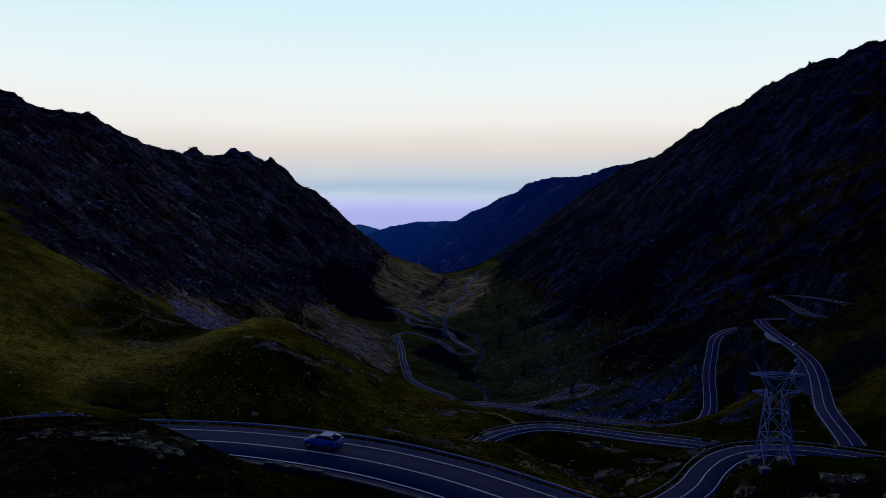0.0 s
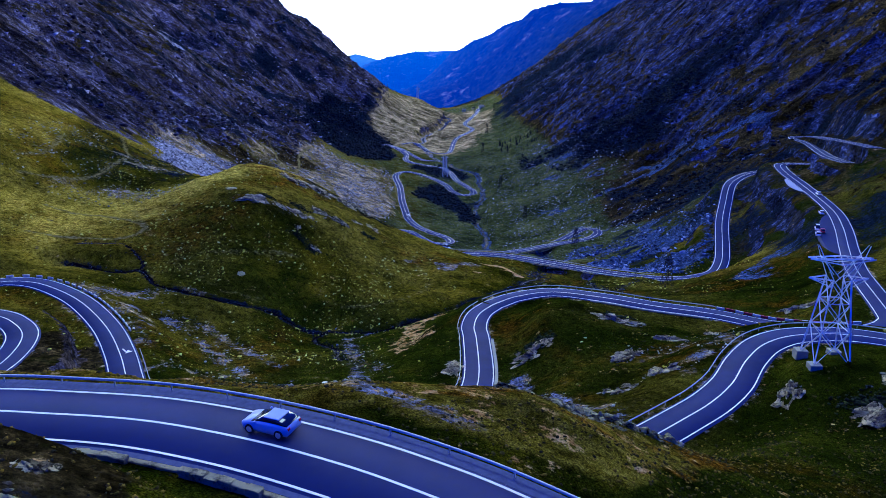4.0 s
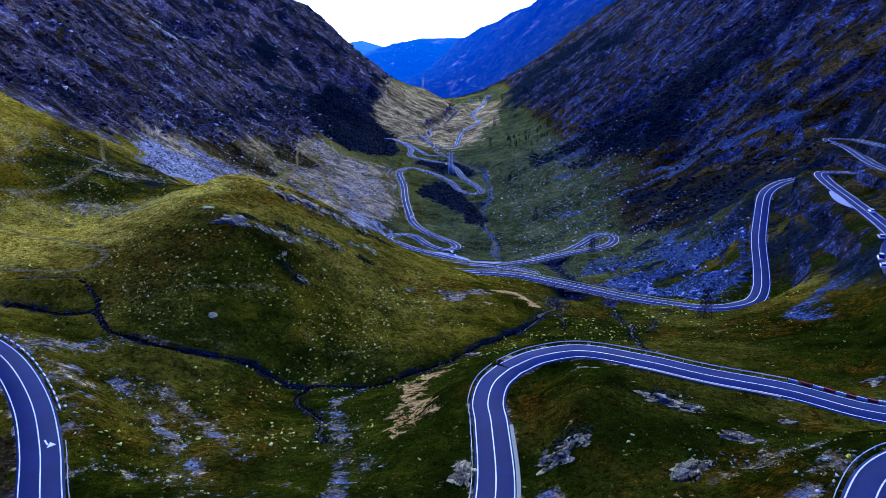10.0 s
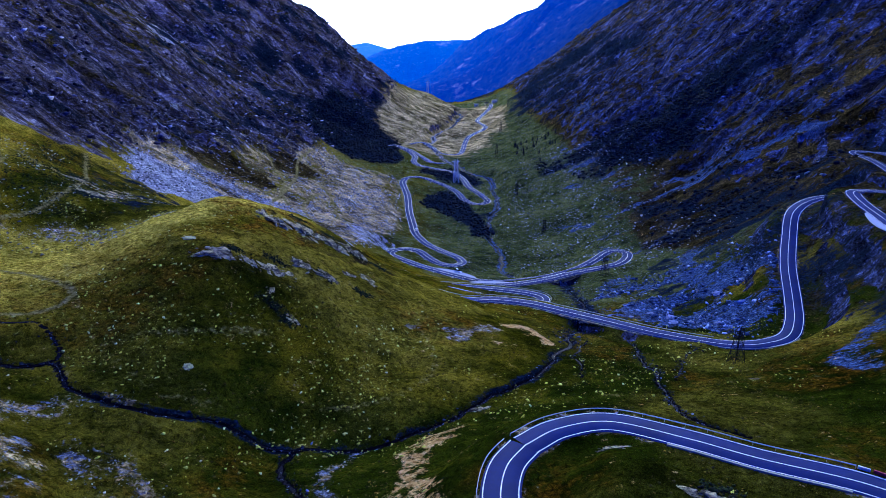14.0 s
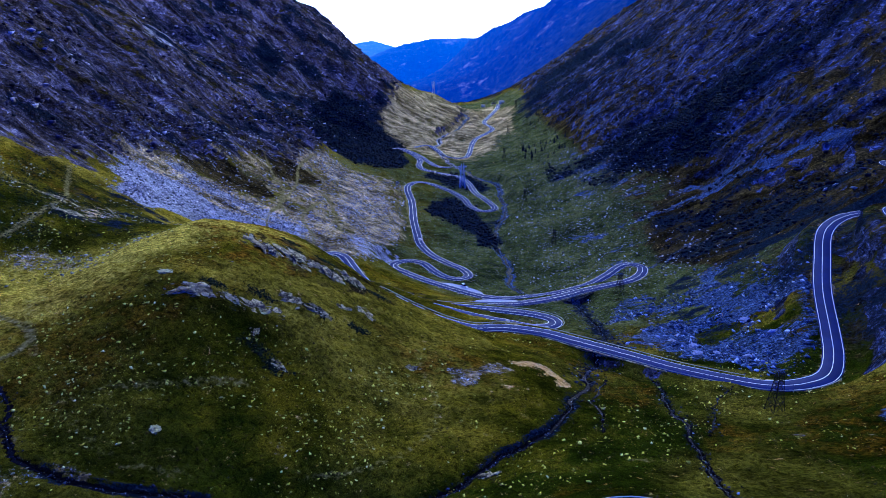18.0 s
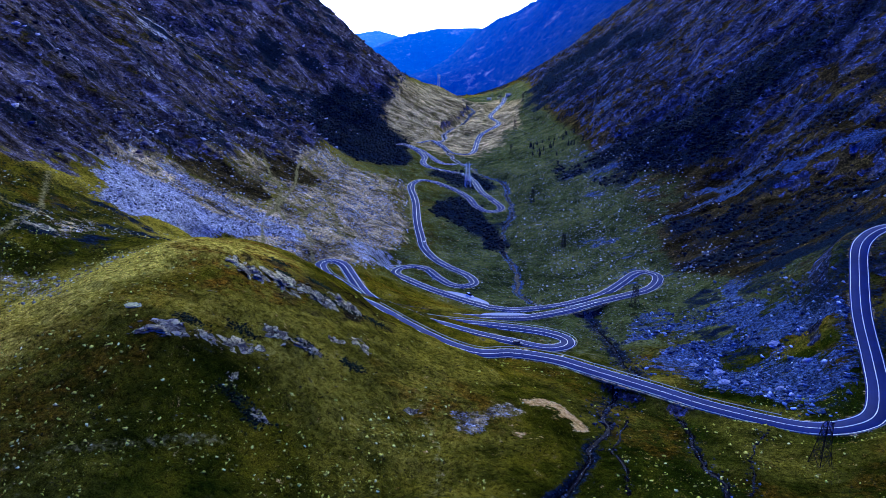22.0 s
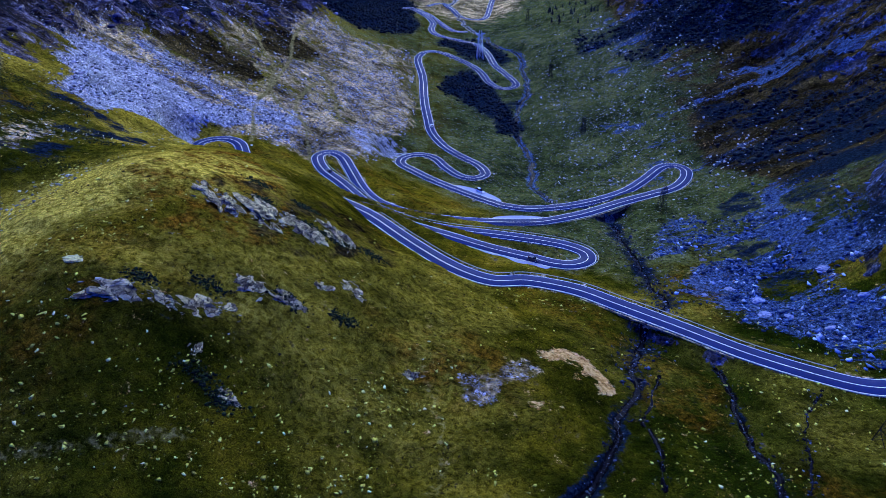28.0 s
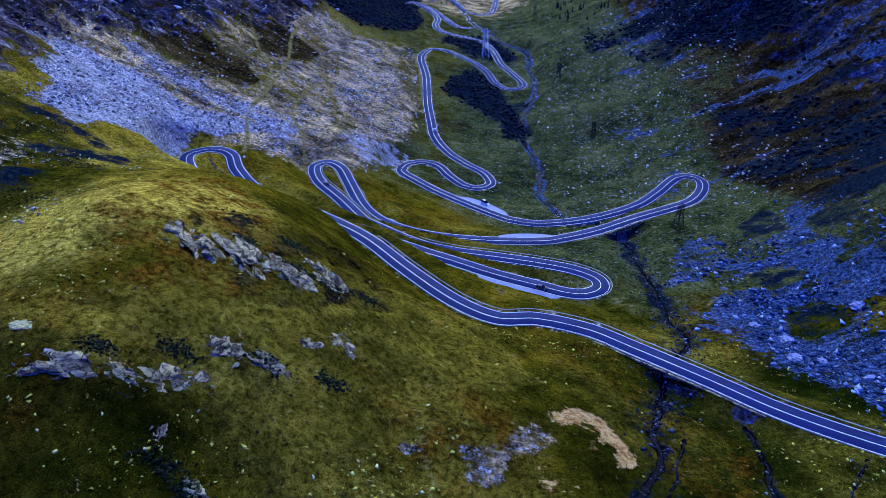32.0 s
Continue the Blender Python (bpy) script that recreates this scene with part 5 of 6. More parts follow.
# ---- boulders and outcrops ----
def boulder(size, at, label, material, seed, squash=0.7, sub=4, turn=0.0, steps=0.0):
    bm = bmesh.new()
    bmesh.ops.create_icosphere(bm, subdivisions=sub, radius=1.0)
    off = Vector((seed * 13.7, seed * 5.1, seed * 2.3))
    for v in bm.verts:
        d = v.co.normalized()
        r = 1 + 0.34 * noise.noise(d * 1.3 + off) + 0.2 * noise.noise(d * 3.1 + off) + 0.09 * noise.noise(d * 7.0 + off)
        cell = noise.voronoi(d * 2.2 + off)[0]
        r *= 0.86 + 0.26 * min(1.0, (cell[1] - cell[0]) * 2.5)
        v.co = Vector((d.x * size[0], d.y * size[1], d.z * size[2] * squash)) * r
        if steps:
            v.co.z += steps * (round(v.co.z / steps + 0.3 * noise.noise(v.co * 0.4)) - v.co.z / steps) * 0.6
    me = bpy.data.meshes.new("boulder")
    bm.to_mesh(me)
    bm.free()
    me.materials.append(material)
    ob = new("boulder" if max(size) < 4 else "outcrop", me)
    z = float(ground_at(at[0], at[1]))
    ob.matrix_world = pose(at[0], at[1], z - size[2] * squash * 0.45, 0, 0, turn)
    return tagged(ob, label, "boulder" if max(size) < 4 else "rock outcrop")


WHITE_ROCK = island_material("white_rock", ((0.0, (0.6, 0.54, 0.15)), (1.0, (0.7, 0.64, 0.19))), 0.95, 1.2, 0.9)
boulder((1.3, 1.2, 1.5), (-64.3, 202.3), "large pale boulder standing alone on the grassy slope", WHITE_ROCK, 1, 0.8)
boulder((2.4, 1.5, 1.2), (-79.7, 252.2), "flat pale rock slab lying near the hilltop", WHITE_ROCK, 2, 0.45)
BLOCK = plain("split_grey_rock", (0.3, 0.31, 0.33), 0.95, 0.0, 0.55, 0.7)
for k, (wide, deep, high, x, y, text) in enumerate((
        (3.0, 2.2, 1.9, 95, 334, "big grey block at the foot of the boulder field"), (2.8, 2.2, 1.8, 92, 322, "angular grey block beside the boulder field"),
        (1.9, 1.6, 1.4, 89, 345, "angular grey block in the boulder field"), (2.9, 1.7, 1.5, 117, 342, "pale split block beside a turf hollow"),
        (2.2, 1.1, 1.3, 117, 317, "tilted grey slab in the boulder field"), (1.7, 1.4, 1.2, 98, 319, "weathered grey block in the boulder field"),
        (1.3, 1.1, 0.9, 79, 341, "grey block low in the boulder field"), (2.0, 1.2, 0.9, 104, 306, "flat grey slab in the boulder field"))):
    boulder((wide, deep, high), (x, y), text, BLOCK, 3 + k, 0.7)
boulder((1.6, 1.5, 1.2), (88, 372), "grey block above the stream", GREY_STONE, 8, 0.7)


def face_material(name, dark, mid, pale):
    """Fractured bedrock: dark cracks between tilted plates, worn pale along their upper edges."""
    n = Nodes(name)
    bend = n.node("ShaderNodeTexNoise", Vector=n.coords(), Scale=0.9, Detail=5.0, Roughness=0.65)
    shift = n.node("ShaderNodeVectorMath")
    shift.operation = "MULTIPLY_ADD"
    n.tree.links.new(bend.outputs["Color"], shift.inputs[0])
    shift.inputs[1].default_value = (1.5, 1.5, 0.9)
    n.tree.links.new(n.coords(), shift.inputs[2])
    m = n.node("ShaderNodeMapping", Vector=shift.outputs[0])
    m.inputs["Scale"].default_value = (0.35, 0.75, 1.9)
    m.inputs["Rotation"].default_value = (0.3, 0.35, 0.5)
    cell = n.node("ShaderNodeTexVoronoi", Vector=m.outputs["Vector"], Scale=0.9)
    crack = n.node("ShaderNodeTexVoronoi", Vector=m.outputs["Vector"], Scale=0.9)
    crack.feature = "DISTANCE_TO_EDGE"
    fine, beds = n.noise(2.6, 10, 0.85), n.noise(0.9, 9, 0.8, (0.5, 1.0, 2.6), 0.8)
    tone = n.math("ADD", n.math("MULTIPLY", n.node("ShaderNodeSeparateColor", Color=cell.outputs["Color"]).outputs[0], 0.22), n.math("ADD", n.math("MULTIPLY", beds, 0.6), n.math("MULTIPLY", fine, 0.35)))
    c = n.ramp(tone, (0.38, dark), (0.52, mid), (0.66, pale))
    gap = n.ramp(n.math("ADD", crack.outputs["Distance"], n.math("MULTIPLY", n.math("SUBTRACT", fine, 0.5), 0.3)), (0.0, 0.0), (0.06, 1.0))
    c = n.mix(gap, (0.006, 0.006, 0.003), c)
    return n.done(c, 0.95, n.bump(n.math("ADD", n.math("MULTIPLY", gap, 0.4), n.math("MULTIPLY", tone, 1.6)), 1.0, 0.9), 0.0, 0.1)


FACE_GREY = face_material("fractured_rock", (0.036, 0.03, 0.014), (0.25, 0.2, 0.085), (0.9, 0.76, 0.28))
FACE_CREAM = face_material("lichen_fractured_rock", (0.07, 0.06, 0.025), (0.38, 0.33, 0.11), (0.9, 0.84, 0.3))


def rock_face(owner, length, width, height, turn, material, seed, lift):
    """The body of an outcrop: a low broken mass with stepped plates, sunk into the slope."""
    bm = bmesh.new()
    bmesh.ops.create_icosphere(bm, subdivisions=4, radius=1.0)
    off = Vector((seed * 3.7, seed * 1.9, seed * 7.3))
    c, s = math.cos(radians(turn)), math.sin(radians(turn))
    x0, y0, z0 = owner.location
    for v in bm.verts:
        d = v.co.normalized()
        cell = noise.voronoi(Vector((d.x * 2.6, d.y * 1.7, d.z * 1.2)) + off)
        r = 0.72 + 0.5 * noise.noise(d * 1.6 + off) + 0.22 * noise.noise(d * 4.0 + off) + 0.42 * (cell[0][1] - cell[0][0])
        x, y = d.x * r * length, d.y * r * width
        h = max(-0.4, d.z) * (0.65 + 0.7 * noise.cell(cell[1][0] * 5.0)) * height * max(0.4, r)
        px, py = x * c - y * s, x * s + y * c
        v.co = Vector((px, py, float(ground_at(x0 + px, y0 + py)) - z0 + h + lift))
    return part("rock_face", bm, material, owner)


def outcrop(at, length, width, turn, label, material, seed, count=16, low=0.35, high=1.5, lift=0.1):
    """A rib of broken slabs standing out of the turf, as one rock."""
    rng = np.random.default_rng(seed)
    c, s = math.cos(radians(turn)), math.sin(radians(turn))
    z0 = float(ground_at(*at))
    ob = new("outcrop")
    ob.location = (at[0], at[1], z0)
    face = FACE_CREAM if material is LICHEN_WHITE else FACE_GREY
    rock_face(ob, length * 0.85, width * 1.0, high * 0.6, turn, face, seed, -0.1 * high)
    for k in range(count // 2):
        u, v = rng.normal(0, 0.42), rng.normal(0, 0.42)
        x, y = u * length, v * width
        px, py = at[0] + x * c - y * s, at[1] + x * s + y * c
        size = low + (high - low) * 0.6 * rng.uniform() ** 2.2 * max(0.3, 1 - abs(u))
        v0, f0 = SLABS[rng.integers(0, len(SLABS))]
        a = radians(turn) + rng.normal(0, 0.35)
        ca, sa, tip = math.cos(a), math.sin(a), rng.normal(0.25, 0.25)
        q = v0 * size * np.array([1.5, 0.8, 1.0])
        q = np.stack([q[:, 0], q[:, 1] * math.cos(tip) - q[:, 2] * math.sin(tip), q[:, 1] * math.sin(tip) + q[:, 2] * math.cos(tip)], 1)
        q = np.stack([q[:, 0] * ca - q[:, 1] * sa, q[:, 0] * sa + q[:, 1] * ca, q[:, 2]], 1)
        z = float(ground_at(px, py)) - z0 + size * lift
        slab = new("slab", mesh_from("slab", (q + np.array([px - at[0], py - at[1], z])).tolist(), f0.tolist(), material))
        slab.parent = ob
    return tagged(ob, label, "rock outcrop")


RIB = "lilac-grey rock outcrop breaking through the turf"
HILL_RIBS = [  # x, y, length, width, turn, slabs, height
    (-70, 245, 4.5, 2, 15, 26, 1.3), (-61, 247, 2.6, 1.2, -10, 12, 0.9), (-54, 251, 4, 1.8, 30, 24, 1.3), (-53, 240, 1.3, 0.7, 80, 10, 0.6),
    (-46, 234, 2.0, 0.9, -10, 12, 0.7), (-49, 262, 3.4, 1.6, 30, 18, 1.1), (-42, 263, 2.6, 1.4, 0, 12, 1), (-62, 288, 5.5, 2.6, -35, 30, 1.8),
    (-54, 292, 6, 3, -40, 36, 2), (-45, 294, 5.5, 2.6, -45, 32, 1.9), (-38, 301, 5, 2.4, -45, 26, 1.6), (-67, 292, 3.5, 2, -30, 16, 1.3)]
SLOPE_RIBS = [  # x, y, length, width, turn, slabs, height
    (-30, 278, 3, 1.6, -30, 14, 0.9), (-14, 256, 1.6, 1, 0, 8, 0.8), (-36, 273, 1.8, 1.2, 20, 10, 0.9), (-39, 262, 2.0, 0.8, 15, 10, 0.7),
    (19, 128, 3.6, 1.8, 10, 26, 1.6), (41, 142, 4.2, 1.8, -20, 22, 1.4), (36, 118, 3.2, 1.6, 40, 18, 1.4), (58, 74, 3.6, 2, 15, 22, 1.6),
    (65, 80, 3, 1.8, -25, 18, 1.4)]
OTHER_RIBS = [  # x, y, length, width, turn, slabs, height
    (70, 70, 3.6, 1.8, 30, 20, 1.3), (6, 208, 2.4, 1.2, 0, 10, 0.7), (28, 160, 2.6, 1.2, 0, 10, 0.8), (48, 128, 3, 1.4, -30, 14, 1),
    (30, 100, 3.2, 1.4, 20, 16, 1), (2, 126, 3, 1.4, 80, 16, 1), (-160, 345, 5, 2, 20, 22, 1.1), (-150, 330, 5, 2, -10, 22, 1), (91, 156, 5.5, 1.2, -8, 20, 1.6), (51, 84, 2.4, 1.2, 60, 14, 1.2), (38, 101, 2.6, 1.2, -60, 14, 1.2), (61, 138, 1.4, 0.7, 0, 8, 0.6)]
for k, (x, y, length, width, turn, count, high) in enumerate(HILL_RIBS + SLOPE_RIBS + OTHER_RIBS):
    outcrop((x, y), length * 1.75, width * 1.7, turn, RIB, LICHEN_ROCK if k % 3 else CRAG_LIGHT, 200 + k, int(count * 1.7), 0.25, high * 1.55, -0.05)
RIM = "pale lichen-covered rock rib on the edge of the ledge"
for k, (x, y, length, width, turn, count, high) in enumerate((
        (5.5, 47.6, 1.8, 0.8, -5, 20, 0.9), (7.8, 47.6, 2.0, 1.0, -8, 30, 1.0), (10, 47.6, 2.2, 1.2, -15, 36, 1.2), (12, 47.6, 2.0, 1.3, -30, 36, 1.3), (13.6, 46.4, 1.6, 1.1, -40, 24, 1.0), (14.5, 48.2, 2.2, 1.0, -25, 30, 1.2),
        (17, 48.8, 2.2, 0.8, -20, 26, 1.1), (19.5, 49.6, 2.2, 0.8, -25, 26, 1.1), (22, 51.5, 2.4, 0.9, -35, 26, 1.1), (11.5, 44.5, 1.0, 0.6, 0, 12, 0.5), (15.5, 46, 1.0, 0.5, 0, 12, 0.5),
        (-2, 50, 1.6, 0.8, 0, 14, 0.5), (-9, 47.5, 1.8, 0.7, 0, 10, 0.4))):
    outcrop((x, y), length, width, turn, RIM, LICHEN_WHITE, 300 + k, count, 0.12, high, 0.3)
KNOLL = "cracked lichen-yellow rocks on the dark knoll above the road"
for k, (x, y, length, width, n_rocks, high) in enumerate(((-23.5, 18.2, 2.6, 1.8, 40, 0.8), (-21, 17.6, 2.2, 1.5, 30, 0.7), (-27, 19, 2.4, 1.6, 30, 0.8), (-20.5, 21.5, 1.2, 0.9, 14, 0.6), (-31, 20, 2.0, 1.4, 20, 0.8))):
    outcrop((x, y), length, width, 20 * k, KNOLL, LICHEN_WHITE if k < 3 else LICHEN_ROCK, 330 + k, n_rocks, 0.15, high, 0.15)
# stones and juniper on the shelf under the cliff
p = strew(74, 9000, -205, -105, 265, 420, lambda x, y: 0.5 * np.clip(0.2 + 1.4 * fbm(x, y, 16, 3, 471), 0, 1))
scatter("loose_stones", "pale stones among the grass of the shelf", "stones", p, sized(75, len(p), 0.15, 0.9, 2.6), SPECK_STONE, SLABS, 76, 0.3, 0.4, True)
# dwarf juniper beside the outcrops
JUNIPER = island_material("juniper", ((0.0, (0.004, 0.007, 0.001)), (0.6, (0.016, 0.026, 0.003)), (1.0, (0.05, 0.065, 0.01))), 1.0, 2.5, 1.0)
rng = np.random.default_rng(71)
p = np.vstack([np.array(at) + rng.normal(0, 1.0, (150, 2)) * (1.9, 1.1) for at in (
    (-66, 251), (-56, 257), (-41, 263), (-56, 299), (-44, 297), (-37, 297), (-52, 236), (-60, 310), (-47, 233), (-30, 266), (42, 146), (58, 78), (20, 131), (64, 77), (-150, 326), (-165, 350), (-48, 310), (-28, 300))])
q = strew(77, 16000, -205, -105, 290, 410, lambda x, y: 0.6 * bilinear(SHELF_DARK, x, y) * (fbm(x, y, 13, 3, 472) > 0.12))
p = np.vstack([p, q])
p = p[bilinear(road_d, p[:, 0], p[:, 1]) > 4.6]
scatter("juniper_scrub", "low dark green juniper scrub beside the rocks", "shrubs", p, sized(72, len(p), 0.14, 0.45, 1.5), JUNIPER, BUSHES, 73, 0.2, 0.3)


# ---- pylons ----
def thing(name, m, label, category, group=""):
    ob = new(name)
    ob.empty_display_size = 0.5
    ob.matrix_world = m
    return tagged(ob, label, category, group)


def member(name, owner, a, b, thick, material, label=""):
    bm = bmesh.new()
    strut(bm, a, b, thick)
    return part(name, bm, material, owner, label)


def lattice_body(owner, levels, thick, material):
    """Four legs through square levels of (height, half width), with crossed braces on every face."""
    def corner(level, k):
        z, h = levels[level]
        sx, sy = ((-1, -1), (1, -1), (1, 1), (-1, 1))[k % 4]
        return Vector((sx * h, sy * h, z))
    for k in range(4):
        for lv in range(len(levels) - 1):
            member("leg", owner, corner(lv, k), corner(lv + 1, k), thick, material)
    for lv in range(len(levels) - 1):
        for k in range(4):
            member("brace", owner, corner(lv, k), corner(lv + 1, k + 1), thick * 0.6, material)
            member("brace", owner, corner(lv, k + 1), corner(lv + 1, k), thick * 0.6, material)
            if lv:
                member("belt", owner, corner(lv, k), corner(lv, k + 1), thick * 0.6, material)


def crossarm(owner, z, half, reach, drop, thick, material):
    for sx in (-1, 1):
        tip = (sx * reach, 0, z)
        for sy in (-1, 1):
            member("crossarm", owner, (sx * half, sy * half, z), tip, thick, material)
            member("crossarm", owner, (sx * half, sy * half, z - drop), tip, thick * 0.7, material)
        for f in (0.4, 0.7):
            member("brace", owner, (sx * (half + (reach - half) * f), 0, z), (sx * (half + (reach - half) * (f - 0.3)), 0, z - drop * (1.15 - f)), thick * 0.5, material)


def footings(owner, half, material):
    for sx in (-1, 1):
        for sy in (-1, 1):
            bm = bmesh.new()
            box(bm, (sx * half, sy * half, -0.35), (2.0, 2.0, 1.7), None, 0.12)
            part("footing", bm, material, owner, "weathered concrete footing")


def near_pylon():
    z = float(ground_at(60.2, 92.0))
    p = thing("pylon", pose(60.2, 92.0, z, 0, 0, -4) @ Matrix.Diagonal((0.9, 0.9, 0.97, 1)), "tall bare galvanised steel lattice pylon on concrete footings", "pylon")
    lattice_body(p, ((0.2, 2.9), (5.6, 2.3), (10.2, 1.8), (14.0, 1.4)), 0.2, STEEL)
    footings(p, 2.9, CONCRETE)
    crossarm(p, 14.0, 1.4, 4.9, 1.2, 0.16, STEEL)
    for sx in (-1, 1):
        for sy in (-1, 1):
            member("horn", p, (sx * 1.4, sy * 1.4, 14.0), (sx * 3.2, sy * 0.9, 17.4), 0.14, STEEL)
            member("horn", p, (sx * 0.3, sy * 1.2, 14.2), (sx * 3.2, sy * 0.9, 17.4), 0.11, STEEL)
        member("brace", p, (sx * 3.2, -0.9, 17.4), (sx * 3.2, 0.9, 17.4), 0.11, STEEL)
        member("brace", p, (sx * 3.2, 0.9, 17.4), (sx * 4.2, 0.3, 19.4), 0.11, STEEL)
        member("brace", p, (sx * 3.2, -0.9, 17.4), (sx * 4.2, -0.3, 19.4), 0.11, STEEL)
        for sy in (-1, 1):
            member("top_beam", p, (0, sy * 0.9, 17.4), (sx * 5.3, sy * 0.5, 17.2), 0.16, STEEL)
            member("top_beam", p, (0, sy * 0.9, 16.4), (sx * 5.3, sy * 0.5, 17.2), 0.13, STEEL)
        for f in (0.2, 0.5, 0.8):
            member("brace", p, (sx * 5.3 * f, 0.8, 17.3), (sx * 5.3 * f, -0.8, 17.3), 0.1, STEEL)
    return p


near_pylon()


def line_pylon(at, turn, height, material, label, base=None):
    z = float(ground_at(*at))
    s = height / 13.0
    b = base or 1.55
    p = thing("pylon", pose(at[0], at[1], z - 0.2, 0, 0, turn), label, "pylon", "pylons along the valley")
    lattice_body(p, ((0, b * s), (3.6 * s, b * 0.78 * s), (6.8 * s, b * 0.6 * s), (9.6 * s, b * 0.48 * s), (11.8 * s, b * 0.42 * s)), 0.17 * s, material)
    for zz, reach in ((11.8, 2.3), (9.6, 1.9)):
        crossarm(p, zz * s, b * 0.42 * s, reach * s, 0.7 * s, 0.14 * s, material)
    for sx in (-1, 1):
        member("peak", p, (sx * b * 0.42 * s, -b * 0.42 * s, 11.8 * s), (sx * 0.5 * s, 0, 13.2 * s), 0.14 * s, material)
        member("peak", p, (sx * b * 0.42 * s, b * 0.42 * s, 11.8 * s), (sx * 0.5 * s, 0, 13.2 * s), 0.14 * s, material)
    return p


line_pylon((86.8, 248.0), 20, 12.4, DARK_STEEL, "dark weathered steel lattice pylon on the meadow", 1.9)
line_pylon((87.0, 434.5), 25, 12.6, DARK_STEEL, "dark weathered steel lattice pylon beside the hairpin", 1.9)
line_pylon((72.0, 590.0), 15, 12.4, DARK_STEEL, "dark weathered steel lattice pylon on the valley slope")
line_pylon((59.5, 706.0), 15, 12.4, DARK_STEEL, "dark weathered steel lattice pylon on the valley slope")
line_pylon((2.1, 762.0), 10, 24.5, STEEL, "tall pale steel lattice pylon above the hairpins", 1.5)
line_pylon((50.0, 875.0), 10, 13.0, DARK_STEEL, "small dark steel lattice pylon far down the valley")
line_pylon((63.0, 1010.0), 10, 14.0, DARK_STEEL, "small dark steel lattice pylon far down the valley")
line_pylon((86.0, 1190.0), 10, 14.0, DARK_STEEL, "small dark steel lattice pylon far down the valley")


# ---- guard rails, kerbs and barriers ----
RAIL_STEEL = plain("rail_steel", (0.62, 0.6, 0.36), 0.5, 0.2, 0.2, 2.0, 0.5)
def guard_rail(road, s0, s1, offset, label, posts=4):
    line = ROADS[road][s0:s1]
    n = sides(line)
    at = np.c_[line[:, :2] + n * offset, line[:, 2]]
    k = len(at)
    rail = thing("guard_rail", pose(0, 0, 0), label, "guard rail")
    profile = ((0.0, 0.4), (0.05, 0.44), (0.0, 0.5), (0.05, 0.56), (0.0, 0.6), (-0.05, 0.6), (-0.05, 0.4))
    verts = np.vstack([np.c_[at[:, :2] - n * q[0] * np.sign(offset), at[:, 2] + q[1] + 0.05] for q in profile]).tolist()
    m = len(profile)
    faces = [(r * k + i, r * k + i + 1, ((r + 1) % m) * k + i + 1, ((r + 1) % m) * k + i) for r in range(m) for i in range(k - 1)]
    beam = new("beam", mesh_from("beam", verts, faces, RAIL_STEEL))
    beam.parent = rail
    bm = bmesh.new()
    box(bm, (0, 0, 0.05), (0.1, 0.08, 1.1))
    me = bpy.data.meshes.new("post")
    bm.to_mesh(me)
    bm.free()
    me.materials.append(RAIL_STEEL)
    for i in range(0, k, posts):
        ob = new("post", me)
        ob.parent = rail
        ob.location = (at[i, 0] + n[i, 0] * 0.1 * np.sign(offset), at[i, 1] + n[i, 1] * 0.1 * np.sign(offset), at[i, 2])
        ob.rotation_euler = (0, 0, math.atan2(n[i, 1], n[i, 0]))
    return rail


def kerb(road, s0, s1, offset, high, wide, label, material):
    line = ROADS[road][s0:s1]
    n = sides(line)
    k = len(line)
    rings = []
    for o, h in ((offset - wide / 2, -0.8), (offset - wide / 2, high - 0.05), (offset - wide / 2 + 0.05, high), (offset + wide / 2 - 0.05, high), (offset + wide / 2, high - 0.05), (offset + wide / 2, -0.8)):
        rings.append(np.c_[line[:, :2] + n * o, line[:, 2] + h])
    faces = [(r * k + i, r * k + i + 1, (r + 1) * k + i + 1, (r + 1) * k + i) for r in range(5) for i in range(k - 1)]
    faces += [tuple(r * k for r in range(6)), tuple(r * k + k - 1 for r in range(5, -1, -1))]
    return tagged(new("kerb", mesh_from("kerb", np.vstack(rings).tolist(), faces, material)), label, "kerb", kind="structure")


def striped_barrier(road, s0, s1, offset, label, run=2, gap=0, two_tone=True):
    """A row of low blocks along the road's edge, white and red in turn."""
    line = ROADS[road]
    n = sides(line)
    rail = thing("road_barrier", pose(0, 0, 0), label, "barrier")
    meshes = []
    for mat in (WHITE_PAINT, RED_PAINT):
        bm = bmesh.new()
        box(bm, (0, 0, 0.2), (run - 0.12, 0.3, 0.6), None, 0.05)
        me = bpy.data.meshes.new("block")
        bm.to_mesh(me)
        bm.free()
        me.materials.append(mat)
        meshes.append(me)
    for j, i in enumerate(range(s0, s1, run + gap)):
        ob = new("block", meshes[j % 2 if two_tone else 0])
        ob.parent = rail
        ob.location = (line[i, 0] + n[i, 0] * offset, line[i, 1] + n[i, 1] * offset, line[i, 2])
        ob.rotation_euler = (0, 0, math.atan2(n[i, 1], n[i, 0]) - math.pi / 2)


def station(road, x, y):
    line = ROADS[road]
    return int(np.argmin(np.hypot(line[:, 0] - x, line[:, 1] - y)))


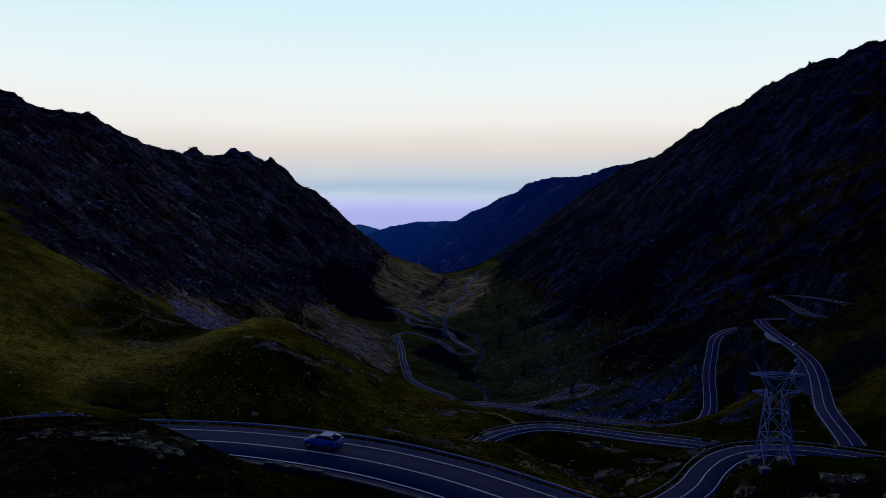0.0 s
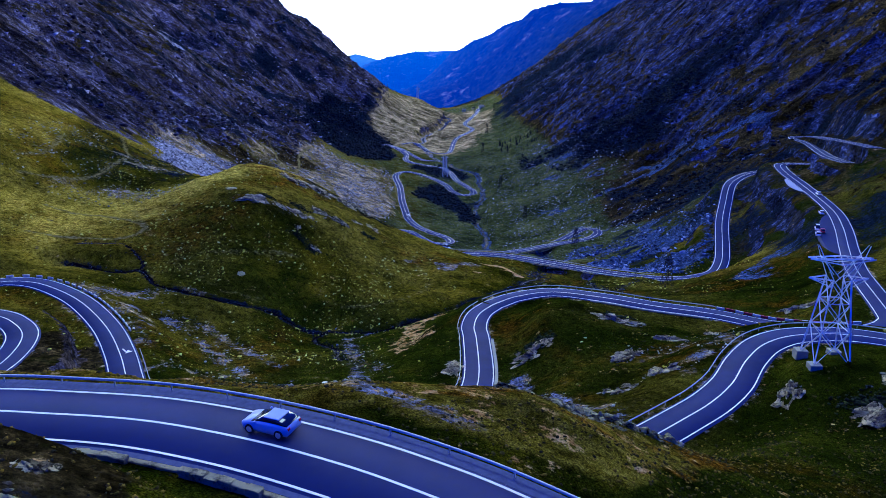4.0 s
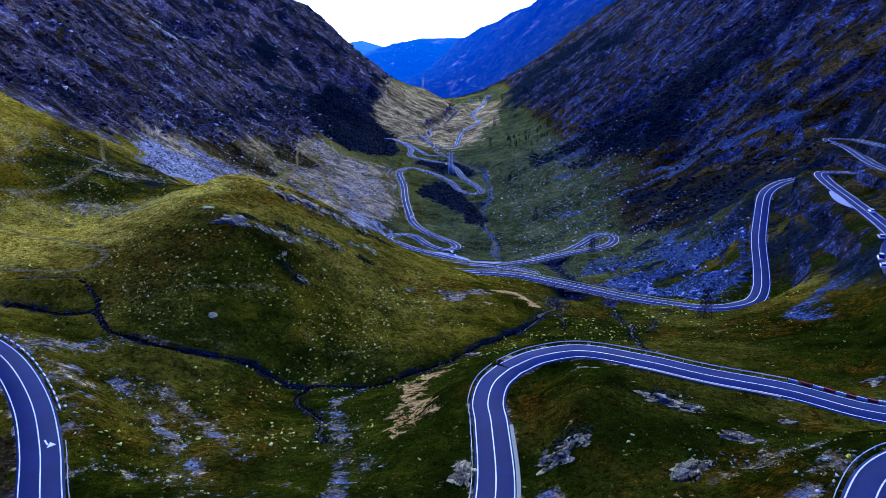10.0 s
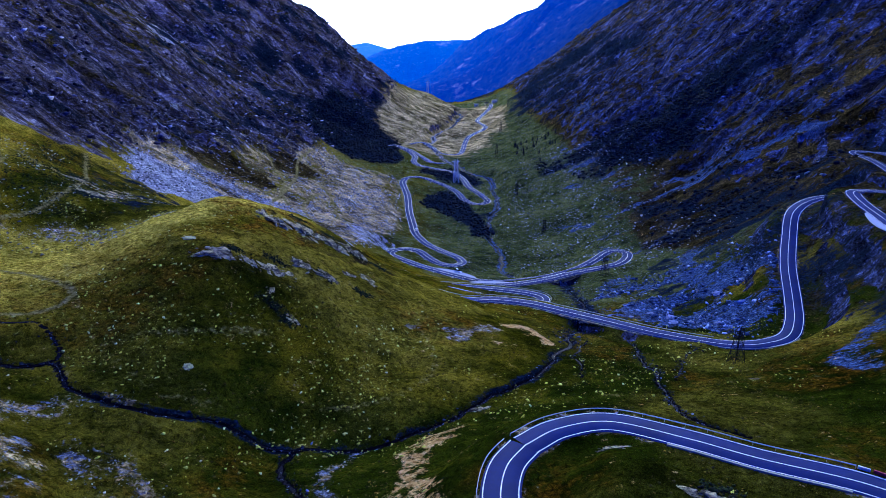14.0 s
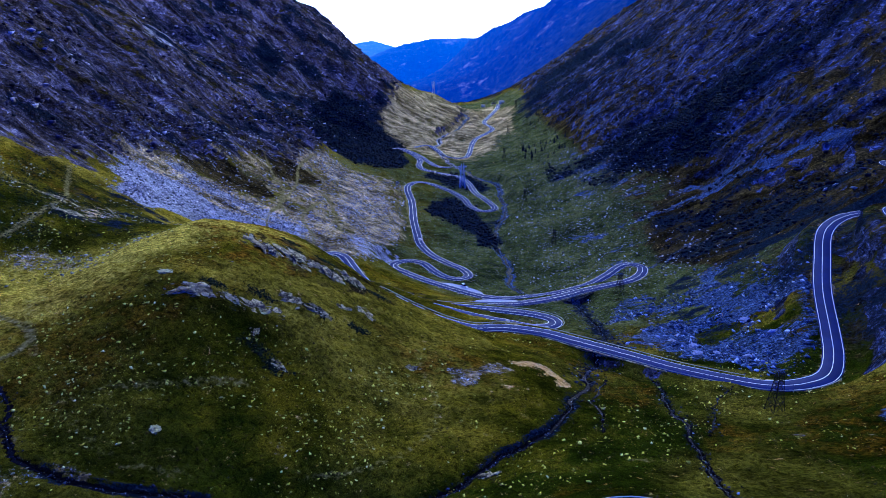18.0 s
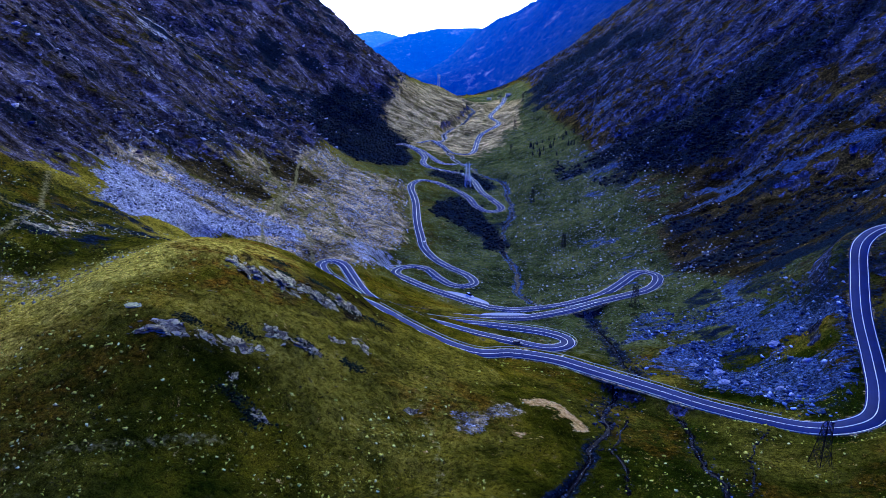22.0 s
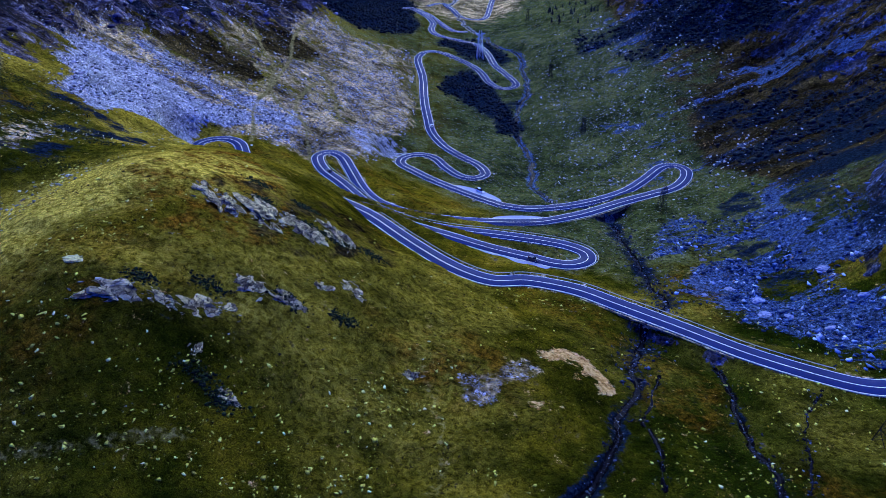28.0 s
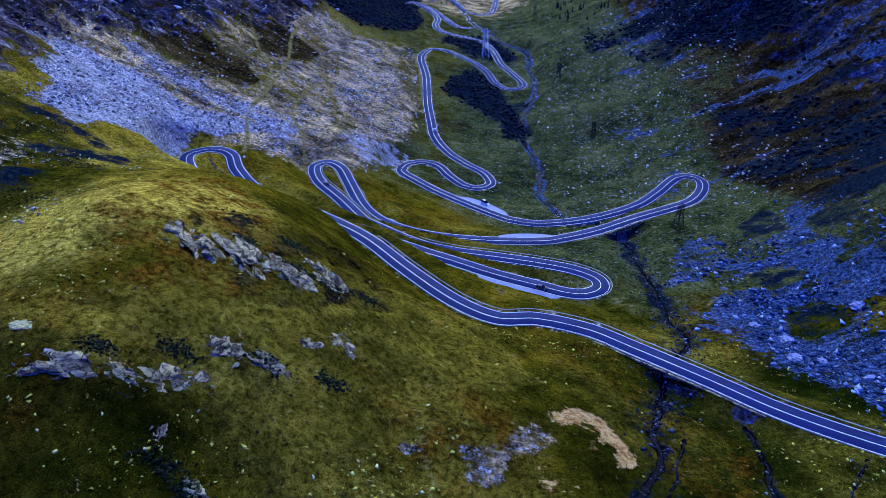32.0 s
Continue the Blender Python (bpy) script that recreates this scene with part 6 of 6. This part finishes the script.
guard_rail("crest", 0, len(ROADS["crest"]), -(HALF + 0.75), "long galvanised guard rail along the crest road")
guard_rail("lower", 0, len(ROADS["lower"]), -(HALF + 0.7), "galvanised guard rail along the outer edge of the road")
guard_rail("loop", station("loop", -70, 130), station("loop", -29, 99), -(HALF + 0.6), "galvanised guard rail round the loop")
guard_rail("loop", station("loop", 2, 107), station("loop", 13, 164), -(HALF + 0.6), "galvanised guard rail round the bend")
guard_rail("upper", 0, station("upper", 66, 149.8), -(HALF + 0.6), "galvanised guard rail along the outer edge of the road")
guard_rail("bend", station("bend", 117, 278), station("bend", -8, 335), -(HALF + 0.6), "galvanised guard rail above the stream")
guard_rail("bend", station("bend", 90, 276), station("bend", -40, 373), HALF + 0.6, "galvanised guard rail along the inner edge of the road")
guard_rail("turn", station("turn", -62, 402), station("turn", -27, 401), HALF + 0.6, "galvanised guard rail round the hairpin")
guard_rail("bottom", 0, station("bottom", 112, 487), HALF + 0.6, "galvanised guard rail along the valley road", 6)
striped_barrier("upper", station("upper", 66, 149.8), station("upper", 95, 134.5), -(HALF + 0.8), "low red and white striped road barrier")
striped_barrier("loop", station("loop", -120, 173.5), station("loop", -76, 139), -(HALF + 0.8), "row of white barrier blocks with gaps", 2, 1, False)
kerb("loop", station("loop", -6, 102.6), station("loop", 8, 142), HALF + 0.3, 0.28, 0.7, "pale concrete kerb along the inside of the bend", CONCRETE)
kerb("upper", station("upper", 40, 164), station("upper", 66, 149.8), HALF + 0.3, 0.22, 0.5, "pale concrete kerb along the road", CONCRETE)
kerb("crest", station("crest", -23, 32.6), station("crest", 19, 10), HALF + 0.75, 0.1, 0.4, "worn concrete gutter along the crest road", LICHEN_ROCK)


def stone_parapet():
    """Broken low wall of blocks beside the crest road."""
    line, n = ROADS["crest"], sides(ROADS["crest"])
    wall = thing("stone_parapet", pose(0, 0, 0), "broken low parapet of grey stone blocks beside the road", "stone wall")
    rng = random.Random(4)
    for i in list(range(station("crest", -22, 32.6), station("crest", -17, 31.6))) + list(range(station("crest", -14, 30.6), station("crest", -7.5, 28))):
        bm = bmesh.new()
        box(bm, (0, 0, 0), (0.96, 0.55 + rng.uniform(-0.08, 0.08), 0.62 + rng.uniform(-0.12, 0.1)), None, 0.06)
        for v in bm.verts:
            v.co += Vector([rng.uniform(-0.03, 0.03) for _ in range(3)])
        ob = part("block", bm, LICHEN_ROCK, wall)
        off = HALF + 1.0
        ob.matrix_local = pose(line[i, 0] + n[i, 0] * off, line[i, 1] + n[i, 1] * off, line[i, 2] + 0.12, rng.uniform(-3, 3), 0, math.degrees(math.atan2(n[i, 1], n[i, 0])) - 90)


stone_parapet()


# ---- road marks and lay-bys ----
def retaining_wall(road, s0, s1, side, high, label, mouths=()):
    """A wall of rough blocks under the edge of the road. Dark panels stand for the shade in culvert mouths where a
    stream passes.
    """
    line, n = ROADS[road], sides(ROADS[road])
    wall = thing("retaining_wall", pose(0, 0, 0), label, "stone wall")
    rng = random.Random(s0)
    meshes = []
    for _ in range(4):
        bm = bmesh.new()
        box(bm, (0, 0, 0), (1.06, 0.5, 0.52), None, 0.05)
        for v in bm.verts:
            v.co += Vector([rng.uniform(-0.04, 0.04) for _ in range(3)])
        me = bpy.data.meshes.new("block")
        bm.to_mesh(me)
        bm.free()
        me.materials.append(FACE_GREY)
        meshes.append(me)
    rows = int(high / 0.5)
    for i in range(min(s0, s1), max(s0, s1)):
        a = math.degrees(math.atan2(n[i, 1], n[i, 0])) - 90
        for r in range(rows):
            if any(abs(i - m) < 2 for m in mouths) and 0 < r < rows:
                continue
            off = side * (HALF + 0.62 + 0.05 * r)
            block = new("block", meshes[rng.randrange(4)])
            block.parent = wall
            block.matrix_local = pose(line[i, 0] + n[i, 0] * off, line[i, 1] + n[i, 1] * off, line[i, 2] - 0.35 - 0.5 * r, rng.uniform(-2, 2), 0, a)
    for m in mouths:
        a = math.degrees(math.atan2(n[m, 1], n[m, 0])) - 90
        # flat dark panel in place of the shade inside the opening
        bm = bmesh.new()
        box(bm, (0, 0, 0), (3.2, 0.12, high), None, 0.02)
        off = side * (HALF + 0.45)
        back = part("culvert_shade", bm, DARK_STEEL, wall, "dark panel for the shade in a culvert mouth")
        back.matrix_local = pose(line[m, 0] + n[m, 0] * off, line[m, 1] + n[m, 1] * off, line[m, 2] - 0.6 - high / 2, 0, 0, a)
    return wall


def near_side(road, x, y):
    """1 or -1: the side of the road that lies down the valley from the hillock."""
    i = station(road, x, y)
    return 1 if sides(ROADS[road])[i][1] < 0 else -1


retaining_wall("bend", station("bend", 70, 289), station("bend", 34, 318), near_side("bend", 50, 305), 2.4, "dark stone retaining wall under the road above the stream",
               [station("bend", 50, 305.8), station("bend", 63, 295)])
retaining_wall("bottom", station("bottom", 40, 430), station("bottom", 76, 455), near_side("bottom", 56, 440), 2.4, "dark stone retaining wall under the valley road", [station("bottom", 60, 443)])


def arrow(road, x, y, lane):
    line = ROADS[road]
    i = station(road, x, y)
    n = sides(line)[i]
    t = Vector((-n[1], n[0], 0))
    r = Vector((n[0], n[1], 0))
    c = Vector((line[i, 0], line[i, 1], line[i, 2] + 0.09)) + r * lane
    pts = [(0.5, -1.7), (0.8, -1.7), (0.42, 0.2), (0.12, 0.1), (0.5, 1.1), (-1.0, 0.75), (-0.15, -0.55)]
    me = mesh_from("arrow", [tuple(c + r * a + t * b) for a, b in pts], [(0, 1, 2, 3), (4, 5, 6)], PAINT)
    tagged(new("road_arrow", me), "white direction arrow painted on the asphalt", "road marking")


arrow("loop", -70, 131, -1.5)
arrow("loop", -57, 107.5, -1.5)


def layby(road, a, b, side, reach, label):
    line = ROADS[road][station(road, *a):station(road, *b)]
    k = len(line)
    n = sides(line)
    w = reach * np.sin(np.linspace(0, np.pi, k)) ** 0.5
    inner = np.c_[line[:, :2] + n * side * (HALF - 0.1), line[:, 2] + 0.03]
    outer = np.c_[line[:, :2] + n * side * (HALF + 0.2 + w)[:, None], line[:, 2] + 0.0]
    skirt = np.c_[line[:, :2] + n * side * (HALF + 1.0 + w)[:, None], line[:, 2] - 1.2]
    faces = [(r * k + i, r * k + i + 1, (r + 1) * k + i + 1, (r + 1) * k + i) for r in range(2) for i in range(k - 1)]
    tagged(new("layby", mesh_from("layby", np.vstack([inner, outer, skirt]).tolist(), faces, GRAVEL if "gravel" in label else ASPHALT)), label, "lay-by", kind="structure")


GRAVEL = plain("gravel", (0.33, 0.33, 0.33), 0.95, 0.0, 0.35, 1.0)
layby("upper", (133, 208), (155, 262), -1, 4.6, "asphalt lay-by beside the mountain road")
layby("upper", (168, 306), (175, 338), -1, 2.5, "gravel lay-by on the outer edge of the road")
layby("turn", (0, 374), (30, 364.5), 1, 4.0, "pale gravel lay-by inside the hairpin")
layby("bottom", (8, 420), (34, 427), -1, 3.0, "pale gravel lay-by beside the valley road")
layby("river", (12, 469), (-14, 492), 1, 4.0, "pale gravel lay-by at the end of the bridge")


# ---- vehicles ----
def gloss(name, colour, rough=0.3):
    n = Nodes(name)
    return n.done(n.mix(n.noise(8.0), tuple(c * 0.92 for c in colour), colour), rough, None, 0.0, 0.5)


CAR_BLUE = gloss("car_paint_silver_blue", (0.3, 0.36, 0.5))
CAR_WHITE = gloss("car_paint_white", (0.8, 0.8, 0.8))
CAR_RED = gloss("car_paint_red", (0.45, 0.02, 0.03))
CAR_DARK = gloss("car_paint_dark", (0.03, 0.03, 0.035))
CAR_GLASS = gloss("dark_car_glass", (0.01, 0.011, 0.013), 0.08)
TYRE = plain("tyre_rubber", (0.015, 0.015, 0.015), 0.9)
RIM = plain("wheel_rim", (0.5, 0.5, 0.52), 0.35, 0.8, 0.1)
TAIL = gloss("red_tail_lamp", (0.5, 0.01, 0.01), 0.2)
LAMP = gloss("clear_headlamp", (0.75, 0.78, 0.8), 0.15)


def loft(bm, sections):
    """Rings of (x, half width, low, high) joined along a car's length."""
    rings = []
    for x, w, lo, hi in sections:
        h = hi - lo
        ring = [(x, -w * 0.97, lo), (x, -w, lo + h * 0.35), (x, -w * 0.97, lo + h * 0.8), (x, -w * 0.86, hi), (x, w * 0.86, hi), (x, w * 0.97, lo + h * 0.8), (x, w, lo + h * 0.35), (x, w * 0.97, lo)]
        rings.append([bm.verts.new(p) for p in ring])
    for a, b in zip(rings, rings[1:]):
        for i in range(8):
            bm.faces.new((a[i], a[(i + 1) % 8], b[(i + 1) % 8], b[i]))
    bm.faces.new(rings[0][::-1])
    bm.faces.new(rings[-1])
    bmesh.ops.recalc_face_normals(bm, faces=bm.faces)


def car(m, paint, label, category="car", tall=1.0, length=1.0):
    c = thing("car" if category == "car" else "van", m, label, category)
    k = length
    bm = bmesh.new()
    loft(bm, [(-2.1 * k, 0.78, 0.42, 0.78), (-2.0 * k, 0.84, 0.3, 0.92), (-1.2 * k, 0.89, 0.26, 0.96), (0.6 * k, 0.9, 0.26, 0.94), (1.35 * k, 0.88, 0.27, 0.86), (1.95 * k, 0.82, 0.3, 0.74), (2.12 * k, 0.72, 0.4, 0.64)])
    body = part("body", bm, paint, c)
    bm = bmesh.new()
    loft(bm, [(-1.95 * k, 0.72, 0.88, 0.98), (-1.45 * k, 0.74, 0.88, 1.36 * tall), (-0.9 * k, 0.72, 0.88, 1.46 * tall), (0.1 * k, 0.72, 0.88, 1.45 * tall), (0.55 * k, 0.74, 0.88, 1.25 * tall), (1.15 * k, 0.78, 0.84, 0.92)])
    cabin = part("cabin", bm, CAR_GLASS, c, "dark tinted windows")
    for ob in (body, cabin):
        ob.data.polygons.foreach_set("use_smooth", np.ones(len(ob.data.polygons), bool))
    bm = bmesh.new()
    box(bm, (-0.55 * k, 0, 1.45 * tall), (1.35 * k, 1.26, 0.07), None, 0.03)
    part("roof", bm, paint, c)
    for sx in (-1.3, 1.3):
        for sy in (-1, 1):
            bm = bmesh.new()
            bmesh.ops.create_cone(bm, cap_ends=True, segments=20, radius1=0.33, radius2=0.33, depth=0.22, matrix=pose(sx * k, sy * 0.8, 0.33, 90))
            tyre = part("wheel", bm, TYRE, c)
            bm = bmesh.new()
            bmesh.ops.create_cone(bm, cap_ends=True, segments=14, radius1=0.2, radius2=0.18, depth=0.05, matrix=pose(sx * k, sy * 0.915, 0.33, 90))
            part("rim", bm, RIM, tyre)
    for sy in (-1, 1):
        bm = bmesh.new()
        box(bm, (-2.06 * k, sy * 0.62, 0.76), (0.1, 0.26, 0.16), None, 0.02)
        part("tail_lamp", bm, TAIL, c)
        bm = bmesh.new()
        box(bm, (2.0 * k, sy * 0.6, 0.62), (0.14, 0.28, 0.13), None, 0.02)
        part("headlamp", bm, LAMP, c)
        bm = bmesh.new()
        box(bm, (0.7 * k, sy * 0.96, 0.98), (0.14, 0.16, 0.12), None, 0.03)
        part("mirror", bm, paint, c)
    return c


def on_road(road, x, y, lane, back=False):
    line = ROADS[road]
    i = station(road, x, y)
    n = sides(line)[i]
    turn = math.degrees(math.atan2(n[0], -n[1])) + 90 - 90
    heading = math.degrees(math.atan2(n[0], -n[1]))
    return pose(line[i, 0] + n[0] * lane, line[i, 1] + n[1] * lane, line[i, 2] + 0.07, 0, 0, heading + (180 if back else 0))


car(on_road("crest", -12, 29.8, -1.5, True), CAR_BLUE, "silver-blue hatchback driving along the crest road", "car", 0.86, 0.84)
car(on_road("upper", 166, 300, 1.4), CAR_WHITE, "small white car on the mountain road")
car(on_road("upper", 154, 262, -5.5), CAR_WHITE, "small white car parked in the lay-by")
car(on_road("upper", 144, 236, -7.5), CAR_RED, "red car parked beside a white van in the lay-by")
car(on_road("upper", 146, 239, -9.0), CAR_WHITE, "white camper van parked in the lay-by", "van", 1.45, 1.2)
car(on_road("upper", 141, 232, -9.0), CAR_WHITE, "white car parked in the lay-by")
van = car(on_road("river", -1.5, 480, 6.0, True), CAR_WHITE, "white camper van parked beside the valley road, headlamps lit", "van", 1.45, 1.3)
glow = Nodes("lit_headlamp")
glow.put(glow.bsdf, "Emission Color", (1.0, 0.95, 0.75))
glow.put(glow.bsdf, "Emission Strength", 60.0)
glow.done((0.9, 0.9, 0.85), 0.2)
for child in van.children:
    if child.name.startswith("headlamp"):
        child.data.materials[0] = glow.mat
car(on_road("turn", 22, 367, 1.5), CAR_DARK, "dark car on the hairpin road")
car(on_road("bottom", -73, 453, 1.4), CAR_DARK, "dark car on the hairpin road")
car(on_road("river", -32, 597, 1.4), CAR_WHITE, "white car on the valley road")


# ---- huts and knoll tower far down the valley ----
def hut(at, size, turn, label, wall_mat, roof_mat):
    z = float(ground_at(*at))
    h = thing("hut", pose(at[0], at[1], z, 0, 0, turn), label, "hut")
    w, d, e = size
    bm = bmesh.new()
    box(bm, (0, 0, e / 2 - 0.5), (w, d, e + 1))
    part("wall", bm, wall_mat, h)
    bm = bmesh.new()
    v = [bm.verts.new(p) for p in ((-w / 2 - 0.4, -d / 2 - 0.4, e), (w / 2 + 0.4, -d / 2 - 0.4, e), (w / 2 + 0.4, d / 2 + 0.4, e), (-w / 2 - 0.4, d / 2 + 0.4, e), (-w / 2, 0, e + d * 0.4), (w / 2, 0, e + d * 0.4))]
    for f in ((0, 1, 5, 4), (2, 3, 4, 5), (0, 4, 3), (1, 2, 5), (3, 2, 1, 0)):
        bm.faces.new([v[i] for i in f])
    part("roof", bm, roof_mat, h)
    bm = bmesh.new()
    box(bm, (0, -d / 2 - 0.03, 1.0), (1.0, 0.08, 2.0))
    part("door", bm, DARK_STEEL, h)


hut((72, 1335), (9, 6, 3.0), 10, "white-walled hut beside the valley road", WHITE_PAINT, CONCRETE)
hut((40, 1345), (7, 5, 2.8), -5, "white-walled hut beside the valley road", WHITE_PAINT, CONCRETE)
hut((58, 1342), (6, 5, 2.6), 20, "small pale hut beside the valley road", CONCRETE, DARK_STEEL)
line_pylon((-45, 1264), 0, 19.0, STEEL, "pale steel mast on the far grassy knoll", 1.3)


# ---- small conifers on the valley slope ----
def conifer():
    t = thing("conifer", pose(0, 0, 0), "small dark conifer on the valley slope", "tree", "conifers on the valley slope")
    bm = bmesh.new()
    bmesh.ops.create_cone(bm, cap_ends=True, segments=6, radius1=0.16, radius2=0.04, depth=4.6, matrix=pose(0, 0, 2.1))
    part("trunk", bm, DARK_STEEL, t)
    bm = bmesh.new()
    rng = random.Random(8)
    for k in range(9):
        z, r = 0.7 + k * 0.48, 1.35 * (1 - k / 9.5)
        for j in range(9):
            a = j * 0.698 + rng.uniform(-0.3, 0.3) + k
            q = r * rng.uniform(0.7, 1.15)
            base = Vector((0, 0, z + 0.35))
            tip = Vector((q * math.cos(a), q * math.sin(a), z - 0.12 - 0.1 * q))
            side = Vector((-math.sin(a), math.cos(a), 0)) * 0.26 * (0.4 + r)
            mid = base.lerp(tip, 0.55)
            v = [bm.verts.new(p) for p in (base, mid - side + Vector((0, 0, -0.08)), tip, mid + side + Vector((0, 0, -0.08)))]
            bm.faces.new(v)
    part("crown", bm, BUSH_GREEN, t)
    return t


first = conifer()
rng = random.Random(12)
spots = [(rng.uniform(70, 125), rng.uniform(800, 900)) for _ in range(34)] + [(rng.uniform(-100, -60), rng.uniform(1090, 1240)) for _ in range(14)] + [(rng.uniform(90, 140), rng.uniform(950, 1050)) for _ in range(10)]
for k, (x, y) in enumerate(spots):
    m = pose(x, y, float(ground_at(x, y)) - 0.2, 0, 0, rng.uniform(0, 360)) @ Matrix.Diagonal((1, 1, 1, 1))
    if k == 0:
        first.matrix_world = m
    else:
        ob = copy_thing(first, m)
        ob.scale = [rng.uniform(0.7, 1.5)] * 3
